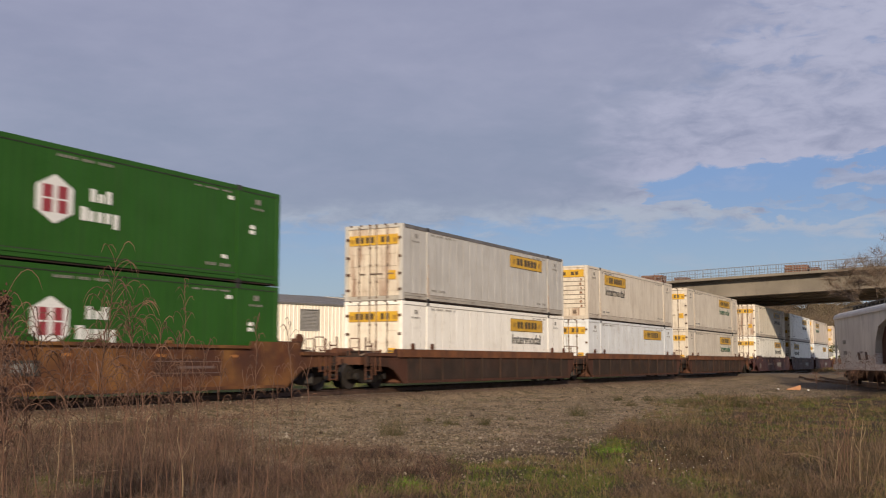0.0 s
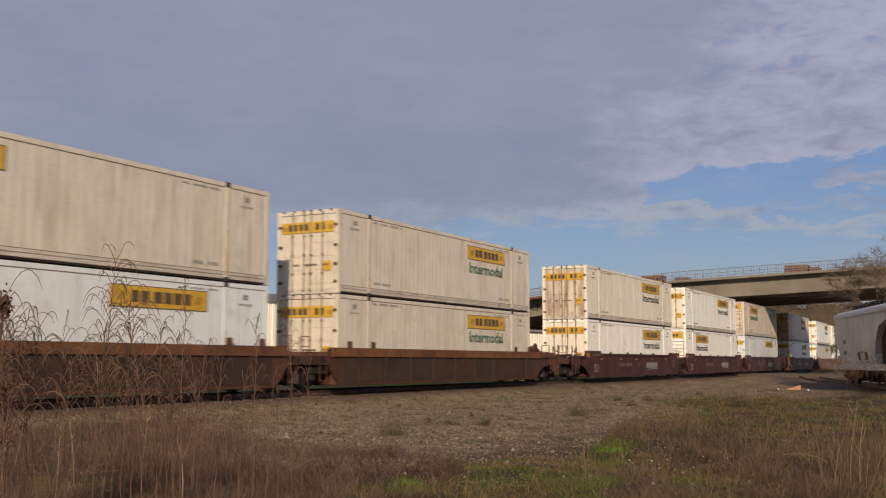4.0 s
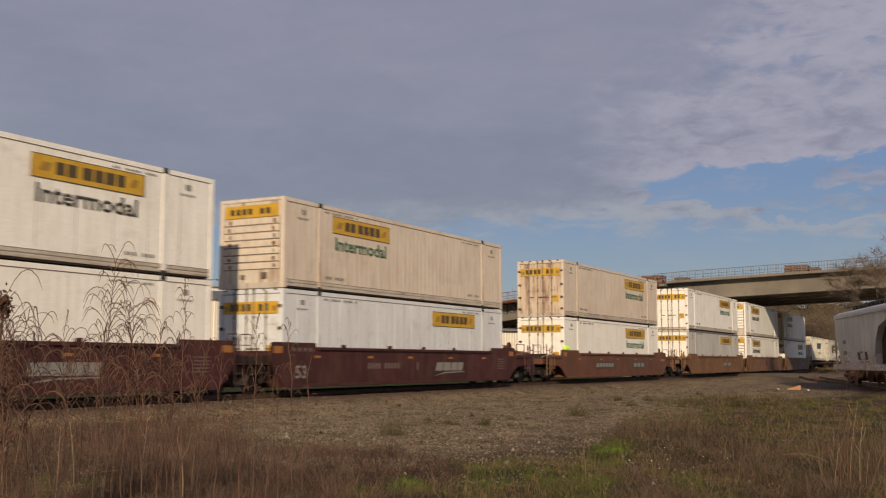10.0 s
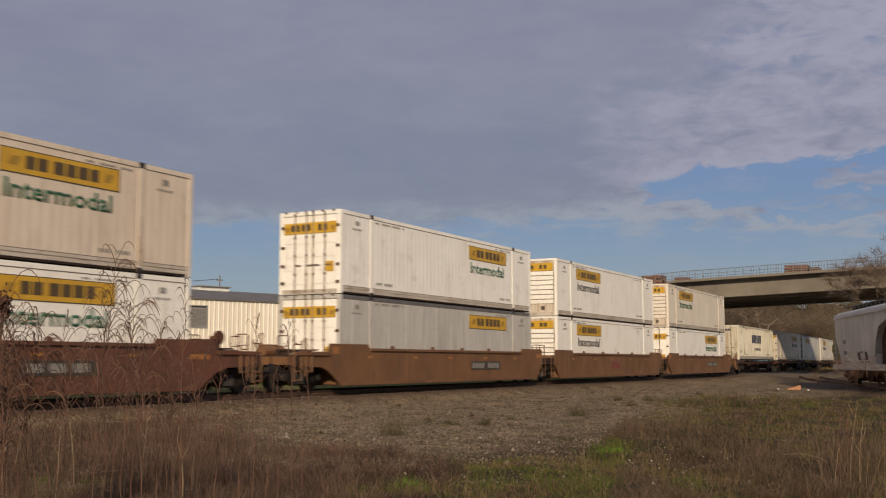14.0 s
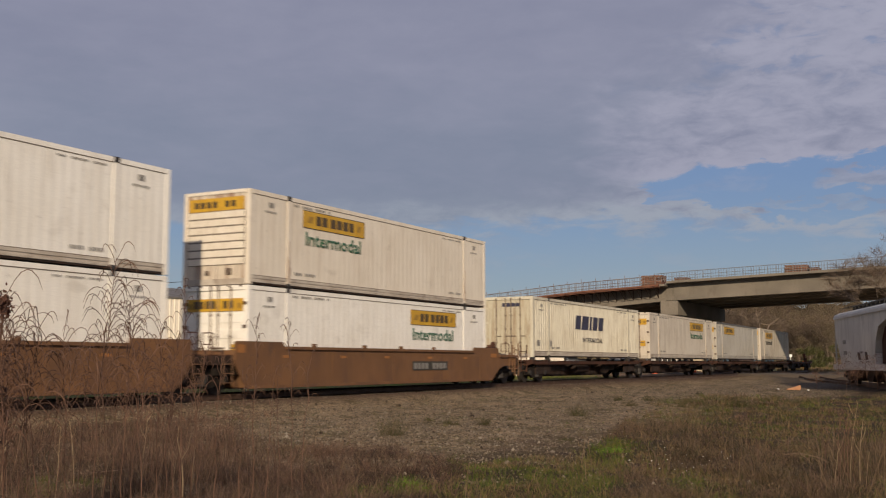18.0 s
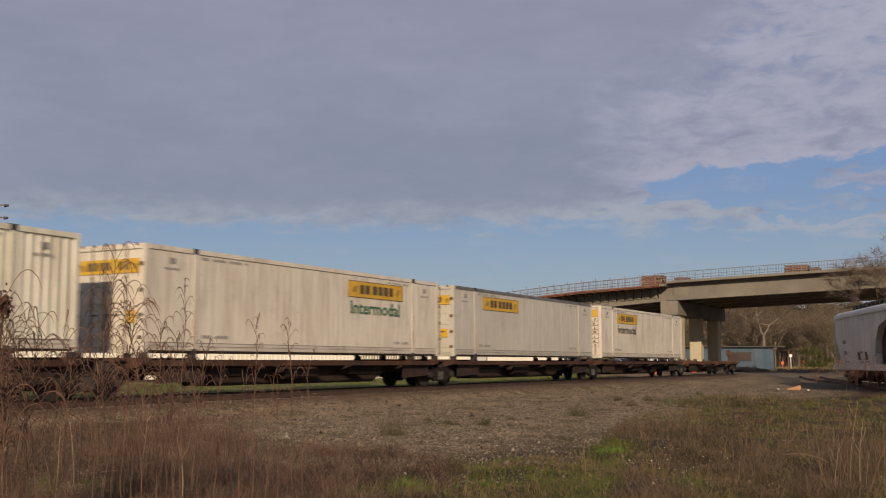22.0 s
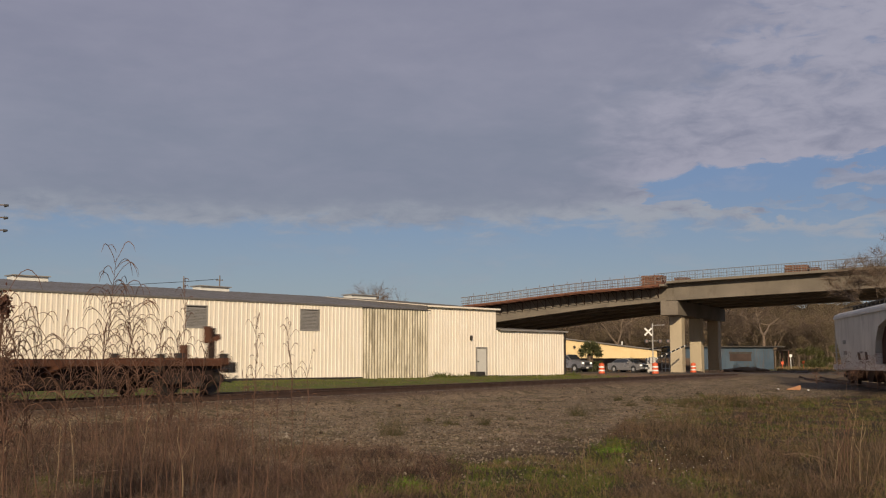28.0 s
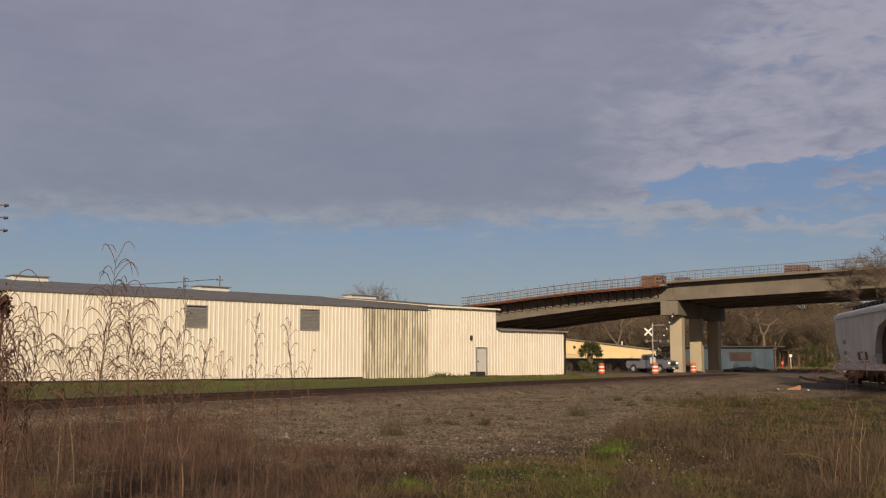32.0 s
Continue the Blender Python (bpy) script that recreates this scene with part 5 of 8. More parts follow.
            part("air_tank", tube(bmesh.new(), (x1 - s * 1.9, 0.3, 1.30), (x1 - s * 0.8, 0.3, 1.30), 0.17, n=10), P, pl)
            part("crossover_step", boxes((min(x1, x1 - s * 0.45), max(x1, x1 - s * 0.45), -1.3, 1.3, 1.12, 1.17)), M["underframe"], pl)
            pipes = bmesh.new()
            pipe(pipes, [Vector((x1 - s * 2.1, -1.2, 1.16)), Vector((x1 - s * 1.2, -1.28, 1.30)), Vector((x1 - s * 0.5, -1.2, 1.24)), Vector((x1 - s * 0.1, -0.8, 1.0))], [0.03] * 4, 6)
            part("brake_pipe", pipes, M["rod"], pl)
            part("brake_beam", boxes((min(x1 - s * 2.6, x1 - s * 0.3), max(x1 - s * 2.6, x1 - s * 0.3), -0.62, -0.40, 0.30, 0.80)), M["truckside"], pl)
            if s > 0:
                part("platform_box", bevelled(boxes((x1 - 2.7, x1 - 1.45, -1.15, -0.55, 1.28, 1.60)), 0.02), M["rust_dark"], pl, "dark rusty box on the platform")
                part("hand_brake_wheel", tube(bmesh.new(), (x1 - s * 1.1, -0.72, 1.66), (x1 - s * 1.1, -0.80, 1.66), 0.21, n=14), M["rust"], pl)
                part("brake_stand", bevelled(boxes((x1 - s * 1.25 if s > 0 else x1 + 0.95, x1 - s * 0.95 if s > 0 else x1 + 1.25, -0.72, -0.52, 1.1, 1.72)), 0.02), M["rust"], pl)
        else:
            part("articulated_connector", bevelled(boxes((lo, hi, -0.5, 0.5, 0.30, 0.86)), 0.03), M["truckside"], pl)
            part("side_bearing", bevelled(boxes((lo + 0.25, hi - 0.1, -1.25, -0.75, 0.55, 0.86)), 0.03), M["truckside"], pl)
            part("platform_grate", boxes((lo + 0.1, hi, -1.2, 1.2, 1.121, 1.16)), M["rust_dark"], pl)
            if s > 0:
                add_truck(car, HX + 1.70)
    # markings on the camera's side
    yk = -1.575 if old else -1.504
    if marks:
        parts_each("reflector", [(x, x + 0.32, -1.508, -1.50, 1.08, 1.16) for x in (-6.6, -3.4, -0.6, 2.6, 5.6)], M["orange_mark"], car)
    if marks == "railway":
        x = 1.5
        for w in (0.52, 0.58, 0.50, 0.42):
            part("railway_emblem", prism(bmesh.new(), [(x, 0.62), (x + w, 0.62), (x + w + 0.13, 0.94), (x + 0.13, 0.94)], -1.510, -1.502, "y"), M["ink_grey"], car, "pale slanted emblem block")
            x += w + 0.07
        part("emblem_swash", prism(bmesh.new(), [(1.4, 0.42), (2.4, 0.52), (3.9, 0.55), (3.9, 0.585), (2.3, 0.57)], -1.510, -1.502, "y"), M["ink_grey"], car)
        parts_each("number_bar", [*[(-3.4 + 0.22 * i, -3.25 + 0.22 * i, -1.508, -1.502, 0.72, 0.92) for i in range(10) if i != 4], (0.0, 0.14, -1.508, -1.502, 0.66, 0.94)], M["ink_dim"], car)
        part("size_number", moved(letters("53", 0.42, 0.62), -HX + 0.45, -1.502, 0.42), M["ink_grey"], car, "pale number 53")
        parts_each("end_plate", [(-HX - 0.7, -HX - 0.25, -1.508, -1.502, 1.22, 1.44), (HX + 0.25, HX + 0.7, -1.508, -1.502, 1.22, 1.42)], M["orange_mark"], car)
        parts_each("data_bar", [(-HX + 0.25 + 0.3 * i, -HX + 0.42 + 0.3 * i, -1.508, -1.502, 1.28, 1.40) for i in range(4)] + [(HX - 0.95, HX - 0.3, -1.508, -1.502, 0.66 + 0.10 * k, 0.70 + 0.10 * k) for k in range(5)], M["ink_dim"], car)
        part("placard", boxes((HX + 0.35, HX + 0.56, -1.3, -1.28, 0.35, 0.75)), M["ink_grey"], car, "pale notice below the platform")
    elif marks == "plates":
        for xa_, xb_, n in ((-4.5, -1.2, 9),) if paint == "ochre" else ((-4.1, -1.0, 6), (2.3, 4.6, 3)):
            pl = part("number_plate", boxes((xa_, xb_, -1.512, -1.502, 0.62, 0.98)), M["ink"], car, "black marking panel with pale bars")
            w = (xb_ - xa_ - 0.2) / n
            parts_each("plate_bar", [(xa_ + 0.1 + w * i, xa_ + 0.1 + w * (i + 0.72), -1.518, -1.511, 0.69, 0.91) for i in range(n)], M["ink_grey"], pl)
        if paint == "ochre":
            pl = part("repaint_patch", boxes((2.5, 5.2, -1.510, -1.502, 0.56, 1.04)), M["rust_dark"], car, "dark repainted patch with a pale frame")
            parts_each("patch_frame", [(2.56, 5.14, -1.515, -1.509, 0.95, 0.975), (2.56, 5.14, -1.515, -1.509, 0.64, 0.66), (3.4, 4.9, -1.515, -1.509, 0.77, 0.84)], M["ink_dim"], pl)
        if paint == "brown":
            parts_each("end_plate", [(HX - 0.2, HX + 0.6, -1.508, -1.502, 1.02, 1.16), (-HX - 0.6, -HX - 0.2, -1.508, -1.502, 1.24, 1.46)], M["orange_mark"], car)
    elif marks == "plate_one":
        pl = part("number_plate", boxes((1.4, 4.2, -1.512, -1.502, 0.64, 0.98)), M["ink"], car, "black marking panel with pale bars")
        parts_each("plate_bar", [(1.5 + 0.29 * i, 1.71 + 0.29 * i, -1.518, -1.511, 0.70, 0.92) for i in range(9) if i != 4], M["ink_grey"], pl)
        parts_each("end_plate", [(HX + 0.1, HX + 0.65, -1.508, -1.502, 1.15, 1.32), (-HX - 0.7, -HX - 0.35, -1.508, -1.502, 1.22, 1.46)], M["orange_mark"], car)
    elif marks == "faded":
        parts_each("faded_mark", [(-0.6 + 0.5 * i, -0.2 + 0.5 * i, -1.508, -1.502, 0.60, 0.98) for i in range(3)], M["ink_red_faded"], car)
    return car


def make_spine_car(label, last=False, first=False):
    """One unit of a spine car: a narrow centre sill with outrigger arms that carry the corner castings."""
    car = thing("spine_car", label, "rail car", "spine cars of the train")
    P = M["underframe"]
    xa, xb = -HX - 0.65, HX + 0.55
    bm = prism(bmesh.new(), [(xa, 0.58), (xa, 1.02), (xb, 1.02), (xb, 0.58), (HX - 2.6, 0.58), (HX - 3.4, 0.24), (-HX + 3.4, 0.24), (-HX + 2.6, 0.58)], -0.36, 0.36, "y")
    part("centre_sill", bm, P, car)
    for x in (-HX + 0.12, -HX + 1.98, -2.4, 2.4, HX - 1.98, HX - 0.12):
        big = abs(x) > 5
        bm = bmesh.new()
        prism(bm, [(-1.3, 0.88), (-1.3, 1.06 if big else 0.98), (1.3, 1.06 if big else 0.98), (1.3, 0.88), (0.36, 0.62), (-0.36, 0.62)], x - 0.16, x + 0.16, "x")
        arm = part("outrigger", bm, M["rust"] if last else (M["rust_dark"] if abs(x) > 7 else P), car)
        if big:
            for s in (-1, 1):
                part("pedestal", boxes((x - 0.11, x + 0.11, 1.2 * s - 0.1, 1.2 * s + 0.1, 1.06, 1.19)), M["steel_dark"], arm)
    for s in (-1, 1):
        part("walkway", boxes((xa + 0.2, xb - 0.2, min(s * 0.4, s * 0.85), max(s * 0.4, s * 0.85), 0.96, 1.0)), P, car)
        part("edge_rail", boxes((-HX + 0.3, HX - 0.3, min(s * 1.22, s * 1.3), max(s * 1.22, s * 1.3), 0.84, 1.0)), M["rust"] if last else M["rust_dark"], car)
        for x in (-HX + 0.7, HX - 2.4):
            part("end_web", prism(bmesh.new(), [(x, 0.36), (x + 1.9, 0.44), (x + 1.9, 0.96), (x, 0.96)], s * 1.1 - 0.03, s * 1.1 + 0.03, "y"), P, car)
        part("brace", boxes((-5.4, -3.0, s * 0.95 - 0.03, s * 0.95 + 0.03, 0.55, 0.78), (2.2, 4.4, s * 0.95 - 0.03, s * 0.95 + 0.03, 0.55, 0.78)), M["truckside"], car)
        part("tank", tube(bmesh.new(), (-1.4, 0.75 * s, 0.6), (0.4, 0.75 * s, 0.6), 0.2, n=12), P, car)
    if first:
        add_truck(car, -HX + 0.9)
        add_coupler(car, xa, -1)
        bm = bmesh.new()
        for y in (-1.2, -0.9):
            tube(bm, (xa + 0.1, y, 0.5), (xa + 0.1, y, 1.75), 0.022, n=6)
        for z in (0.55, 0.85, 1.15, 1.45):
            tube(bm, (xa + 0.1, -1.2, z), (xa + 0.1, -0.9, z), 0.018, n=6)
        part("ladder", bm, M["rust"], car)
    add_truck(car, xb + 0.05 if not last else HX - 1.1)
    if last:
        add_coupler(car, xb, 1)
        st = part("brake_stand", boxes((xb - 0.35, xb - 0.2, -0.5, -0.3, 1.0, 1.95)), P, car)
        part("hand_brake_wheel", tube(bmesh.new(), (xb - 0.18, -0.4, 1.72), (xb - 0.14, -0.4, 1.6), 0.2, n=16), M["rust"], st)
        part("brake_box", bevelled(boxes((xb - 0.5, xb - 0.36, -0.52, -0.24, 1.50, 2.0)), 0.03), M["rust"], car)
        part("stop_post", boxes((xb - 2.0, xb - 1.8, -0.9, -0.7, 1.0, 1.42)), M["rust"], car)
        bm = bmesh.new()
        for y in (-1.0, 1.0):
            tube(bm, (xb - 0.1, y, 0.45), (xb - 0.1, y, 1.0), 0.02, n=6)
        for z in (0.5, 0.75):
            tube(bm, (xb - 0.1, -1.0, z), (xb - 0.1, 1.0, z), 0.018, n=6)
        part("step_rail", bm, M["ink_grey"], car)
        part("hitch_plate", bevelled(boxes((-5.6, -4.6, -0.7, 0.7, 1.0, 1.1)), 0.02), M["rust"], car)
    return car


# The train, from its head: where each unit's leading container end is at 9 s (metres along the track)
SPEED = 10.981
STACKS = [(-88.60, "H"), (-64.88, "G1"), (-45.20, "G2"), (-25.25, "G3"), (-1.43, "G4"), (18.10, "A"), (37.58, "B"), (61.13, "C"), (84.70, "D"), (104.15, "E"), (123.72, "F")]
SPINES = [145.0, 163.35, 180.85, 198.40, 216.55]
MOVERS = []                                            # (thing, metres along the track at 9 s, height)
BASE = 0.357


def build_train():
    made = {}

    def cont(key, s, z, label, *a, **k):
        if key in made:
            c = copy_thing(made[key], Matrix.Identity(4))
        else:
            c = made[key] = make_container(label, *a, **k)
        MOVERS.append((c, s + HX, z))
        return c
    lo, hi = BASE, BASE + CH + 0.028
    g = make_green_container()
    MOVERS.append((g, -88.60 + HX, lo))
    MOVERS.append((copy_thing(g, Matrix.Identity(4)), -88.60 + HX, hi))
    W = dict(
        white_a=("white ribbed container with doors and yellow name panel", "white", "fine", "doors", "a", "Intermodal", "ink_green"),
        white_ak=("white container with doors, yellow panel and black word", "white", "flat", "doors", "a", "Intermodal", "ink"),
        white_b=("white ribbed container with plain nose and yellow name panel", "white", "fine", "nose", "b", "Intermodal", "ink"),
        cream_a=("cream ribbed container with doors and yellow name panel", "cream", "fine", "doors", "a", "Intermodal", "ink_green"),
        cream_ak=("off-white container with rust-streaked doors and black word", "cream", "flat", "doors", "a", "Intermodal", "ink"),
        cream_b=("cream container with ribbed nose and yellow name panel", "cream", "fine", "nose", "b", "Intermodal", "ink_green"),
        tan_a=("tan ribbed container with rusty doors and yellow name panel", "tan", "fine", "doors", "a", "Intermodal", "ink_green"),
        tan_b=("tan container with ribbed nose and yellow name panel", "tan", "fine", "nose", "b", "Intermodal", "ink_green"),
        grey_a=("grey smooth-sided container with dark roof edge and yellow panel", "grey", "flat", "doors", "a", "", "ink"),
        grey_w=("grey smooth-sided container with white doors and yellow panel", "grey", "flat", "doors", "a", "", "ink"),
        pale_a=("pale blue-white smooth-sided container with yellow panel", "pale", "flat", "doors", "a", "", "ink"),
        # these boxes wear the darker paints that stand in for dimmed sun
        dim_sun_a=("cream container toned down for dim sun, with doors and yellow name panel", "cream_dull", "fine", "doors", "a", "Intermodal", "ink_green"),
        dim_sun_b=("cream container toned down for dim sun, with ribbed nose and black word", "cream_dull", "fine", "nose", "b", "Intermodal", "ink"),
        grey_b=("warm grey smooth-sided container with dark roof edge", "grey_dull", "flat", "doors", "b", "", "ink"),
    )

    def add(key, s, z):
        cont(key, s, z, *W[key], roof_dark=key.startswith("grey"), door_paint={"cream_ak": "cream_rust", "tan_a": "tan_rust", "grey_a": "cream_rust", "white_ak": "cream", "grey_w": "white"}.get(key, ""))
    for s, n in STACKS:
        top, low = {"G1": ("grey_a", "white_ak"), "G2": ("dim_sun_b", "pale_a"), "G3": ("dim_sun_a", "dim_sun_a"), "G4": ("cream_ak", "white_ak"),
                    "A": ("white_ak", "white_b"), "B": ("tan_b", "pale_a"), "C": ("tan_a", "white_a"), "D": ("white_a", "grey_w"),
                    "E": ("white_b", "white_b"), "F": ("cream_b", "white_a")}.get(n, ("", ""))
        if top:
            add(top, s, hi)
            add(low, s, lo)
    iv = make_ivory_container()
    MOVERS.append((iv, SPINES[0] + HX, 1.19))
    for key, s in (("dim_sun_a", SPINES[1]), ("grey_b", SPINES[2]), ("dim_sun_b", SPINES[3])):
        add(key, s, 1.19)
    cars = {}

    def car(key, s, *a, **k):
        if key in cars:
            c = copy_thing(cars[key], Matrix.Identity(4))
        else:
            c = cars[key] = make_well_car(*a, **k)
        MOVERS.append((c, s + HX, 0.0))
    pos = dict((n, s) for s, n in STACKS)
    car("ochre", pos["H"], "rusty ochre-brown stack car", "ochre", "joint", "end", "plates")
    car("rust_l", pos["G1"], "rust-brown stack car with grimy ribbed sides", "rust", "end", "joint", "", True)
    car("rust_m", pos["G2"], "rust-brown stack car with grimy ribbed sides", "rust", "joint", "joint", "", True)
    car("rust_r", pos["G3"], "rust-brown stack car with grimy ribbed sides", "rust", "joint", "end", "", True)
    car("maroon_l", pos["G4"], "dark maroon stack car with white emblem", "maroon", "end", "joint", "railway")
    car("maroon_m", pos["A"], "dark maroon stack car with white emblem", "maroon", "joint", "joint", "railway")
    car("maroon_r", pos["B"], "dark maroon stack car with white emblem", "maroon", "joint", "end", "railway")
    car("brown_s", pos["C"], "reddish-brown stack car with black marking panels", "brown", "end", "end", "plates")
    car("brown_l", pos["D"], "brown stack car with black marking panel", "brown2", "end", "joint", "plate_one")
    car("brown_m", pos["E"], "brown stack car with faded markings", "brown2", "joint", "joint", "faded")
    car("brown_r", pos["F"], "brown stack car with black marking panel", "brown2", "joint", "end", "plate_one")
    first = make_spine_car("grimy dark skeleton spine car with ladder", first=True)
    mid = make_spine_car("grimy dark skeleton spine car")
    last = make_spine_car("empty rusty spine car with brake wheel at its end", last=True)
    MOVERS.append((first, SPINES[0] + HX, 0.0))
    MOVERS.append((mid, SPINES[1] + HX, 0.0))
    for s in SPINES[2:4]:
        MOVERS.append((copy_thing(mid, Matrix.Identity(4)), s + HX, 0.0))
    MOVERS.append((last, SPINES[4] + HX, 0.0))
    flag = solo("safety_vest_marker", bevelled(boxes((-0.3, 0.3, -1.5, -1.36, 0.0, 0.2)), 0.04), M["marker_green"], "fluorescent yellow-green end marker hung on the car", "marker")
    MOVERS.append((flag, pos["C"] - 0.05, 1.57))


build_train()

# ---- covered hopper standing on the spur ----
def build_hopper():
    hp = thing("covered_hopper", "grey covered hopper wagon with curved sides, standing on the spur track", "rail car", m=pose(65.5, 9.15, -0.25, 0, 0, 198.8))
    L, Wd = 12.9, 3.1
    side = [(0.0, 4.1), (0.0, 3.1), (1.55, 1.42), (5.6, 1.42), (5.9, 1.15), (6.9, 1.15), (7.2, 1.42), (9.75, 1.42), (9.6, 2.0), (9.8, 2.6), (10.5, 3.3), (L - 0.1, 3.7), (L - 0.1, 4.1)]
    body = prism(bmesh.new(), side, 0.05, Wd - 0.05, "y")
    b = part("body", body, M["hopper"], hp)
    # roof: shallow curve with hatches and a running board on posts
    rf = bmesh.new()
    arc = [(Wd / 2 - (Wd / 2 + 0.02) * math.cos(math.pi * i / 10), 4.1 + 0.42 * math.sin(math.pi * i / 10) ** 0.8) for i in range(11)]
    prism(rf, arc, -0.05, L - 0.02, "x")
    part("roof", rf, M["hopper"], hp)
    part("top_chord", boxes((-0.05, L, -0.04, 0.06, 4.0, 4.14)), M["hopper_light"], hp)
    part("side_sill", boxes((-0.5, L + 0.4, -0.03, 0.10, 1.12, 1.42)), M["hopper_light"], hp)
    part("side_sill", boxes((-0.5, L + 0.4, Wd - 0.10, Wd + 0.03, 1.12, 1.42)), M["hopper_light"], hp)
    walkw = part("running_board", boxes((0.2, L - 0.2, 0.95, 1.55, 4.72, 4.76)), M["steel_dark"], hp, "dark grating walkway")
    for i in range(9):
        x = 0.5 + i * (L - 1.0) / 8
        part("board_support", boxes((x - 0.03, x + 0.03, 1.0, 1.5, 4.45, 4.72)), M["steel_dark"], walkw)
    bm = bmesh.new()
    for i in range(14):
        x = 0.4 + i * (L - 0.8) / 13
        tube(bm, (x, 0.35, 4.35), (x, 0.35, 4.62), 0.018, n=5)
    tube(bm, (0.4, 0.35, 4.62), (L - 0.4, 0.35, 4.62), 0.02, n=5)
    part("roof_rail", bm, M["steel_dark"], hp)
    for x0, x1 in ((-0.55, 0.0), (L - 0.1, L + 0.5)):
        fr = part("end_frame", boxes((x0, x1, 0.1, Wd - 0.1, 1.05, 1.40)), M["hopper"], hp)
        xe = x0 + 0.05 if x0 < 0 else x1 - 0.1
        for y in (0.12, Wd - 0.2):
            part("corner_stanchion", boxes((xe, xe + 0.06, y, y + 0.08, 1.4, 4.1)), M["hopper_light"], fr)
        bm = bmesh.new()
        for k in range(9):
            z = 1.5 + 0.3 * k
            tube(bm, (xe + 0.03, 0.02, z), (xe + 0.03, 0.5, z), 0.014, n=5)
        part("ladder", bm, M["hopper_light"], fr)
    # an added dark block gives the recess under the slope sheet its shade
    part("slope_shade", prism(bmesh.new(), [(9.8, 1.45), (L - 0.2, 1.45), (L - 0.2, 3.65), (10.5, 3.25), (9.85, 2.6)], 0.35, Wd - 0.35, "y"), M["rust_dark"], hp, "dark block standing in for the shaded recess under the slope sheet")
    for x in (2.6, 6.4, 10.1):
        bm = prism(bmesh.new(), [(x - 1.3, 1.2), (x + 1.3, 1.2), (x + 0.45, 0.5), (x - 0.45, 0.5)], 0.5, Wd - 0.5, "y")
        part("outlet_hopper", bm, M["underframe"], hp)
    ys = 0.04
    for x, z, w, hh in ((2.0, 2.55, 0.9, 0.22), (2.2, 1.95, 0.9, 0.2), (6.2, 2.0, 0.9, 0.1), (6.3, 2.0, 0.7, 0.08), (2.4, 1.52, 1.2, 0.1), (7.6, 1.52, 0.7, 0.08)):
        parts_each("data_bar", [(x + w * i / 5, x + w * (i + 0.7) / 5, ys, ys + 0.014, z, z + hh) for i in range(5)], M["ink_grey"], hp)
    for x in (5.9, 7.6):
        part("placard", prism(bmesh.new(), [(x, 1.65), (x + 0.55, 1.65), (x + 0.3, 2.05), (x - 0.25, 2.05)], ys, ys + 0.014, "y"), M["rust_panel"], hp)
    for o in hp.children:
        o.matrix_basis = pose(0, 0, -0.33)
    for x in (1.2, L - 1.2):
        add_truck_offset(hp, x, Wd / 2)


def add_truck_offset(car, x, y):
    """A truck whose middle lies at y in the car's space."""
    before = set(bpy.data.objects)
    add_truck(car, x)
    for o in set(bpy.data.objects) - before:
        if o.parent == car:
            o.matrix_basis = pose(0, y, 0)


build_hopper()


# ---- buildings beyond the crossing ----
def build_yellow():
    a = at_depth(142, 10.5)
    yb = thing("yellow_building", "low pale-yellow building with a long sloping dark roof edge", "building", m=pose(a.x, a.y, 0, 0, 0, -58.0))
    ln, n = 18.5, 15

    def top(x):
        return 4.72 - 0.116 * x
    for i in range(n):
        x0, x1 = i * ln / n, (i + 1) * ln / n - 0.004
        part("wall_panel", prism(bmesh.new(), [(x0, -0.5), (x1, -0.5), (x1, top(x1)), (x0, top(x0))], random.uniform(-0.003, 0.0), 0.2, "y"), M["yellow_wall"], yb)
    part("wall", prism(bmesh.new(), [(0, -0.5), (ln, -0.5), (ln, top(ln) - 0.1), (0, top(0) - 0.1)], 0.22, 0.4, "y"), M["yellow_wall"], yb)
    part("wall", prism(bmesh.new(), [(0, -0.5), (ln, -0.5), (ln, top(ln) - 0.1), (0, top(0) - 0.1)], 21.8, 22.0, "y"), M["yellow_wall"], yb)
    part("wall", boxes((0, 0.2, 0.4, 21.8, -0.5, top(0) - 0.1), (ln - 0.2, ln, 0.4, 21.8, -0.5, top(ln) - 0.1)), M["yellow_wall"], yb)
    part("roof", prism(bmesh.new(), [(-0.4, top(-0.4)), (ln + 0.5, top(ln + 0.5)), (ln + 0.5, top(ln + 0.5) + 0.16), (-0.4, top(-0.4) + 0.16)], -0.3, 22.3, "y"), M["roof"], yb)
    part("vent_pipe", tube(bmesh.new(), (14.2, 2, top(14.2)), (14.2, 2, top(14.2) + 0.75), 0.11, n=8), M["vent"], yb)
    part("wall_lamp", tube(bmesh.new(), (7.2, -0.35, top(7.2) - 0.9), (7.2, 0.0, top(7.2) - 0.8), 0.14, n=8), M["steel_dark"], yb)
    part("fence", boxes((0, ln + 4, -3.0, -2.9, -0.4, 1.5)), M["timber_old"], yb, "low brown board fence")


build_yellow()


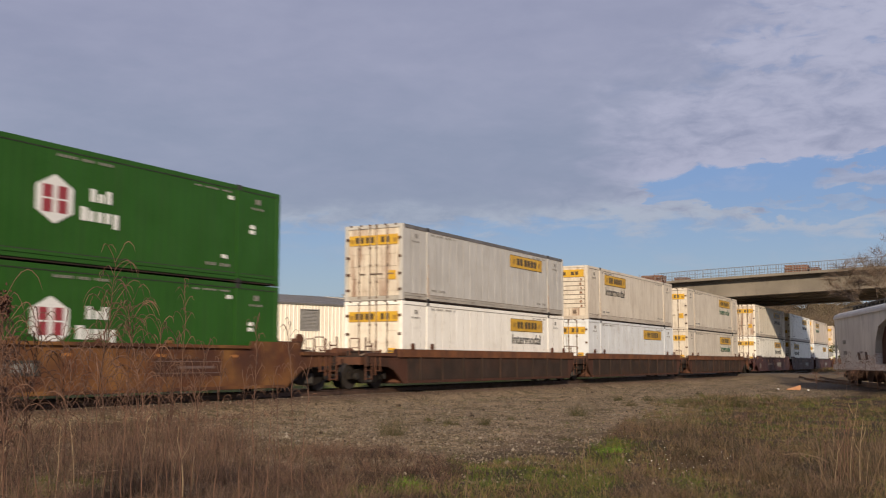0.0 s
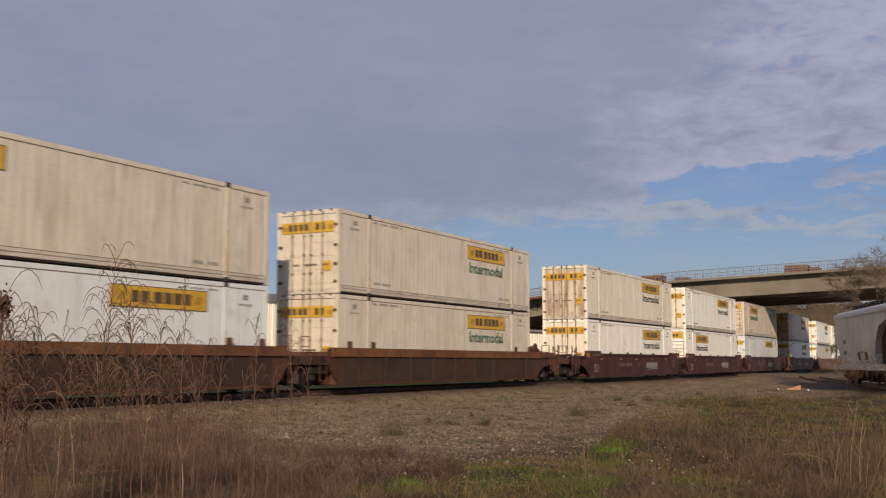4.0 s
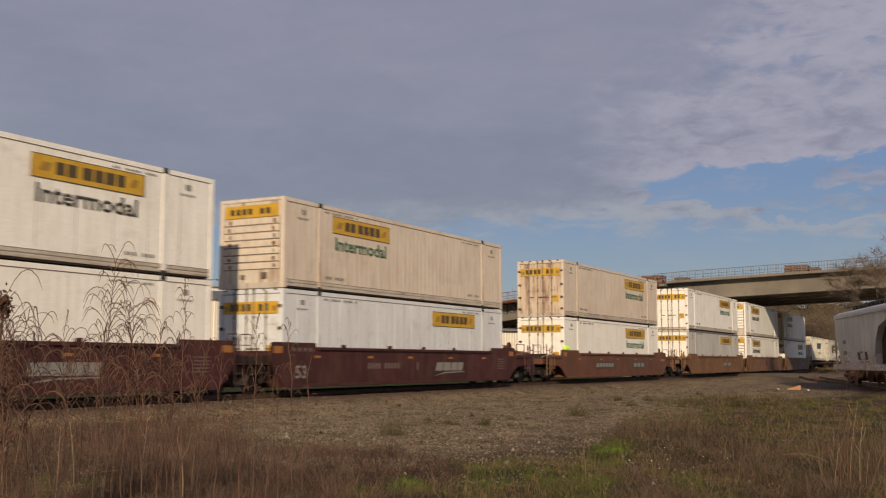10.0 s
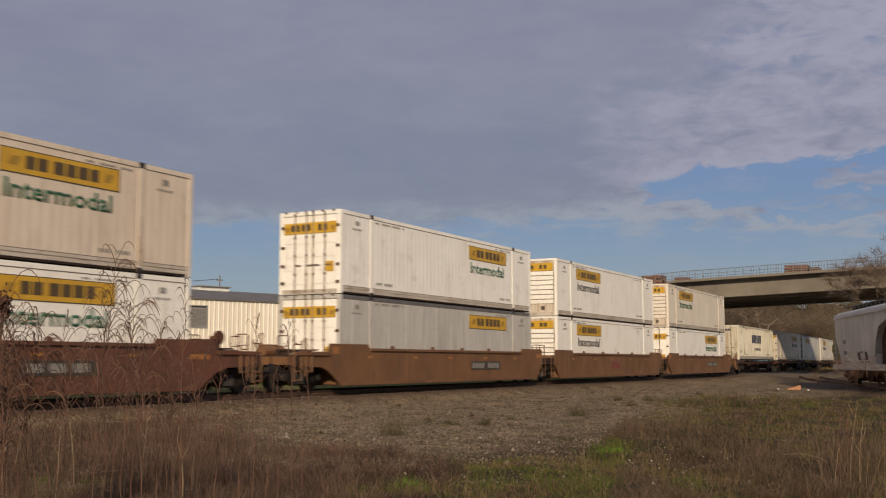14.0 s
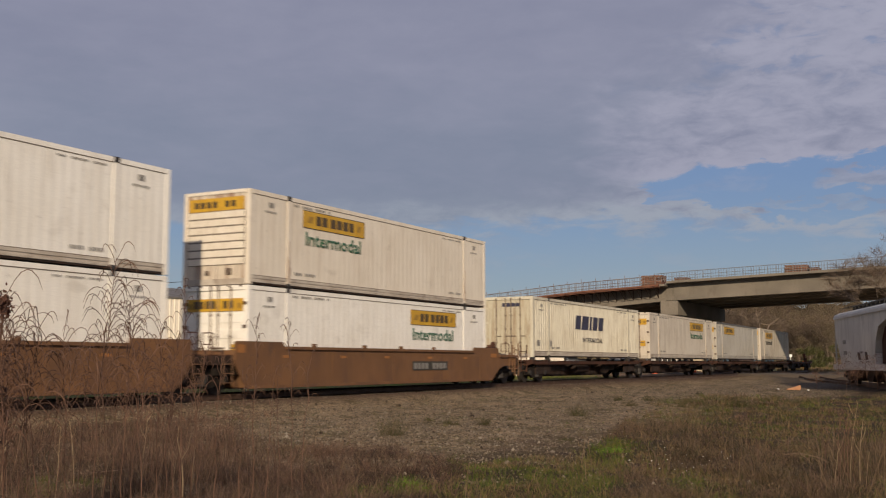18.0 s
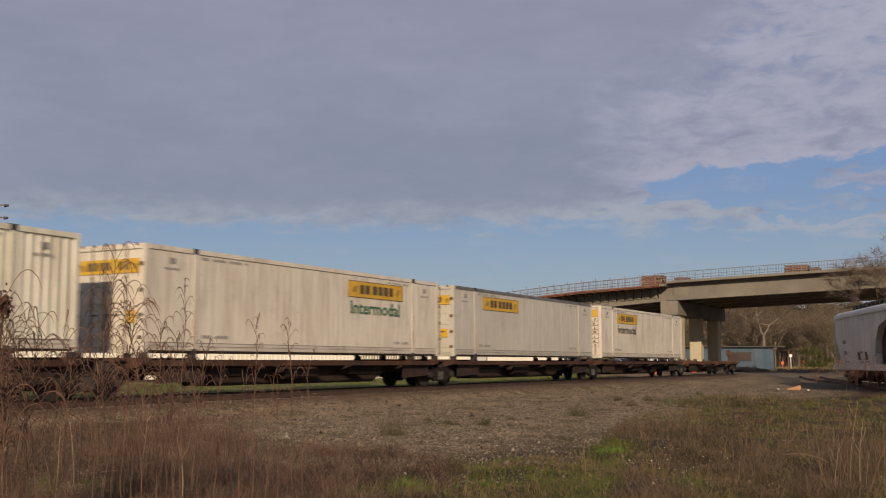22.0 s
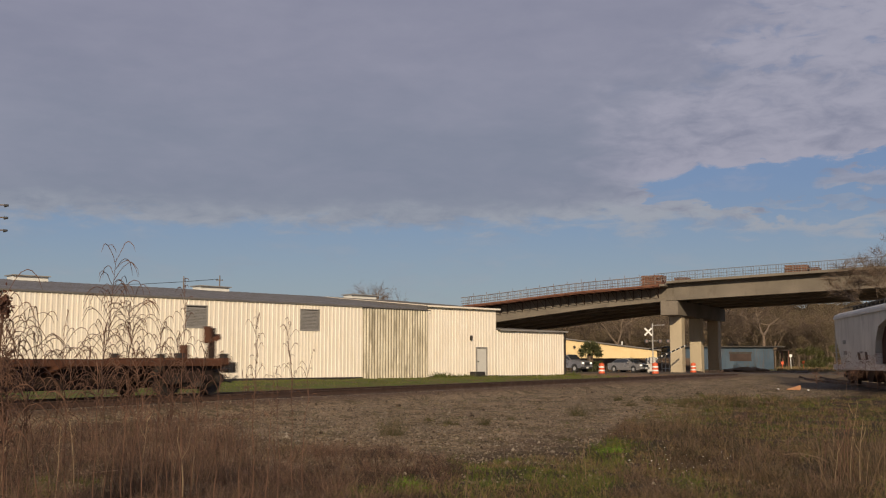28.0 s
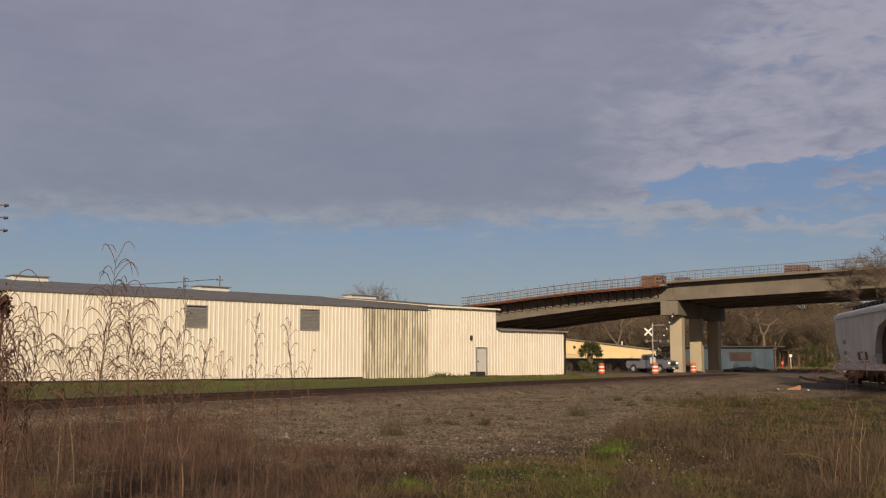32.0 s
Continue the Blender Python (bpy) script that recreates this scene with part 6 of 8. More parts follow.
def build_blue():
    c = at_depth(165, 36.7)
    sh = thing("blue_shed", "faded blue flat-roofed shed with a rusted boarded opening", "building", m=pose(c.x, c.y, -0.3, 0, 0, -60.0) @ Matrix.Diagonal((1.22, 1.22, 1.22, 1)))
    panel = mesh_of("wall_panel", boxes((0.0, 1.222, 0.0, 0.12, -0.5, 2.95)), M["blue_wall"])
    for i in range(10):
        piece("wall_panel", panel, sh, pose(i * 1.23, random.uniform(-0.015, 0.015), 0))
    part("wall", boxes((0, 12.3, 0.13, 0.25, -0.5, 2.9), (0, 0.2, 0.25, 6, -0.5, 2.9), (0.2, 12.3, 5.8, 6, -0.5, 2.9)), M["blue_wall"], sh)
    part("end_wall", boxes((12.1, 12.32, 0.26, 5.8, -0.5, 2.9)), M["rust_panel"], sh, "rust-brown end wall")
    part("roof", boxes((-0.5, 13.6, -0.5, 6.5, 2.96, 3.12)), M["steel_dark"], sh)
    w = part("boarded_opening", boxes((6.6, 9.4, -0.05, 0.0, 1.2, 2.3)), M["rust_panel"], sh, "rusted boards over a wide opening")
    part("opening_head", boxes((6.5, 9.5, -0.09, -0.05, 2.15, 2.38)), M["steel_dark"], w)
    part("lean_to", boxes((12.4, 14.6, 0.5, 3.0, 2.55, 2.66)), M["rust_panel"], sh)
    for x, y in ((14.4, 0.6), (14.4, 2.9)):
        part("post", boxes((x, x + 0.12, y, y + 0.12, -0.5, 2.55)), M["timber"], sh)


build_blue()


# ---- level crossing ----
def ground_at(p):
    return Vector((p.x, p.y, ground_z(p.x, p.y)))


GATE_ARM = []


def build_crossing():
    p = ground_at(at_depth(96, 19.05))
    sg = thing("crossing_signal", "level-crossing signal with crossbuck, lamps and a striped gate arm", "crossing signal", m=pose(p.x, p.y, p.z, 0, 0, -61.7))
    top = 4.62
    part("mast", tube(bmesh.new(), (0, 0, 0), (0, 0, top), 0.06, n=10), M["alu"], sg)
    part("base", bevelled(boxes((-0.3, 0.3, -0.3, 0.3, -0.1, 0.28)), 0.03), M["concrete"], sg)
    for a in (45, -45):
        bm = bevelled(boxes((-0.46, 0.46, -0.02, 0.02, -0.075, 0.075)), 0.006)
        o = part("crossbuck_blade", bm, M["reflect"], sg, "white crossbuck blade")
        o.matrix_basis = pose(-0.42, -0.14 - 0.03 * (a > 0), 3.85, 0, a, 0)
    part("cross_arm", tube(bmesh.new(), (-0.62, -0.1, 3.02), (0.62, -0.1, 3.02), 0.03, n=8), M["alu"], sg)
    part("side_arm", tube(bmesh.new(), (0, 0, top - 0.18), (1.1, 0, top - 0.15), 0.03, n=8), M["alu"], sg)
    for x in (-0.6, 0.62, 1.35):
        ln = part("lamp_hood", tube(bmesh.new(), (x, -0.08, 3.0), (x, -0.30, 3.0), 0.19, n=14), M["black"], sg, "black lamp hood")
        part("lamp_lens", tube(bmesh.new(), (x, -0.305, 3.0), (x, -0.315, 3.0), 0.12, n=14), M["lamp_dark"], ln)
    part("gate_box", bevelled(boxes((-0.28, 0.28, 0.1, 0.6, 0.95, 1.55)), 0.04), M["alu"], sg, "grey gate motor box")
    # the arm is a part whose poses are in the signal's space
    arm = part("gate_arm", bevelled(boxes((-0.3, 5.5, -0.03, 0.03, -0.06, 0.06)), 0.008), M["black"], sg, "dark and white striped gate arm")
    for i in range(7):
        part("stripe", boxes((0.5 + 0.75 * i, 0.66 + 0.75 * i, -0.034, 0.034, -0.064, 0.064)), M["reflect"], arm)
    GATE_ARM.append(arm)
    cab = solo("relay_cabinet", bevelled(boxes((-0.5, 0.5, -0.35, 0.35, 0.0, 1.5)), 0.04), M["alu"], "grey metal relay cabinet on a dirt patch", "cabinet")
    cab.matrix_basis = Matrix.Translation(ground_at(at_depth(101, 19.9))) @ pose(0, 0, 0, 0, 0, -60)
    # barrels
    def barrel():
        br = thing("traffic_barrel", "orange traffic barrel with white reflective bands", "barrel", "traffic barrels")
        part("foot", tube(bmesh.new(), (0, 0, 0), (0, 0, 0.08), 0.38, n=16), M["rubber"], br)
        part("drum", tube(bmesh.new(), (0, 0, 0.08), (0, 0, 1.0), 0.30, 0.24, n=18), M["orange"], br)
        for z in (0.28, 0.60):
            k = 0.30 - 0.06 * (z - 0.08) / 0.92
            part("band", tube(bmesh.new(), (0, 0, z), (0, 0, z + 0.14), k + 0.006, k - 0.004, n=18), M["reflect"], br)
        part("grip", boxes((-0.08, 0.08, -0.03, 0.03, 1.0, 1.07)), M["orange"], br)
        return br
    b0 = barrel()
    spots = [at_depth(98, (1063 - 784) / 1863 * 98), at_depth(93.5, (1157 - 784) / 1863 * 93.5), at_depth(105, (1224 - 784) / 1863 * 105)]
    b0.matrix_basis = Matrix.Translation(ground_at(spots[0]))
    for s in spots[1:]:
        copy_thing(b0, Matrix.Translation(ground_at(s)))
    # small signs and markers by the far road
    for d, px, hgt, kind in ((150, 1396, 1.9, "white"), (156, 1418, 1.0, "orange"), (150, 1381, 0.9, "orange")):
        q = ground_at(at_depth(d, (px - 784) / 1863 * d))
        s = thing("road_marker" if kind == "orange" else "road_sign", "small %s roadside marker on a thin post" % kind, "sign", m=Matrix.Translation(q) @ pose(0, 0, 0, 0, 0, -62))
        part("post", tube(bmesh.new(), (0, 0, 0), (0, 0, hgt), 0.05, n=6), M["reflect" if kind == "white" else "orange"], s)
        part("plate", boxes((-0.2, 0.2, -0.05, -0.03, hgt - 0.1, hgt + 0.3)), M["reflect" if kind == "white" else "orange"], s)


build_crossing()


def build_lattice_gate():
    """A white lattice gate between the crossing and the pier."""
    q = ground_at(at_depth(121, (1169 - 784) / 1863 * 121))
    g = thing("lattice_gate", "white lattice gate with a dark lean-to roof", "gate", m=Matrix.Translation(q) @ pose(0, 0, 0, 0, 0, -61.7))
    for i in range(4):
        part("upright", boxes((0.42 * i - 0.04, 0.42 * i + 0.04, -0.03, 0.03, 0.0, 2.3)), M["reflect"], g)
    for z in (0.35, 0.95, 1.55, 2.15):
        part("crossbar", boxes((-0.04, 1.3, -0.05, -0.03, z, z + 0.08)), M["reflect"], g)
    part("lean_to_roof", prism(bmesh.new(), [(-1.3, 2.5), (1.7, 2.95), (1.7, 3.05), (-1.3, 2.6)], -0.4, 1.2, "y"), M["steel_dark"], g)


build_lattice_gate()


def make_vehicle(kind, label, paint):
    """A sedan or a pickup; x forward, origin on the road at its middle."""
    v = thing(kind, label, "car" if kind == "sedan" else "truck")
    P = M[paint]
    if kind == "sedan":
        ln, wd, wb, wr = 4.75, 1.80, 2.75, 0.325
        prof = [(-2.36, 0.45), (-2.34, 0.95), (-1.75, 1.02), (-1.05, 1.42), (-0.2, 1.47), (0.45, 1.42), (1.15, 1.0), (2.0, 0.88), (2.33, 0.68), (2.36, 0.36), (2.2, 0.24), (-2.2, 0.26)]
        glassp = [(-1.62, 1.03), (-1.02, 1.36), (-0.2, 1.41), (0.42, 1.36), (1.0, 1.02)]
        hood_z, head = 0.68, (2.2, 0.72)
    else:
        ln, wd, wb, wr = 5.8, 1.95, 3.6, 0.39
        prof = [(-2.88, 0.62), (-2.88, 1.22), (-0.95, 1.24), (-0.85, 1.30), (-0.72, 1.86), (0.55, 1.90), (1.20, 1.32), (2.55, 1.22), (2.86, 1.05), (2.9, 0.55), (2.7, 0.42), (-2.7, 0.45)]
        glassp = [(-0.62, 1.30), (-0.55, 1.78), (0.5, 1.80), (1.05, 1.32)]
        hood_z, head = 1.0, (2.78, 0.98)
    hw = wd / 2
    bm = bmesh.new()
    n = len(prof)
    rings = []
    for y, k in ((-hw, 0.0), (-hw + 0.08, 1.0), (hw - 0.08, 1.0), (hw, 0.0)):
        ring = []
        for x, z in prof:
            tum = 0.17 * max(0.0, (z - 0.95)) / 0.5
            yy = y * (1 - min(0.2, tum) if abs(y) > 0 else 1)
            ring.append(bm.verts.new((x * (0.985 + 0.015 * k), yy, 0.25 + (z - 0.25) * (0.985 + 0.015 * k))))
        rings.append(ring)
    for a, b in zip(rings, rings[1:]):
        for i in range(n):
            j = (i + 1) % n
            bm.faces.new((a[i], a[j], b[j], b[i]))
    bm.faces.new(rings[0][::-1])
    bm.faces.new(rings[-1])
    part("body", bm, P, v)
    for s in (-1, 1):
        g = bmesh.new()
        lo = []
        for x, z in glassp:
            tum = min(0.2, 0.17 * max(0.0, z - 0.95) / 0.5)
            lo.append((x, s * (hw * (1 - tum) + 0.006), z))
        vs = [g.verts.new(q) for q in lo] + [g.verts.new((q[0], q[1] - s * 0.02, q[2])) for q in lo]
        m = len(lo)
        for i in range(m):
            j = (i + 1) % m
            g.faces.new((vs[i], vs[j], vs[m + j], vs[m + i]))
        g.faces.new(vs[:m])
        g.faces.new(vs[m:][::-1])
        part("side_window", g, M["glass"], v)
        part("headlight", bevelled(boxes((head[0] - 0.12, head[0] + (0.12 if kind == "pickup_truck" else 0.10), min(s * (hw - 0.48), s * (hw - 0.12)), max(s * (hw - 0.48), s * (hw - 0.12)), head[1] - 0.1, head[1] + 0.1)), 0.02), M["headlight"], v, "lit headlight")
        part("door_mirror", bevelled(boxes((0.62, 0.8, min(s * (hw - 0.02), s * (hw + 0.2)), max(s * (hw - 0.02), s * (hw + 0.2)), hood_z + 0.28, hood_z + 0.45)), 0.02), P, v)
        part("tail_light", boxes((-ln / 2 + 0.0, -ln / 2 + 0.1, min(s * (hw - 0.35), s * (hw - 0.1)), max(s * (hw - 0.35), s * (hw - 0.1)), 0.75, 0.95)), M["lens_red"], v)
        for x in (-wb / 2 - 0.02, wb / 2 + 0.02):
            part("wheel_arch", tube(bmesh.new(), (x, s * (hw - 0.3), wr + 0.03), (x, s * (hw + 0.004), wr + 0.03), wr * 1.2, n=20), M["black"], v)
            w = part("wheel", tube(bmesh.new(), (x, s * (hw - 0.22), wr), (x, s * (hw + 0.01), wr), wr, n=20), M["rubber"], v)
            part("rim", tube(bmesh.new(), (x, s * (hw + 0.005), wr), (x, s * (hw + 0.02), wr), wr * 0.55, n=14), M["chrome"], w)
    # windscreen and rear window lie just proud of the body
    i0 = {"sedan": (5, 6, 3, 2), "pickup_truck": (5, 6, 4, 3)}[kind]
    for a, b, nm in ((prof[i0[0]], prof[i0[1]], "windscreen"), (prof[i0[2]], prof[i0[3]], "rear_window")):
        g = bmesh.new()
        nx, nz = (b[1] - a[1]), -(b[0] - a[0])
        l_ = math.hypot(nx, nz)
        nx, nz = nx / l_, nz / l_
        if nz < 0:
            nx, nz = -nx, -nz
        ya, yb = hw * 0.78, hw * 0.86
        f = 0.08
        p0 = (a[0] + (b[0] - a[0]) * f, a[1] + (b[1] - a[1]) * f)
        p1 = (a[0] + (b[0] - a[0]) * (1 - f), a[1] + (b[1] - a[1]) * (1 - f))
        vs = []
        for e in (0.004, 0.02):
            for (x, z), y in ((p0, ya), (p1, yb)):
                vs += [g.verts.new((x + nx * e, -y, z + nz * e)), g.verts.new((x + nx * e, y, z + nz * e))]
        for q in ((0, 1, 3, 2), (4, 6, 7, 5), (0, 4, 5, 1), (1, 5, 7, 3), (3, 7, 6, 2), (2, 6, 4, 0)):
            g.faces.new([vs[k] for k in q])
        part(nm, g, M["glass"], v)
    part("grille", bevelled(boxes((ln / 2 - 0.06, ln / 2 + 0.02, -0.5, 0.5, head[1] - 0.28, head[1] + 0.08)), 0.02), M["black"], v)
    part("bumper", bevelled(boxes((ln / 2 - 0.14, ln / 2 + 0.06, -hw + 0.1, hw - 0.1, 0.34, 0.56)), 0.04), M["black"] if kind == "pickup_truck" else P, v)
    part("plate", boxes((ln / 2 + 0.06, ln / 2 + 0.075, -0.2, 0.2, 0.4, 0.52)), M["reflect"], v)
    if kind == "pickup_truck":
        part("cargo_bed", boxes((-2.8, -1.0, -hw + 0.12, hw - 0.12, 1.235, 1.25)), M["black"], v, "dark open cargo bed")
    k = 0.9
    for o in v.children_recursive:
        o.data.transform(Matrix.Diagonal((k * 0.92, k, k, 1)))
    return v


ROAD_LANE = ROAD_P - ROAD_SIDE * 1.6
VEHICLES = []


def build_vehicles():
    VEHICLES.append((make_vehicle("sedan", "silver-grey four-door saloon car driving over the crossing", "silver"), SEDAN_ROWS))
    VEHICLES.append((make_vehicle("pickup_truck", "grey pickup truck with lit headlights following over the crossing", "truck_grey"), PICKUP_ROWS))
    VEHICLES.append((make_vehicle("sedan", "black saloon car queuing on the road behind the annex", "black"), BLACK_ROWS))


# seconds and metres along the lane
SEDAN_ROWS = [(0, -4.1), (12, -4.1), (24, -4.1), (26.5, -4.1), (27.5, -3.95), (28, -3.16), (28.5, -2.09), (29.1, -0.06), (29.7, 2.97), (30.3, 6.62), (31.2, 13.14), (31.6, 16.51), (32, 20.1)]
PICKUP_ROWS = [(0, -10.99), (12, -10.99), (26.5, -10.99), (27.5, -10.86), (28.4, -10.54), (29.1, -9.97), (29.7, -8.79), (30.3, -7.2), (31.2, -3.98), (31.6, -2.29), (32, -0.45)]
BLACK_ROWS = [(0, -18.6), (15, -18.6), (29.5, -18.6), (30.5, -17.8), (31.2, -16.2), (32, -13.8)]
GATE_ROWS = [(0, 0), (12, 0), (26.0, 0), (26.7, 3), (27.5, 11), (29.1, 24), (29.7, 31), (30.3, 37.5), (31.2, 45), (32, 53)]
build_vehicles()


# ---- a pole with insulators at the edge of the view ----
def build_pole():
    q = at_depth(75, -32.1)
    pl = thing("utility_pole", "dark wooden utility pole with a row of insulators", "utility pole", m=pose(q.x, q.y, ground_z(q.x, q.y), 0, 0, -61.7))
    part("pole", tube(bmesh.new(), (0, 0, -0.3), (0, 0, 13.2), 0.17, 0.12, n=12), M["bark"], pl)
    for z in (12.42, 11.52, 10.60):
        arm = part("cross_arm", boxes((-0.1, 0.62, -0.05, 0.05, z - 0.06, z + 0.02)), M["bark"], pl)
        part("insulator", tube(bmesh.new(), (0.55, 0, z - 0.07), (0.82, 0, z - 0.05), 0.12, 0.08, n=10), M["black"], arm, "dark ribbed insulator")


build_pole()


def build_far_poles():
    for px, hgt, arm in ((388, 12.5, 0.45), (324, 12.4, 0.0)):
        q = at_depth(140, (px - 784) / 1863 * 140)
        pl = thing("utility_pole", "thin distant utility pole behind the warehouse", "utility pole", m=pose(q.x, q.y, 0, 0, 0, -61.7))
        part("pole", tube(bmesh.new(), (0, 0, -0.3), (0, 0, hgt), 0.10, 0.07, n=8), M["bark"], pl)
        if arm:
            part("cross_arm", boxes((-arm, arm, -0.04, 0.04, hgt - 0.70, hgt - 0.62)), M["bark"], pl)
            for x in (-0.5, 0.5):
                wire = bmesh.new()
                pipe(wire, [Vector((x * 0.7 - 5.0 * k, 0, hgt - 0.5 + 0.05 * k * (k - 6) - 0.12 * k)) for k in range(4)], [0.018] * 4, 4)
                part("wire", wire, M["black"], pl)
                part("insulator", tube(bmesh.new(), (x * 0.7, 0, hgt - 0.6), (x * 0.7, 0, hgt - 0.48), 0.05, 0.04, n=6), M["black"], pl)


build_far_poles()


# ---- trees ----
def blade_material(name, cols, rough=0.85, drift=0.0):
    """A colour for each blade; drift also tints whole patches together."""
    m = bpy.data.materials.new(name)
    m.use_nodes = True
    nt = m.node_tree
    b = nt.nodes["Principled BSDF"]
    g, r = nt.nodes.new("ShaderNodeNewGeometry"), nt.nodes.new("ShaderNodeValToRGB")
    for i, c in enumerate(cols):
        e = r.color_ramp.elements[i] if i < 2 else r.color_ramp.elements.new(1.0)
        e.position, e.color = i / (len(cols) - 1), (*c, 1)
    if drift:
        tc = nt.nodes.new("ShaderNodeTexCoord")
        total = g.outputs["Random Per Island"]
        for scale, gain in ((1.7, 1.5 * drift), (0.45, 1.0 * drift)):
            n, m2 = nt.nodes.new("ShaderNodeTexNoise"), nt.nodes.new("ShaderNodeMath")
            n.inputs["Scale"].default_value, n.inputs["Detail"].default_value = scale, 3
            nt.links.new(tc.outputs["Object"], n.inputs["Vector"])
            m2.operation = "MULTIPLY_ADD"
            nt.links.new(n.outputs[0], m2.inputs[0])
            m2.inputs[1].default_value = gain
            off = nt.nodes.new("ShaderNodeMath")
            off.operation = "SUBTRACT"
            nt.links.new(total, off.inputs[0])
            off.inputs[1].default_value = gain * 0.5
            nt.links.new(off.outputs[0], m2.inputs[2])
            total = m2.outputs[0]
        nt.links.new(total, r.inputs[0])
    else:
        nt.links.new(g.outputs["Random Per Island"], r.inputs[0])
    nt.links.new(r.outputs[0], b.inputs["Base Color"])
    b.inputs["Roughness"].default_value = rough
    b.inputs["Specular IOR Level"].default_value = 0.25
    return m


def bare_tree_mesh(seed, height, spread=0.55, depth=5, twigs=900, slim=1.0):
    """Trunk and limbs as tapering tubes (one bmesh), and fine twigs as slivers (lists)."""
    rnd = random.Random(seed)
    bm = bmesh.new()
    tips = []

    def grow(p, d, ln, r, level):
        q = p.copy()
        steps = 3 if level < 2 else 2
        for k in range(steps):
            d2 = (d + Vector((rnd.uniform(-1, 1), rnd.uniform(-1, 1), rnd.uniform(-0.4, 0.7))) * 0.16).normalized()
            q2 = q + d2 * (ln / steps)
            ra, rb = r * (1 - 0.3 * k / steps), r * (1 - 0.3 * (k + 1) / steps)
            tube(bm, q, q2, ra, rb, n=7 if level < 1 else (5 if level < 3 else 3), caps=False)
            q, d = q2, d2
            if level >= 1 and level < depth and k < steps - 1 and rnd.random() < 0.6:
                side = (d + Vector((rnd.uniform(-1, 1), rnd.uniform(-1, 1), rnd.uniform(-0.2, 0.5))) * 1.1).normalized()
                grow(q, side, ln * 0.55, rb * 0.5, level + 1)
        if level < depth:
            n = rnd.choice((2, 3, 3)) if level < 3 else 2
            for _ in range(n):
                side = (d + Vector((rnd.uniform(-1, 1), rnd.uniform(-1, 1), rnd.uniform(-0.35, 0.5))) * spread * 1.5).normalized()
                grow(q, side, ln * rnd.uniform(0.6, 0.82), r * 0.58, level + 1)
        else:
            tips.append((q, d, ln))
    grow(Vector((0, 0, -0.3)), Vector((rnd.uniform(-0.06, 0.06), rnd.uniform(-0.06, 0.06), 1)), height * 0.30, height * 0.018 * slim, 0)
    verts, faces = [], []
    for _ in range(twigs):
        q, d, ln = rnd.choice(tips)
        a = q - d * rnd.uniform(0, ln)
        e = (d + Vector((rnd.uniform(-1, 1), rnd.uniform(-1, 1), rnd.uniform(-0.7, 0.8)))).normalized()
        l2 = height * rnd.uniform(0.03, 0.085)
        w = e.cross(Vector((rnd.uniform(-1, 1), rnd.uniform(-1, 1), 0.2))).normalized() * height * 0.0008 * (0.5 + 0.5 * slim)
        i = len(verts)
        b = a + e * l2
        verts += [tuple(a - w), tuple(a + w), tuple(b)]
        faces.append((i, i + 1, i + 2))
        for _ in range(2):
            m = a + e * l2 * rnd.uniform(0.3, 0.8)
            e2 = (e + Vector((rnd.uniform(-1, 1), rnd.uniform(-1, 1), rnd.uniform(-0.6, 0.8))) * 0.9).normalized()
            i = len(verts)
            verts += [tuple(m - w * 0.8), tuple(m + w * 0.8), tuple(m + e2 * l2 * 0.6)]
            faces.append((i, i + 1, i + 2))
    return bm, verts, faces


def leaf_clumps(rnd, n, height, radius, size, squash=0.8, base=0.25):
    """Small leaf faces scattered in an uneven crown."""
    verts, faces = [], []
    blobs = [(Vector((rnd.gauss(0, radius * 0.45), rnd.gauss(0, radius * 0.45), height * rnd.uniform(base, 0.95))), radius * rnd.uniform(0.25, 0.5)) for _ in range(14)]
    for _ in range(n):
        c, r = rnd.choice(blobs)
        v = Vector((rnd.gauss(0, 1), rnd.gauss(0, 1), rnd.gauss(0, 1))).normalized() * r * rnd.uniform(0.5, 1.05)
        p = c + Vector((v.x, v.y, v.z * squash))
        a = Vector((rnd.uniform(-1, 1), rnd.uniform(-1, 1), rnd.uniform(-1, 1))).normalized() * size
        b = a.cross(Vector((rnd.uniform(-1, 1), rnd.uniform(-1, 1), rnd.uniform(-1, 1)))).normalized() * size * 0.6
        i = len(verts)
        verts += [tuple(p - a), tuple(p + b), tuple(p + a), tuple(p - b)]
        faces.append((i, i + 1, i + 2, i + 3))
    return verts, faces


def make_tree(seed, height, label, crown="twig", spread=0.55, twigs=900, leaves=0, depth=5, group="trees beyond the bridge", slim=1.0):
    bm, v, f = bare_tree_mesh(seed, height, spread, depth, twigs, slim=slim)
    tr = thing("tree", label, "tree", group)
    part("trunk", bm, M["bark"], tr)
    ob = new("crown", mesh_np("crown", v, f, M["twig"]))
    ob.parent = tr
    if leaves:
        lv, lf = leaf_clumps(random.Random(seed + 50), leaves, height, height * 0.34, height * 0.0062, base=0.30)
        ob = new("young_leaves", mesh_np("young_leaves", lv, lf, M[crown]))
        ob.parent = tr
    return tr


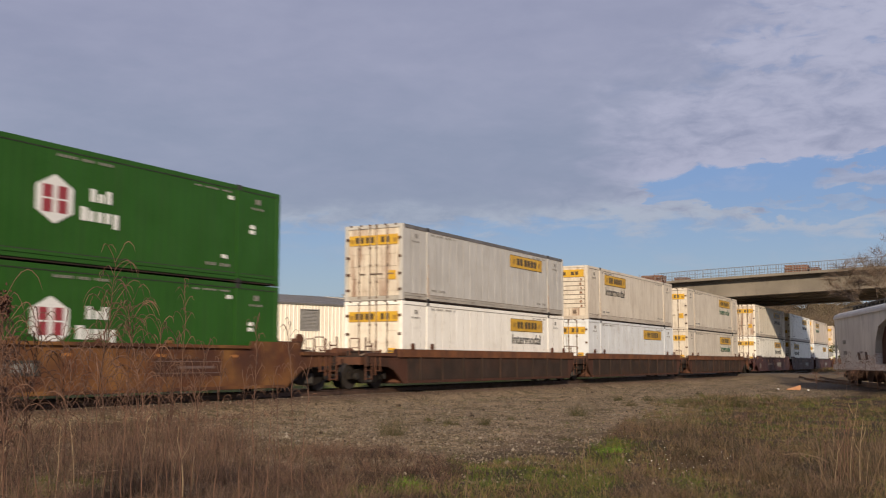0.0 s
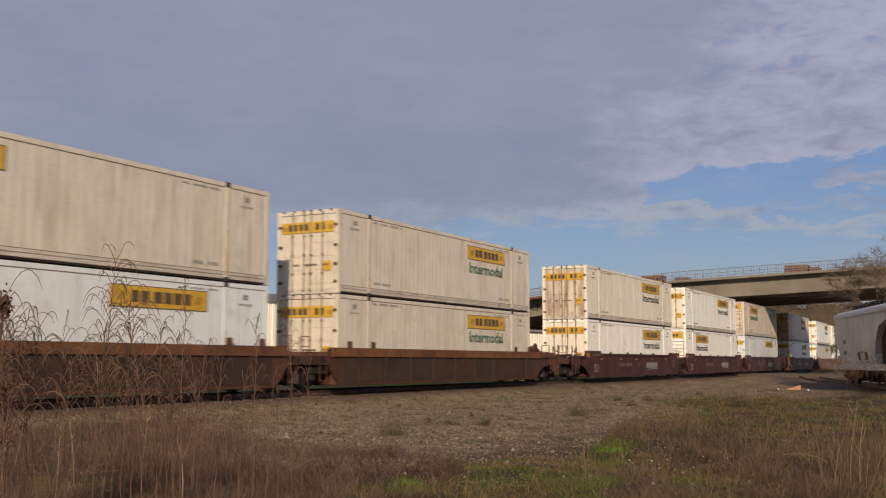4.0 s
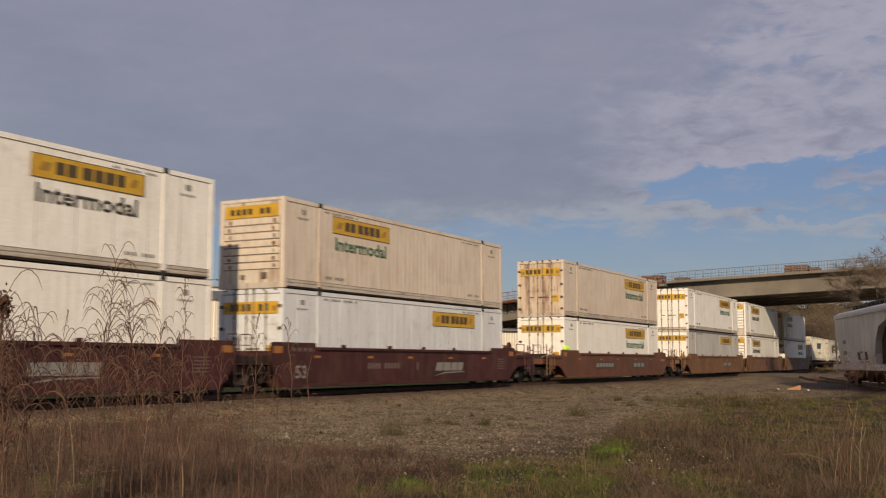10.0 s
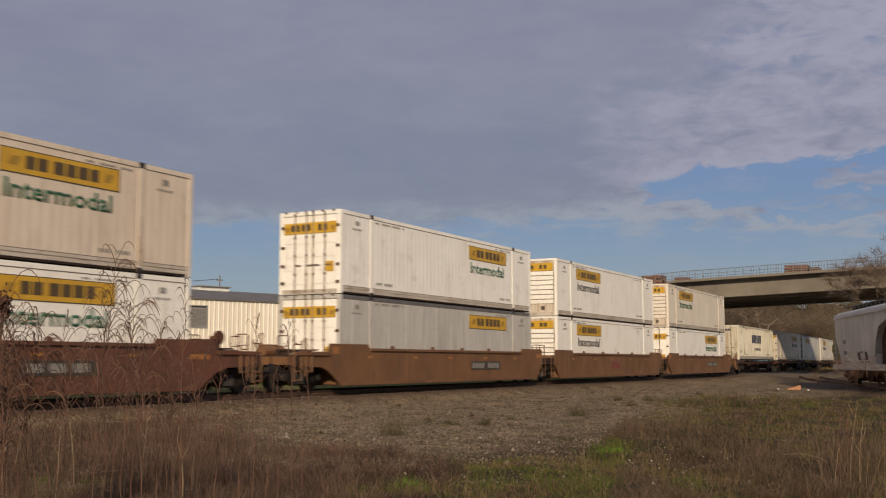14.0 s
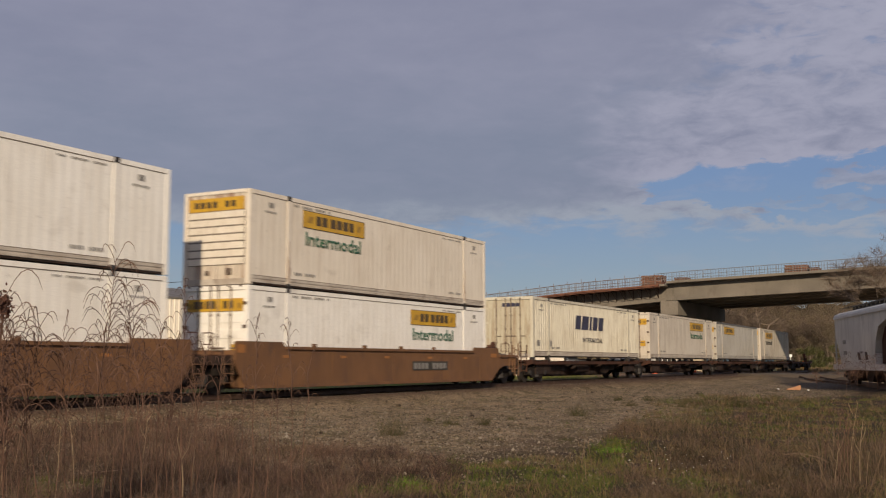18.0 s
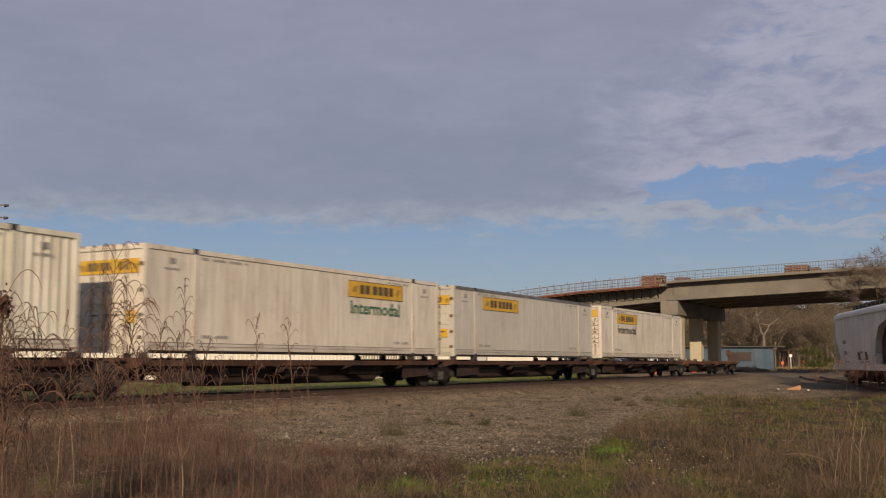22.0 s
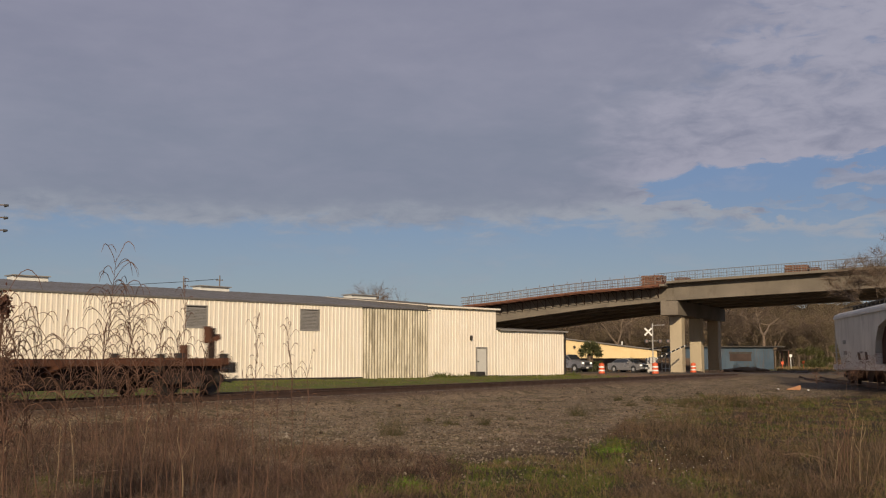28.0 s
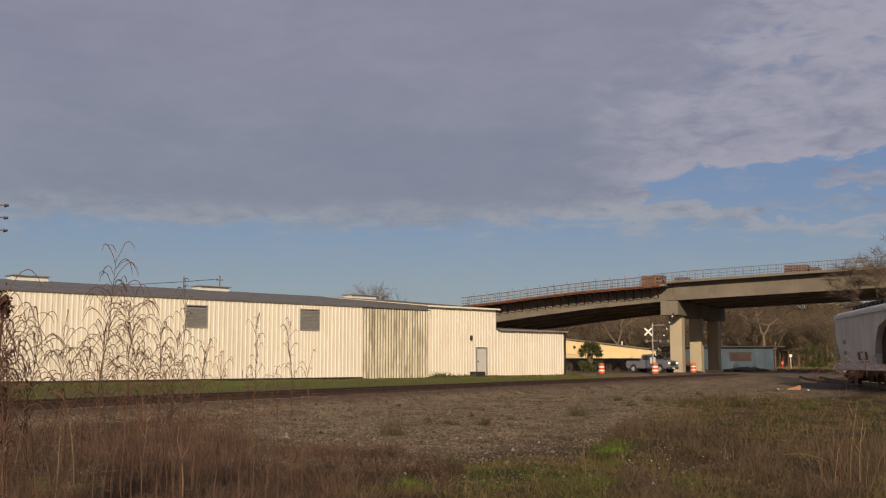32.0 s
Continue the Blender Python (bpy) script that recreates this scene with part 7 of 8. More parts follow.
def make_bush(seed, height, label, mat="leaf", n=2200):
    rnd = random.Random(seed)
    b = thing("bush", label, "bush", "bushes")
    bm = bmesh.new()
    for i in range(7):
        a = rnd.uniform(0, 6.28)
        tube(bm, (0.1 * math.cos(a), 0.1 * math.sin(a), -0.1), (height * 0.35 * math.cos(a), height * 0.35 * math.sin(a), height * rnd.uniform(0.4, 0.75)), 0.04, 0.015, n=5)
    part("stem", bm, M["bark"], b)
    v, f = leaf_clumps(rnd, n, height, height * 0.62, height * 0.022, base=0.12)
    ob = new("foliage", mesh_np("foliage", v, f, M[mat]))
    ob["kind"] = "stuff"
    ob.parent = b
    return b


def at_px(px, depth):
    return ground_at(at_depth(depth, (px - 784) / 1863 * depth))


def build_trees():
    rnd = random.Random(11)
    kinds = [make_tree(1, 11.0, "bare brown tree with fine twigs", twigs=1500),
             make_tree(2, 12.0, "bare grey-brown tree with spreading limbs", spread=0.75, twigs=1500),
             make_tree(3, 10.0, "tree with brownish-olive young leaves", "bud", leaves=8500, twigs=1500),
             make_tree(4, 11.0, "dense brownish tree in early leaf", "bud", leaves=11000, twigs=1500)]
    spots = []
    # a belt of wood behind the yellow building and the shed: bearing, depth, size, kind
    for i in range(84):
        px = 985 + (1500 - 985) * (i + rnd.uniform(-0.4, 0.4)) / 83
        d = rnd.uniform(235, 285) if px < 1180 else rnd.uniform(192, 245)
        spots.append((px, d, rnd.uniform(0.85, 1.2) * (1.15 if d > 235 else 1.0), rnd.choice((0, 1, 2, 2, 3, 3))))
    used = set()
    for px, d, s, k in spots:
        p = at_px(px, d)
        m = Matrix.Translation(p) @ pose(0, 0, 0, 0, 0, rnd.uniform(0, 360))
        if k not in used:
            used.add(k)
            t = kinds[k]
            t.matrix_basis = m
        else:
            t = copy_thing(kinds[k], m)
        t.scale = (s, s, s)
    # bare trees that stand out: by the shed, behind the yellow building and behind the warehouse
    big = make_tree(21, 20.5, "large bare tree with heavy spreading limbs beside the shed", spread=0.9, twigs=2200)
    big.matrix_basis = Matrix.Translation(at_px(1352, 190))
    pale = make_tree(22, 17.0, "pale bare tree behind the yellow building", twigs=1300)
    pale.matrix_basis = Matrix.Translation(at_px(1098, 215))
    for px, d, s in ((690, 128, 0.9), (672, 131, 0.8), (727, 130, 0.7)):
        t = make_tree(30 + int(px), 15.0, "bare grey tree behind the warehouse roof", spread=0.7, twigs=900, group="trees behind the warehouse") if px == 690 else copy_thing(t, Matrix.Identity(4))
        t.matrix_basis = Matrix.Translation(at_px(px, d)) @ pose(0, 0, 0, 0, 0, px)
        t.scale = (s, s, s)
    # the twiggy tree in front of the bridge
    near = make_tree(41, 11.8, "dense twiggy bare tree beside the spur track", spread=0.8, twigs=9500, group="trees by the spur", slim=0.45)
    near.matrix_basis = Matrix.Translation(at_px(1600, 80))
    b1 = make_bush(5, 3.6, "olive-green bush at the wood's edge", "bush_leaf", n=6000)
    b1.matrix_basis = Matrix.Translation(at_px(1442, 152))
    for px, d, s in ((1466, 158, 0.7), (1425, 164, 0.5)):
        c = copy_thing(b1, Matrix.Translation(at_px(px, d)) @ pose(0, 0, 0, 0, 0, px * 3))
        c.scale = (s, s, s * 0.85)
    b2 = make_bush(6, 1.6, "scrubby brown bush by the crossing", "bud", 900)
    b2.matrix_basis = Matrix.Translation(at_px(1113, 118))
    for px, d, s in ((1090, 120, 0.7), (1130, 117, 0.8), (1075, 119, 0.6), (1300, 128, 0.7), (1330, 129, 0.6), (1005, 112, 0.8)):
        c = copy_thing(b2, Matrix.Translation(at_px(px, d)) @ pose(0, 0, 0, 0, 0, px * 3))
        c.scale = (s, s, s)
    # the deep wood behind, too far to tell its trees apart
    v, f = [], []
    for _ in range(170000):
        px, d = rnd.uniform(960, 1520), rnd.uniform(290, 330)
        h = (17.0 + 5.5 * smooth01(1120, 1200, px)) + 2.5 * noise.noise(Vector((px * 0.03, 0, 0))) + 1.5 * noise.noise(Vector((px * 0.11, 3, 0)))
        p = at_depth(d, (px - 784) / 1863 * d, rnd.random() * h)
        a = Vector((rnd.uniform(-1, 1), rnd.uniform(-1, 1), rnd.uniform(-0.6, 1))).normalized() * rnd.uniform(0.10, 0.26)
        b = a.cross(Vector((rnd.uniform(-1, 1), rnd.uniform(-1, 1), rnd.uniform(-1, 1)))).normalized() * rnd.uniform(0.05, 0.16)
        i0 = len(v)
        v += [tuple(p - a), tuple(p + b), tuple(p + a), tuple(p - b)]
        f.append((i0, i0 + 1, i0 + 2, i0 + 3))
    bm = bmesh.new()
    rows = []
    for i in range(261):
        px = 940 + 2.4 * i
        h = 15.5 + 4.0 * smooth01(1120, 1200, px) + 2.6 * noise.noise(Vector((px * 0.03, 7.0, 0))) + 1.6 * noise.noise(Vector((px * 0.13, 2.0, 0))) + 0.8 * noise.noise(Vector((px * 0.5, 5.0, 0)))
        rows.append([bm.verts.new(at_depth(d, (px - 784) / 1863 * d, z)) for d, z in ((333, -1.0), (333 + 3 * noise.noise(Vector((px * 0.2, 1.0, 0))), h * 0.55), (336, h), (346, h * 0.8), (346, -1.0))])
    for a, b in zip(rows, rows[1:]):
        for j in range(4):
            bm.faces.new((a[j], a[j + 1], b[j + 1], b[j]))
    solo("woodland_mass", bm, M["wood_mass"], "dense brown winter woodland closing the view", "woods", kind="stuff")
    W = blade_material("far_wood", [(0.085, 0.062, 0.042), (0.120, 0.090, 0.058), (0.080, 0.066, 0.037)])
    tagged(new("far_woods", mesh_np("far_woods", v, f, W)), "distant brown and olive winter woods", "woods", kind="stuff")
    # small palm by the yellow building
    q = at_px(1043, 112)
    pm = thing("palm", "low shaggy palm with a dark skirt of old leaves", "palm", m=Matrix.Translation(q) @ Matrix.Diagonal((1.05, 1.05, 1.25, 1)))
    part("trunk", tube(bmesh.new(), (0, 0, -0.1), (0, 0, 1.5), 0.35, 0.28, n=10), M["bark"], pm)
    v, f = [], []
    for i in range(330):
        a, e = rnd.uniform(0, 6.28), rnd.uniform(-1.2, 1.3)
        d = Vector((math.cos(a) * math.cos(e), math.sin(a) * math.cos(e), math.sin(e)))
        o = Vector((0, 0, 1.45 - 0.5 * (e < 0)))
        tip = o + d * rnd.uniform(0.7, 1.05)
        for k in range(7):
            w = (Vector((rnd.uniform(-1, 1), rnd.uniform(-1, 1), rnd.uniform(-1, 0.6))) + d * 1.2).normalized()
            s = d.cross(w).normalized() * 0.06
            i0 = len(v)
            end = tip + w * rnd.uniform(0.3, 0.55)
            v += [tuple(tip - s), tuple(tip + s), tuple(end)]
            f.append((i0, i0 + 1, i0 + 2))
        s = d.cross(Vector((0, 0, 1))).normalized() * 0.03
        i0 = len(v)
        v += [tuple(o - s), tuple(o + s), tuple(tip)]
        f.append((i0, i0 + 1, i0 + 2))
    ob = new("fronds", mesh_np("fronds", v, f, M["palm"]))
    ob.parent = pm


build_trees()


# ---- grass, weeds and stones ----
def blades(name, label, rows, lean, material, seed, category="grass", kind="stuff"):
    """Curved grass blades, two faces each, in one object; a row is x, y, z, height, half width."""
    rows = np.array(rows)
    roots, heights, widths = rows[:, :3], rows[:, 3], rows[:, 4]
    rng = np.random.default_rng(seed)
    n = len(roots)
    a = rng.uniform(0, 2 * np.pi, n)
    bend = rng.uniform(0.05, 1.0, n) ** 0.8 * lean
    dirs = np.stack([np.cos(a), np.sin(a), np.zeros(n)], 1)
    b2 = rng.uniform(0, 2 * np.pi, n)
    side = np.stack([np.cos(b2), np.sin(b2), rng.uniform(-0.3, 0.3, n)], 1)
    V = np.zeros((n, 5, 3))
    up = np.array([0, 0, 1.0])
    for k, t in enumerate((0.0, 0.58)):
        c = roots + dirs * (np.minimum(bend, 1.1) * heights * t * (0.35 + 0.65 * t))[:, None] + up * (heights * (t - 0.26 * np.minimum(bend, 1.7) * t * t))[:, None]
        w = (widths * (1 - 0.3 * t))[:, None]
        V[:, 2 * k], V[:, 2 * k + 1] = c - side * w, c + side * w
    V[:, 4] = roots + dirs * (np.minimum(bend, 1.3) * heights)[:, None] + up * (heights * (1 - 0.46 * np.minimum(bend, 1.8)))[:, None]
    base = (np.arange(n) * 5)[:, None]
    quads = (base + np.array([0, 1, 3, 2])).tolist()
    tris = (base + np.array([2, 3, 4])).tolist()
    me = bpy.data.meshes.new(name)
    me.from_pydata(V.reshape(-1, 3).tolist(), [], quads + tris)
    me.materials.append(material)
    return tagged(new(name, me), label, category, kind=kind)


def patch(x, y, s, o):
    return noise.noise(Vector((x * s, y * s, o)))


# where the growth lies, by bearing and distance: bearing, distance, half widths of both, height
RUSSET_MATS = [(640, 15.2, 165, 0.24, 0.34), (540, 13.4, 190, 0.22, 0.36), (968, 20.5, 48, 0.15, 0.42), (1185, 22.5, 125, 0.17, 0.36), (1290, 17.6, 130, 0.16, 0.34), (1410, 14.2, 130, 0.20, 0.42), (1500, 17.0, 90, 0.25, 0.45), (1130, 13.0, 100, 0.10, 0.28), (300, 16.0, 240, 0.24, 0.40)]
GREEN_MATS = [(722, 13.2, 44, 0.07, 0.11), (845, 16.4, 62, 0.07, 0.11), (1075, 18.4, 40, 0.13, 0.15), (1350, 30.0, 60, 0.12, 0.17), (1425, 32.0, 45, 0.12, 0.18), (1512, 33.0, 38, 0.12, 0.15), (1262, 28.5, 70, 0.13, 0.20), (930, 13.6, 120, 0.10, 0.09), (1035, 13.2, 80, 0.10, 0.10), (1205, 13.7, 42, 0.07, 0.09), (640, 12.6, 40, 0.05, 0.08), (1290, 41.0, 160, 0.16, 0.24), (90, 12.6, 40, 0.06, 0.1), (160, 12.8, 26, 0.05, 0.1)]
WEED_TUFTS = [(692, 21.5, 44, 0.52), (797, 25.2, 18, 0.18), (858, 25.4, 17, 0.24), (1018, 30.0, 34, 0.42), (1092, 40.0, 22, 0.32), (1112, 36.0, 18, 0.3), (1003, 21.0, 26, 0.16), (1152, 41.0, 32, 0.34), (1205, 35.0, 34, 0.5), (1250, 33.0, 34, 0.42), (1302, 36.0, 36, 0.42), (1340, 33.0, 26, 0.34), (760, 26.0, 14, 0.14), (905, 27.0, 16, 0.12), (955, 33.0, 20, 0.12), (880, 21.0, 20, 0.10)]
# how far the growth reaches, by bearing
GROWTH_EDGE = [(-200, 27.0), (230, 26.0), (350, 22.5), (470, 18.5), (620, 17.2), (780, 17.0), (820, 16.6), (1000, 17.2), (1060, 20.0), (1105, 27.0), (1180, 39.0), (1300, 46.0), (1700, 49.0)]


def growth_edge(px):
    for (a, da), (b, db) in zip(GROWTH_EDGE, GROWTH_EDGE[1:]):
        if a <= px <= b:
            return da + (db - da) * (px - a) / (b - a)
    return 25.0


def mat_at(mats, px, d, wob):
    best, h = -9.0, 0.2
    for p, dd, rp, rd, hh in mats:
        v = 1.0 - ((px - p) / rp) ** 2 - (math.log(d / dd) / rd) ** 2
        if v > best:
            best, h = v, hh
    return best + wob, h


def build_grass():
    rnd = random.Random(77)
    dry, green, red, pale, far, olive, fallen, upright, dull = [], [], [], [], [], [], [], [], []

    def clump(rows, x, y, h, n, rad, d, thin=1.0):
        for _ in range(n):
            gx, gy = x + rnd.gauss(0, rad), y + rnd.gauss(0, rad)
            rows.append((gx, gy, ground_z(gx, gy) - 0.02, h * rnd.uniform(0.35, 1.25), (0.0010 + 0.00019 * d) * rnd.uniform(0.5, 1.2) * thin))
    for _ in range(15500):
        px = rnd.uniform(-120, 1700)
        d = 10.8 * (50 / 10.8) ** rnd.random()
        c = at_depth(d, (px - 784) / 1863 * d)
        x, y = c.x, c.y
        if y - track_y(x) > -3.4 or abs(y - spur_y(x)) < 1.3 and x > 45:
            continue
        wob = 0.8 * patch(x, y, 0.55, 4.0) + 0.7 * patch(x, y, 1.6, 8.0)
        uneven = 0.72 + 0.75 * patch(x, y, 1.3, 41.0) + 0.35 * patch(x, y, 3.1, 44.0)
        left = smooth01(560, 330, px)
        edge = growth_edge(px) * (1 + 0.16 * patch(x, y, 0.35, 2.0) + 0.10 * patch(x, y, 1.1, 6.0))
        vr, hr = mat_at(RUSSET_MATS, px, d, wob)
        vg, hg = mat_at(GREEN_MATS, px, d, wob)
        if d > edge:
            # sparse wisps on the gravel, thicker on the overgrown side
            keep = 0.17 + 0.55 * left + 0.22 * smooth01(0.05, 0.35, patch(x, y, 0.5, 31.0))
            if rnd.random() > keep:
                continue
            if left > rnd.random():
                clump(red, x, y, rnd.uniform(0.15, 0.5), 12, 0.14, d, 0.7)
            else:
                clump(dry if rnd.random() < 0.7 else green, x, y, rnd.uniform(0.04, 0.13), 8, 0.10, d, 0.8)
        elif vg > 0.0 and vg + (0.6 if px < 820 else 0.2) > vr:
            if d < 24:
                clump(green, x, y, hg * rnd.uniform(0.7, 1.4), 22, 0.09, d)
                if rnd.random() < 0.4:
                    clump(dry, x, y, hg * 1.4, 7, 0.12, d)
            else:
                u = rnd.random() + 0.6 * patch(x, y, 0.7, 51.0)
                clump(green if u < 0.17 else (olive if u < 0.55 else (dry if u < 0.82 else red)), x, y, hg * rnd.uniform(0.6, 1.5), 20, 0.12, d, 0.9)
        elif vr > 0.0 or left > 0.35 + 0.4 * wob:
            h = hr if vr > 0 else rnd.uniform(0.2, 0.5)
            h *= max(0.25, uneven)
            right = smooth01(900, 1200, px)
            if rnd.random() < 0.62:
                tuft = rnd.random()
                clump(dull if rnd.random() < 0.15 + 0.6 * right else red, x, y, h * (0.6 + 1.1 * tuft) * (1 - 0.25 * right), 20 + int(14 * tuft), 0.045 + 0.03 * tuft, d, 0.55)
                if tuft > 0.82:
                    clump(upright, x, y, h * rnd.uniform(1.3, 2.0), 3, 0.06, d, 0.42)
            elif rnd.random() < 0.6:
                clump(red, x, y, h * rnd.uniform(0.3, 0.8), 14 if right < rnd.random() * 1.6 else 8, 0.16, d, 0.6)
            if left > 0.4 and rnd.random() < 0.16:
                clump(upright, x, y, rnd.uniform(0.5, 1.05), 3, 0.10, d, 0.6)
            if rnd.random() < 0.14:
                clump(fallen, x, y, rnd.uniform(0.25, 0.75), 3, 0.14, d, 0.48)
            if right > 0.5 or rnd.random() < 0.12:
                clump(dry if rnd.random() < 0.7 else olive, x, y, h * rnd.uniform(0.4, 0.9), 12, 0.14, d, 0.75)
            if rnd.random() < 0.06:
                clump(pale, x, y, h * 1.5, 2, 0.15, d, 0.6)
        else:
            u = rnd.random() + 0.5 * patch(x, y, 0.8, 17.0)
            h = rnd.uniform(0.07, 0.2)
            clump(dry if u < 0.55 else (green if u < 0.9 else red), x, y, h, 17, 0.12, d, 0.85)
            if rnd.random() < 0.03:
                clump(pale, x, y, rnd.uniform(0.25, 0.5), 4, 0.07, d, 0.7)
    # thin pale stalks
    tall = []
    for _ in range(110):
        px = rnd.gauss(1440, 70) if rnd.random() < 0.3 else rnd.uniform(-60, 1640)
        d = 12.0 * (26 / 12.0) ** rnd.random()
        c = at_depth(d, (px - 784) / 1863 * d)
        if d > growth_edge(px):
            continue
        tall.append((c.x, c.y, ground_z(c.x, c.y) - 0.02, rnd.uniform(0.3, 0.8), 0.0010 + 0.00015 * d))
    for _ in range(26):
        c = at_depth(rnd.uniform(12.6, 14.6), 0.0) + RIGHT * rnd.gauss(5.15, 0.16)
        tall.append((c.x, c.y, ground_z(c.x, c.y) - 0.02, rnd.uniform(0.45, 1.0), rnd.uniform(0.0022, 0.0042)))
    # the strip of turf in front of the warehouse
    for _ in range(15000):
        u = rnd.uniform(-3, 46)
        p = HALL @ Vector((u, -0.25 - rnd.random() ** 1.3 * 21, 0))
        dd = p.y - track_y(p.x)
        if dd < 1.55 or patch(p.x, p.y, 0.5, 12.0) < -0.22:
            continue
        far.append((p.x, p.y, ground_z(p.x, p.y) - 0.02, rnd.uniform(0.05, 0.15) * (1.6 if rnd.random() < 0.05 else 1) * (1 + 0.8 * smooth01(28, 32, u)), rnd.uniform(0.008, 0.018)))
    G = blade_material("green_blades", [(0.035, 0.048, 0.008), (0.080, 0.108, 0.016), (0.131, 0.108, 0.031)], drift=0.8)
    V = blade_material("verge_blades", [(0.060, 0.080, 0.013), (0.115, 0.135, 0.022), (0.16, 0.13, 0.045)], drift=0.7)
    R = blade_material("russet_blades", [(0.030, 0.018, 0.013), (0.084, 0.049, 0.035), (0.196, 0.120, 0.082)], drift=1.0)
    D = blade_material("straw_blades", [(0.049, 0.035, 0.016), (0.135, 0.090, 0.042), (0.209, 0.144, 0.074)], drift=0.8)
    U = blade_material("dull_blades", [(0.026, 0.021, 0.011), (0.070, 0.052, 0.029), (0.148, 0.103, 0.072)], drift=1.0)
    L = blade_material("pale_stalk_blades", [(0.118, 0.080, 0.050), (0.200, 0.138, 0.086), (0.095, 0.062, 0.040)])
    W = blade_material("weed_blades", [(0.031, 0.035, 0.010), (0.061, 0.057, 0.021), (0.100, 0.074, 0.035)], drift=0.5)
    for name, label, rows, lean, mat, seed in (("dry_grass", "straw-coloured dry grass over the waste ground", dry, 1.8, D, 1), ("green_grass", "short green turf patches", green, 1.5, G, 2),
                                               ("russet_grass", "reddish-brown dead grass in tangled mats", red, 2.5, R, 3), ("dull_grass", "grey-brown dead grass in low tufts", dull, 2.0, U, 12), ("upright_stems", "upright reddish-brown dead stems", upright, 0.45, R, 9), ("pale_stalks", "thin pale dry grass stalks", pale, 0.9, L, 4),
                                               ("fallen_stalks", "dry stalks lying across the grass", fallen, 3.2, L, 8), ("olive_grass", "rough olive-brown grass", olive, 1.6, W, 7), ("tall_stalks", "thin tall dry grass stalks", tall, 0.55, L, 6), ("verge_grass", "green grass verge between track and warehouse", far, 1.2, V, 5)):
        blades(name, label, rows, lean, mat, seed)
    B = blade_material("fresh_leaf_blades", [(0.055, 0.095, 0.010), (0.095, 0.165, 0.016), (0.150, 0.205, 0.030)], drift=0.4)
    for i, (px, d, rp, h) in enumerate(((722, 13.35, 26, 0.10), (745, 12.9, 16, 0.07), (700, 12.9, 14, 0.07), (842, 15.2, 22, 0.08), (1075, 18.4, 20, 0.13))):
        rows = []
        q = at_px(px, d)
        r = rp / 1863 * d
        for _ in range(26):
            a, k = rnd.uniform(0, 6.28), math.sqrt(rnd.random()) * r
            clump(rows, q.x + k * math.cos(a), q.y + k * math.sin(a), h * rnd.uniform(0.5, 1.3), 12, 0.03, d, 2.0)
        t = blades("leafy_weed", "low bright-green leafy weed in the dead grass", rows, 1.9, B, 90 + i, "weed", "")
        t["group"] = "leafy weeds in the grass"
    for i, (px, d, rp, h) in enumerate(WEED_TUFTS):
        rows = []
        q = at_px(px, d)
        r = rp / 1863 * d * 0.8
        for _ in range(9):
            a, k = rnd.uniform(0, 6.28), rnd.random() * r
            clump(rows, q.x + k * math.cos(a), q.y + k * math.sin(a), h * rnd.uniform(0.7, 1.6) * (1.2 - 0.7 * k / r), 22, r * 0.14, d, 0.55)
        t = blades("weed_tuft", "low olive-green weed tuft on the gravel", rows, 1.5, W, 60 + i, "weed", "")
        t["group"] = "weed tufts on the gravel"


build_grass()


def build_field():
    """Pale rough grass in the clearing beside the shed."""
    rnd = random.Random(210)
    rows = []
    for _ in range(5200):
        d = rnd.uniform(128, 186)
        q = at_depth(d, (rnd.uniform(1372, 1475) - 784) / 1863 * d)
        rows.append((q.x, q.y, ground_z(q.x, q.y) - 0.03, rnd.uniform(0.25, 0.85) * (0.8 + 0.5 * patch(q.x, q.y, 0.25, 3.0)), rnd.uniform(0.02, 0.05)))
    F = blade_material("field_blades", [(0.13, 0.115, 0.045), (0.24, 0.175, 0.085), (0.19, 0.12, 0.065)], drift=0.6)
    blades("field_grass", "pale rough grass beside the shed", rows, 1.0, F, 31)


build_field()


def build_wall_weeds():
    """Green weeds against the foot of the warehouse."""
    rnd = random.Random(303)
    W2 = blade_material("wall_weed_blades", [(0.045, 0.065, 0.014), (0.085, 0.11, 0.022), (0.12, 0.10, 0.04)])
    for u, v, h in ((30.8, -0.5, 0.55), (31.9, -0.4, 0.38), (30.3, -0.9, 0.35), (33.4, -0.35, 0.28), (45.9, -0.6, 0.5)):
        rows = []
        for _ in range(160):
            p = HALL @ Vector((u + rnd.gauss(0, 0.35), v + rnd.gauss(0, 0.15), 0))
            rows.append((p.x, p.y, ground_z(p.x, p.y) - 0.02, h * rnd.uniform(0.4, 1.3), rnd.uniform(0.010, 0.02)))
        t = blades("weed_tuft", "green weeds growing against the warehouse wall", rows, 1.1, W2, int(u * 10), "weed", "")
        t["group"] = "weeds by the warehouse"


build_wall_weeds()


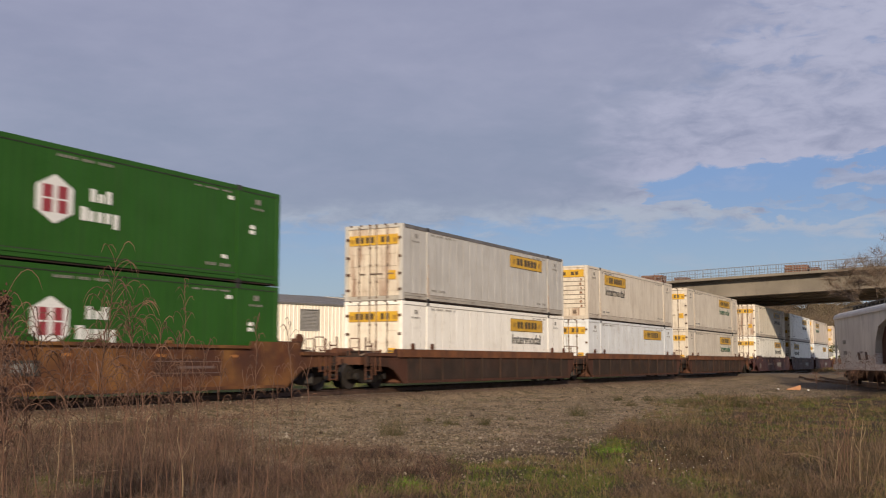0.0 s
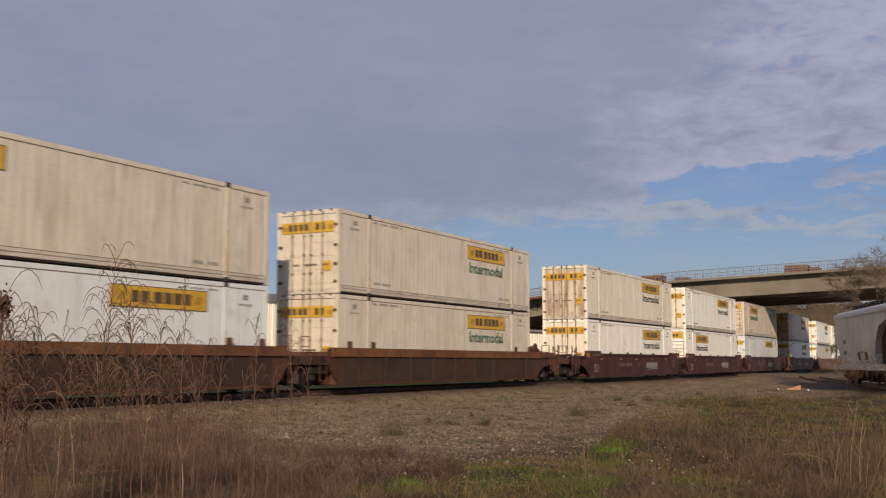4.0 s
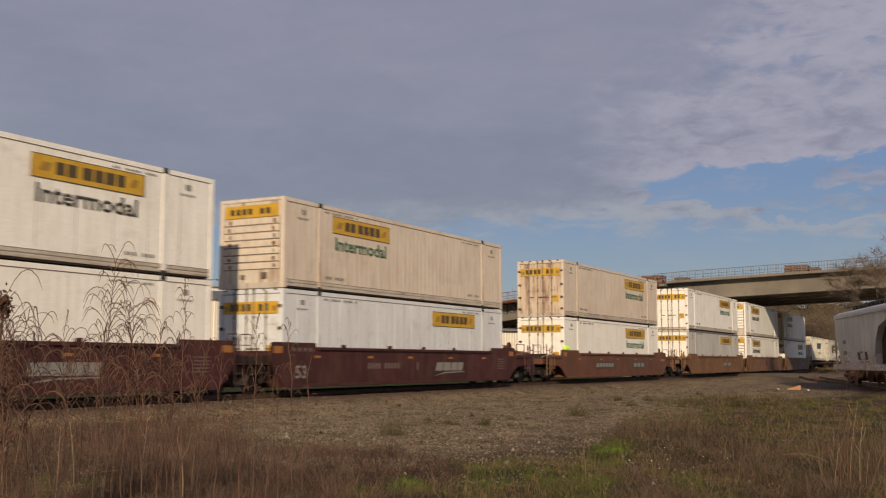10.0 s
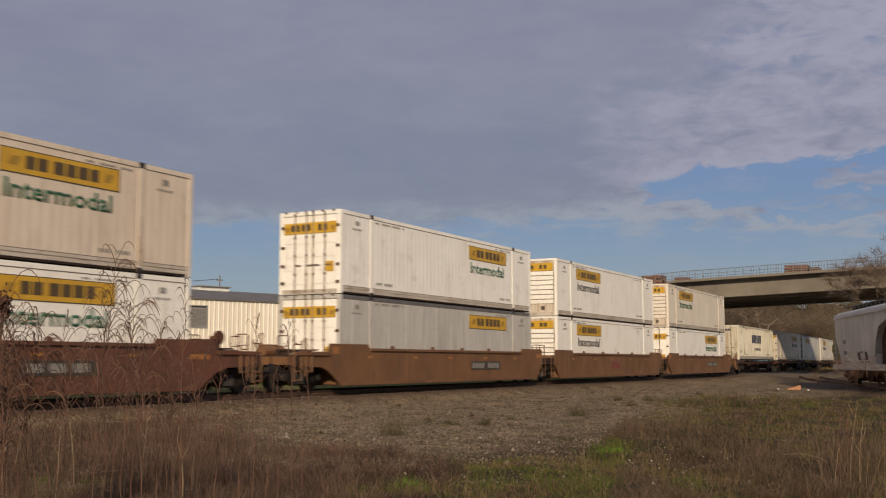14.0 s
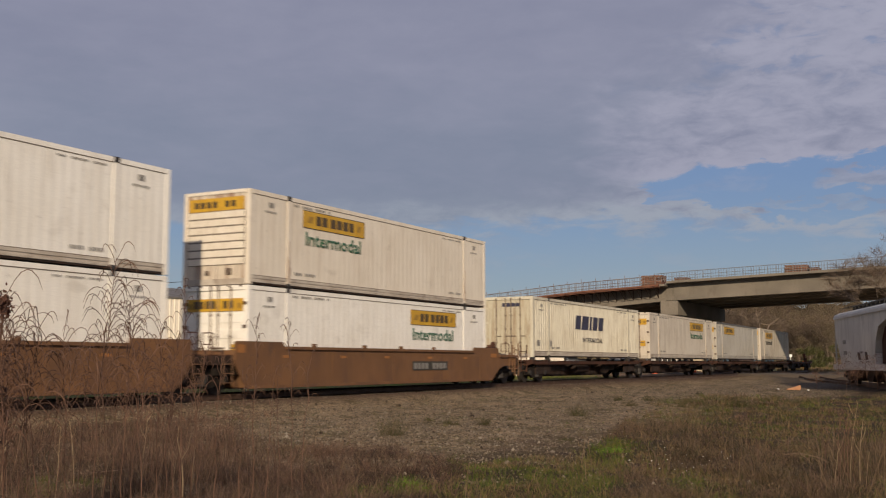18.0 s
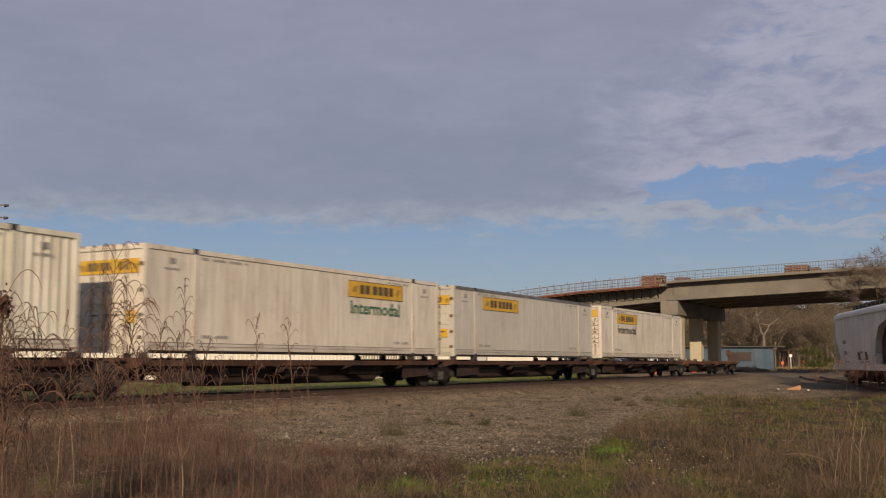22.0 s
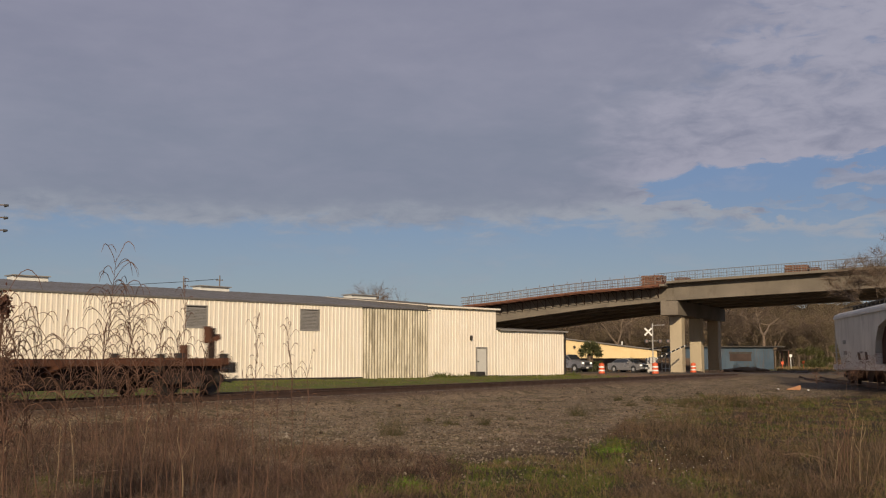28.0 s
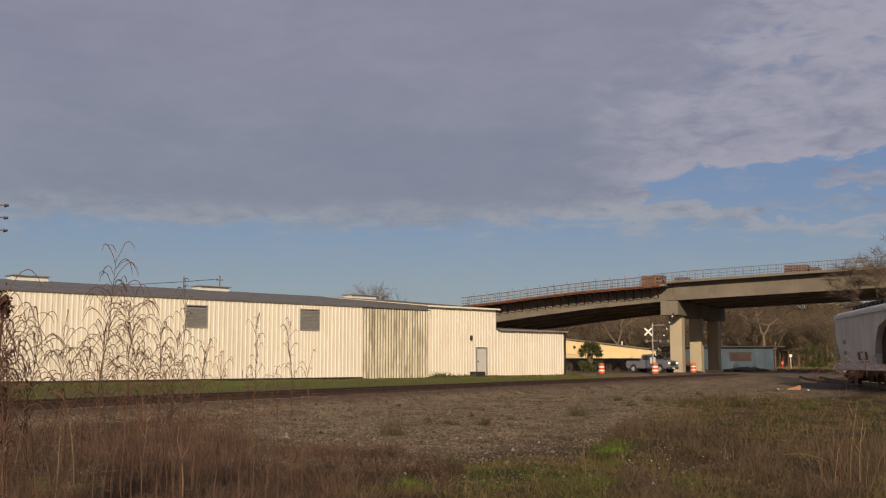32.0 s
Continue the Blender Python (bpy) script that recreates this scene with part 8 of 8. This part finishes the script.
def make_weed(seed, height, lean, n, spread, start=0.5, hug=False):
    """A tall dead weed: a stem with many thin drooping side shoots."""
    rnd = random.Random(seed)
    w = thing("tall_weed", "tall dead brown weed with thin drooping shoots", "weed", "tall weeds by the track")
    stem = bmesh.new()
    pts = []
    for i in range(9):
        t = i / 8
        pts.append(Vector((lean[0] * t * t + rnd.uniform(-0.02, 0.02), lean[1] * t * t + rnd.uniform(-0.02, 0.02), height * t - 0.1)))
    pipe(stem, pts, [0.0058 - 0.0005 * i for i in range(9)], 5)
    part("stem", stem, M["stem"], w)
    sh = bmesh.new()

    def shoot(p, d, ln, rise, r, level):
        """Rises off the stem, then arches over into a long drooping tip."""
        side = Vector((-d.y, d.x, 0)) * rnd.uniform(-0.25, 0.25)
        q = []
        for j in range(8):
            u = j / 7
            q.append(p + (d + side * u) * ln * (0.95 * u - 0.22 * u * u) + Vector((rnd.uniform(-1, 1), rnd.uniform(-1, 1), 0)) * 0.006 + Vector((0, 0, ln * (rise * 1.75 * u - (0.62 + rise * 0.95) * u ** 2.3))))
        pipe(sh, q, [r * k for k in (0.75, 0.8, 0.85, 1.0, 1.15, 1.1, 0.8, 0.3)], 3)
        if level and rnd.random() < 0.55:
            a2 = rnd.uniform(0, 6.28)
            shoot(q[rnd.choice((2, 3, 4))], Vector((math.cos(a2), math.sin(a2), 0)), ln * rnd.uniform(0.45, 0.7), rnd.uniform(0.2, 0.7), r * 0.85, 0)
    for i in range(n):
        t = start + (1 - start) * (i + rnd.random()) / n
        k = min(7, int(t * 8))
        p = pts[k].lerp(pts[k + 1], t * 8 - k)
        a = 2.4 * i + rnd.uniform(-0.6, 0.6)
        shoot(p, Vector((math.cos(a), math.sin(a), 0)), spread * rnd.uniform(0.55, 1.15) * (1.2 - 0.45 * t) * (0.62 if hug else 1.0), rnd.uniform(1.1, 1.9) if hug else rnd.uniform(0.5, 1.25), 0.0034 * (0.75 + 0.35 * t) * (0.8 if hug else 1.0), 1)
    part("shoot_tangle", sh, M["stem"], w)["kind"] = "stuff"
    return w


def build_weeds():
    rnd = random.Random(5)
    # bearing at the base, depth, height, sideways lean, shoots
    rows = [(172, 9.0, 2.5, 0.16, 58, 0.42), (84, 8.6, 2.0, -0.34, 40, 0.42), (262, 9.2, 2.1, -0.18, 64, 0.36), (225, 9.6, 2.2, 0.05, 52, 0.36), (328, 9.4, 2.35, -0.02, 20, 0.26), (345, 9.8, 1.75, 0.1, 46, 0.36),
            (452, 10.2, 2.0, 0.03, 20, 0.26), (522, 10.6, 2.05, -0.06, 20, 0.26), (540, 11.0, 1.72, 0.05, 16, 0.26), (20, 8.0, 2.05, -0.1, 50, 0.42), (45, 8.8, 1.9, 0.1, 50, 0.4), (130, 9.4, 1.85, -0.06, 46, 0.38),
            (300, 10.4, 1.85, 0.1, 44, 0.36), (385, 10.0, 1.65, 0.06, 28, 0.32), (5, 8.6, 1.85, 0.02, 50, 0.4), (195, 10.2, 1.9, -0.08, 48, 0.36), (285, 9.8, 1.95, 0.04, 44, 0.34), (150, 10.0, 1.75, 0.1, 40, 0.36), (60, 9.6, 1.7, -0.05, 44, 0.38),
            (110, 8.4, 1.6, 0.08, 36, 0.36), (240, 8.8, 1.7, 0.12, 40, 0.34), (475, 10.8, 1.55, 0.08, 16, 0.26), (315, 9.9, 1.6, -0.12, 40, 0.36), (205, 9.3, 1.55, 0.1, 40, 0.38), (360, 9.6, 1.5, -0.05, 36, 0.34), (95, 9.2, 1.5, 0.12, 40, 0.36), (430, 10.4, 1.5, 0.06, 22, 0.3), (500, 10.5, 1.45, -0.06, 20, 0.28), (1480, 14.0, 1.0, 0.08, 8, 0.26), (1450, 15.0, 0.95, -0.1, 7, 0.26), (1500, 13.0, 0.9, -0.05, 7, 0.24)]
    for i, (px, d, h, ln, n, sp) in enumerate(rows):
        hug = 300 < px < 1000
        short = h < 1.8
        w = make_weed(100 + i, h, (ln, rnd.uniform(-0.1, 0.1)), max(6, int(n * (1.0 if hug else 0.62) * (0.42 if short else 1.0))), sp * 1.12, 0.68 if short else (0.55 if hug else 0.5), hug)
        w.matrix_basis = Matrix.Translation(at_px(px, d)) @ pose(0, 0, 0, 0, 0, -61.7)
    # brush in front of the hopper
    for i, (px, d) in enumerate(((1478, 50), (1492, 48), (1510, 50), (1530, 47), (1548, 49), (1562, 47), (1500, 52), (1440, 52))):
        w = make_weed(140 + i, rnd.uniform(1.1, 1.9), (rnd.uniform(-0.2, 0.2), 0), 34, 0.5)
        w.matrix_basis = Matrix.Translation(at_px(px, d)) @ pose(0, 0, 0, 0, 0, px)
        w.scale = (1.3, 1.3, 1.0)
    # russet thicket at the edge of the view
    for i, (px, d, h) in enumerate(((-14, 8.2, 2.0), (-4, 8.8, 1.85), (8, 9.0, 1.65), (-30, 8.0, 2.0), (14, 8.4, 1.4))):
        w = make_weed(170 + i, h, (rnd.uniform(-0.1, 0.1), 0), 55, 0.30)
        w.matrix_basis = Matrix.Translation(at_px(px, d)) @ pose(0, 0, 0, 0, 0, px * 7)


build_weeds()


def build_stalks():
    """Single pale stalks, a fallen branch and a dead seed head that stand out from the growth."""
    rnd = random.Random(61)

    def stalk(name, label, px, d, pts, r, mat, category, parts=()):
        q = at_px(px, d)
        m = Matrix.Translation(q) @ pose(0, 0, 0, 0, 0, -61.7)
        o = thing(name, label, category, m=m)
        bm = bmesh.new()
        line = [Vector(p) for p in pts]
        pipe(bm, line, [r * (1 - 0.6 * i / (len(line) - 1)) for i in range(len(line))], 5)
        part("stalk", bm, M[mat], o)
        for side in parts:
            bm = bmesh.new()
            pipe(bm, [Vector(p) for p in side], [r * (0.6 - 0.4 * i / (len(side) - 1)) for i in range(len(side))], 4)
            part("side_shoot", bm, M[mat], o)
        return o
    stalk("dry_branch", "fallen dry branch lying in the grass", 1378, 13.6, [(0, 0, 0.36), (0.2, 0, 0.38), (0.42, 0.02, 0.33), (0.62, 0.02, 0.24), (0.74, 0.0, 0.10)], 0.006, "dry_twig", "branch", [[(0.42, 0.02, 0.33), (0.52, 0.0, 0.40), (0.66, 0, 0.43)], [(0.2, 0, 0.38), (0.30, -0.05, 0.30), (0.36, -0.06, 0.2)]])
    stalk("dry_branch", "fallen dry branch lying in the grass", 150, 11.6, [(0, 0, 0.30), (0.3, 0.05, 0.32), (0.6, 0.0, 0.36), (0.9, 0.0, 0.45), (1.12, 0.0, 0.52)], 0.0045, "dry_twig", "branch", [[(0.6, 0.0, 0.36), (0.7, 0, 0.46), (0.78, 0, 0.58)]])
    stalk("dead_weed", "pale bent dead weed standing among the others", 332, 11.4, [(0, 0, 0), (0.0, 0, 0.25), (-0.02, 0, 0.48), (-0.07, 0, 0.68), (-0.06, 0, 0.82)], 0.009, "straw", "weed", [[(-0.02, 0, 0.48), (0.05, 0, 0.6), (0.07, 0, 0.75)]])
    stalk("dead_weed", "pale bent dead weed standing among the others", 22, 9.4, [(0, 0, 0), (-0.01, 0, 0.4), (0.01, 0, 0.8), (-0.02, 0, 1.25), (-0.03, 0, 1.6)], 0.010, "stem", "weed", [[(0.01, 0, 0.8), (0.08, 0, 1.0), (0.1, 0, 1.3)]])
    for i in range(26):
        px, d = (rnd.uniform(0, 560), rnd.uniform(10.8, 14.5)) if i < 17 else (rnd.gauss(1478, 16), rnd.uniform(12.8, 14.4))
        h, ln = rnd.uniform(0.5, 1.05), rnd.uniform(-0.15, 0.15)
        pts = [(ln * u * u + rnd.uniform(-0.008, 0.008), rnd.uniform(-0.01, 0.01), h * u) for u in (0, 0.2, 0.4, 0.6, 0.8, 1.0)]
        sh = [[pts[k], (pts[k][0] + rnd.choice((-1, 1)) * 0.05, 0, pts[k][2] + 0.09), (pts[k][0] + rnd.choice((-1, 1)) * 0.08, 0, pts[k][2] + 0.2)] for k in (3, 4)]
        stalk("dead_weed", "single thin dry brown dead weed", px, d, pts, rnd.uniform(0.004, 0.0065), rnd.choice(("straw", "stem", "stem")), "weed", sh)["group"] = "single dead weeds"
    # knobbly russet head on a stout dead stem
    q = at_px(2, 8.2)
    o = thing("dead_seed_head", "knobbly russet seed head on a stout dead stem", "seed head", m=Matrix.Translation(q) @ pose(0, 0, 0, 0, 0, -61.7))
    bm = bmesh.new()
    pipe(bm, [Vector((0, 0, -0.05)), Vector((0.02, 0, 0.6)), Vector((-0.01, 0, 1.3)), Vector((0.02, 0, 1.86))], [0.016, 0.014, 0.012, 0.01], 6)
    part("stem", bm, M["stem"], o)
    v, f = [], []
    for _ in range(420):
        c = Vector((0.02 + rnd.gauss(0, 0.026), rnd.gauss(0, 0.026), 1.92 + rnd.gauss(0, 0.045)))
        a = Vector((rnd.gauss(0, 1), rnd.gauss(0, 1), rnd.gauss(0, 1))).normalized() * 0.016
        b = a.cross(Vector((rnd.gauss(0, 1), rnd.gauss(0, 1), rnd.gauss(0, 1)))).normalized() * 0.010
        i0 = len(v)
        v += [tuple(c - a), tuple(c + b), tuple(c + a), tuple(c - b)]
        f.append((i0, i0 + 1, i0 + 2, i0 + 3))
    ob = new("seeds", mesh_np("seeds", v, f, M["seed"]))
    ob.parent = o
    ob["kind"] = "stuff"


build_stalks()


def build_small():
    rnd = random.Random(9)
    v, f = [], []
    for _ in range(64000):
        px, d = rnd.uniform(-60, 1480), 13 * (60 / 13) ** rnd.random()
        c = at_depth(d, (px - 784) / 1863 * d)
        dy = c.y - track_y(c.x)
        if dy > -0.9 or d < growth_edge(px) * (0.95 + 0.15 * patch(c.x, c.y, 0.35, 2.0)) and rnd.random() > 0.25:
            continue
        s = rnd.uniform(0.008, 0.020) * (1.7 if rnd.random() < 0.05 else 1.0) * (2.6 if rnd.random() < 0.004 else 1.0) * (1 + 0.012 * d)
        z = ground_z(c.x, c.y) + s * 0.25
        i = len(v)
        v += [(c.x + s * rnd.uniform(0.7, 1.2), c.y + s * rnd.uniform(-0.3, 0.3), z), (c.x, c.y + s * rnd.uniform(0.6, 1.1), z), (c.x - s, c.y + s * rnd.uniform(-0.3, 0.3), z),
              (c.x, c.y - s * rnd.uniform(0.6, 1.1), z), (c.x + s * rnd.uniform(-0.3, 0.3), c.y, z + s * rnd.uniform(0.5, 0.9)), (c.x, c.y, z - s * 0.8)]
        for a, b in ((0, 1), (1, 2), (2, 3), (3, 0)):
            f += [(i + a, i + b, i + 4), (i + b, i + a, i + 5)]
    S = blade_material("loose_stone", [(0.020, 0.014, 0.009), (0.060, 0.043, 0.028), (0.100, 0.074, 0.049), (0.145, 0.110, 0.076), (0.185, 0.148, 0.108), (0.29, 0.245, 0.19)], 0.9)
    tagged(new("gravel_stones", mesh_np("gravel_stones", v, f, S)), "loose grey-brown gravel stones", "gravel", kind="stuff")
    # split log
    p = at_px(1400, 58)
    bm = bmesh.new()
    prism(bm, [(-0.55, 0.0), (0.40, 0.0), (0.52, 0.10), (0.46, 0.30), (0.28, 0.26), (-0.15, 0.16), (-0.6, 0.08)], -0.12, 0.12, "y")
    solo("split_log", bevelled(bm, 0.02), M["wood_pale"], "pale freshly split log lying on the ground", "log", m=Matrix.Translation(p + Vector((0, 0, 0.02))) @ pose(0, 0, 0, 0, 0, -55) @ Matrix.Diagonal((0.72, 0.8, 0.9, 1)))
    for px, d in ((1372, 57), (1425, 56)):
        q = at_px(px, d)
        solo("litter", bevelled(boxes((-0.06, 0.06, -0.04, 0.04, 0.0, 0.06)), 0.015), M["petal"], "small white scrap of litter on the ground", "litter", "litter", m=Matrix.Translation(q) @ pose(0, 0, 0, 0, 0, px))
    # dirt heap and broken timber at the foot of the pier
    h = bmesh.new()
    bmesh.ops.create_icosphere(h, subdivisions=4, radius=1.0)
    for w in h.verts:
        k = noise.noise(w.co * 2.3) * 0.25 + noise.noise(w.co * 6.0) * 0.08
        w.co = Vector((w.co.x * 3.6 * (1 + k), w.co.y * 1.6 * (1 + k), max(-0.3, w.co.z * (0.42 + k))))
    solo("dirt_heap", h, M["heap_earth"], "low brown heap of earth in front of the shed", "dirt heap", m=Matrix.Translation(at_px(1318, 124)) @ pose(0, 0, 0, 0, 0, -30), smooth=True)
    for i in range(16):
        q = at_px(rnd.uniform(1225, 1275), rnd.uniform(108, 116))
        solo("rubble_block", bevelled(boxes((-0.5, 0.5, -0.15, 0.15, -0.05, 0.18)), 0.03), M["rust_panel"], "broken reddish formwork board on the ground", "rubble", "rubble by the pier", m=Matrix.Translation(q) @ pose(0, 0, 0, rnd.uniform(-10, 10), rnd.uniform(-12, 12), rnd.uniform(0, 180)))
    # small white flowers in the grass
    v, f = [], []
    for _ in range(34):
        px, d = rnd.gauss(1200, 60), rnd.uniform(13.6, 16.6)
        c = at_px(px, d)
        z = c.z + rnd.uniform(0.12, 0.28)
        s = rnd.uniform(0.004, 0.010)
        i = len(v)
        v += [(c.x - s, c.y, z), (c.x, c.y - s, z + s * 0.4), (c.x + s, c.y, z), (c.x, c.y + s, z - s * 0.3), (c.x, c.y, z + s)]
        f += [(i, i + 1, i + 4), (i + 1, i + 2, i + 4), (i + 2, i + 3, i + 4), (i + 3, i, i + 4)]
    tagged(new("white_flowers", mesh_np("white_flowers", v, f, M["petal"])), "scattered tiny white wildflowers in the grass", "flowers", kind="stuff")


build_small()


def motions():
    times = [2.0 * i for i in range(17)]
    for ob, s, z in MOVERS:
        walk(ob, [(t, track_pose(s - SPEED * (t - 9.0), z)) for t in times])
    for ob, rows in VEHICLES:
        heading = math.degrees(math.atan2(ROAD_DIR.y, ROAD_DIR.x))
        walk(ob, [(t, Matrix.Translation(ROAD_LANE + ROAD_DIR * s + Vector((0, 0, 0.006))) @ pose(0, 0, 0, 0, 0, heading)) for t, s in rows])
    for arm in GATE_ARM:
        walk(arm, [(t, pose(0.1, 0.35, 1.3, 0, 0, 42.6) @ pose(0, 0, 0, 0, -e, 0)) for t, e in GATE_ROWS])


motions()
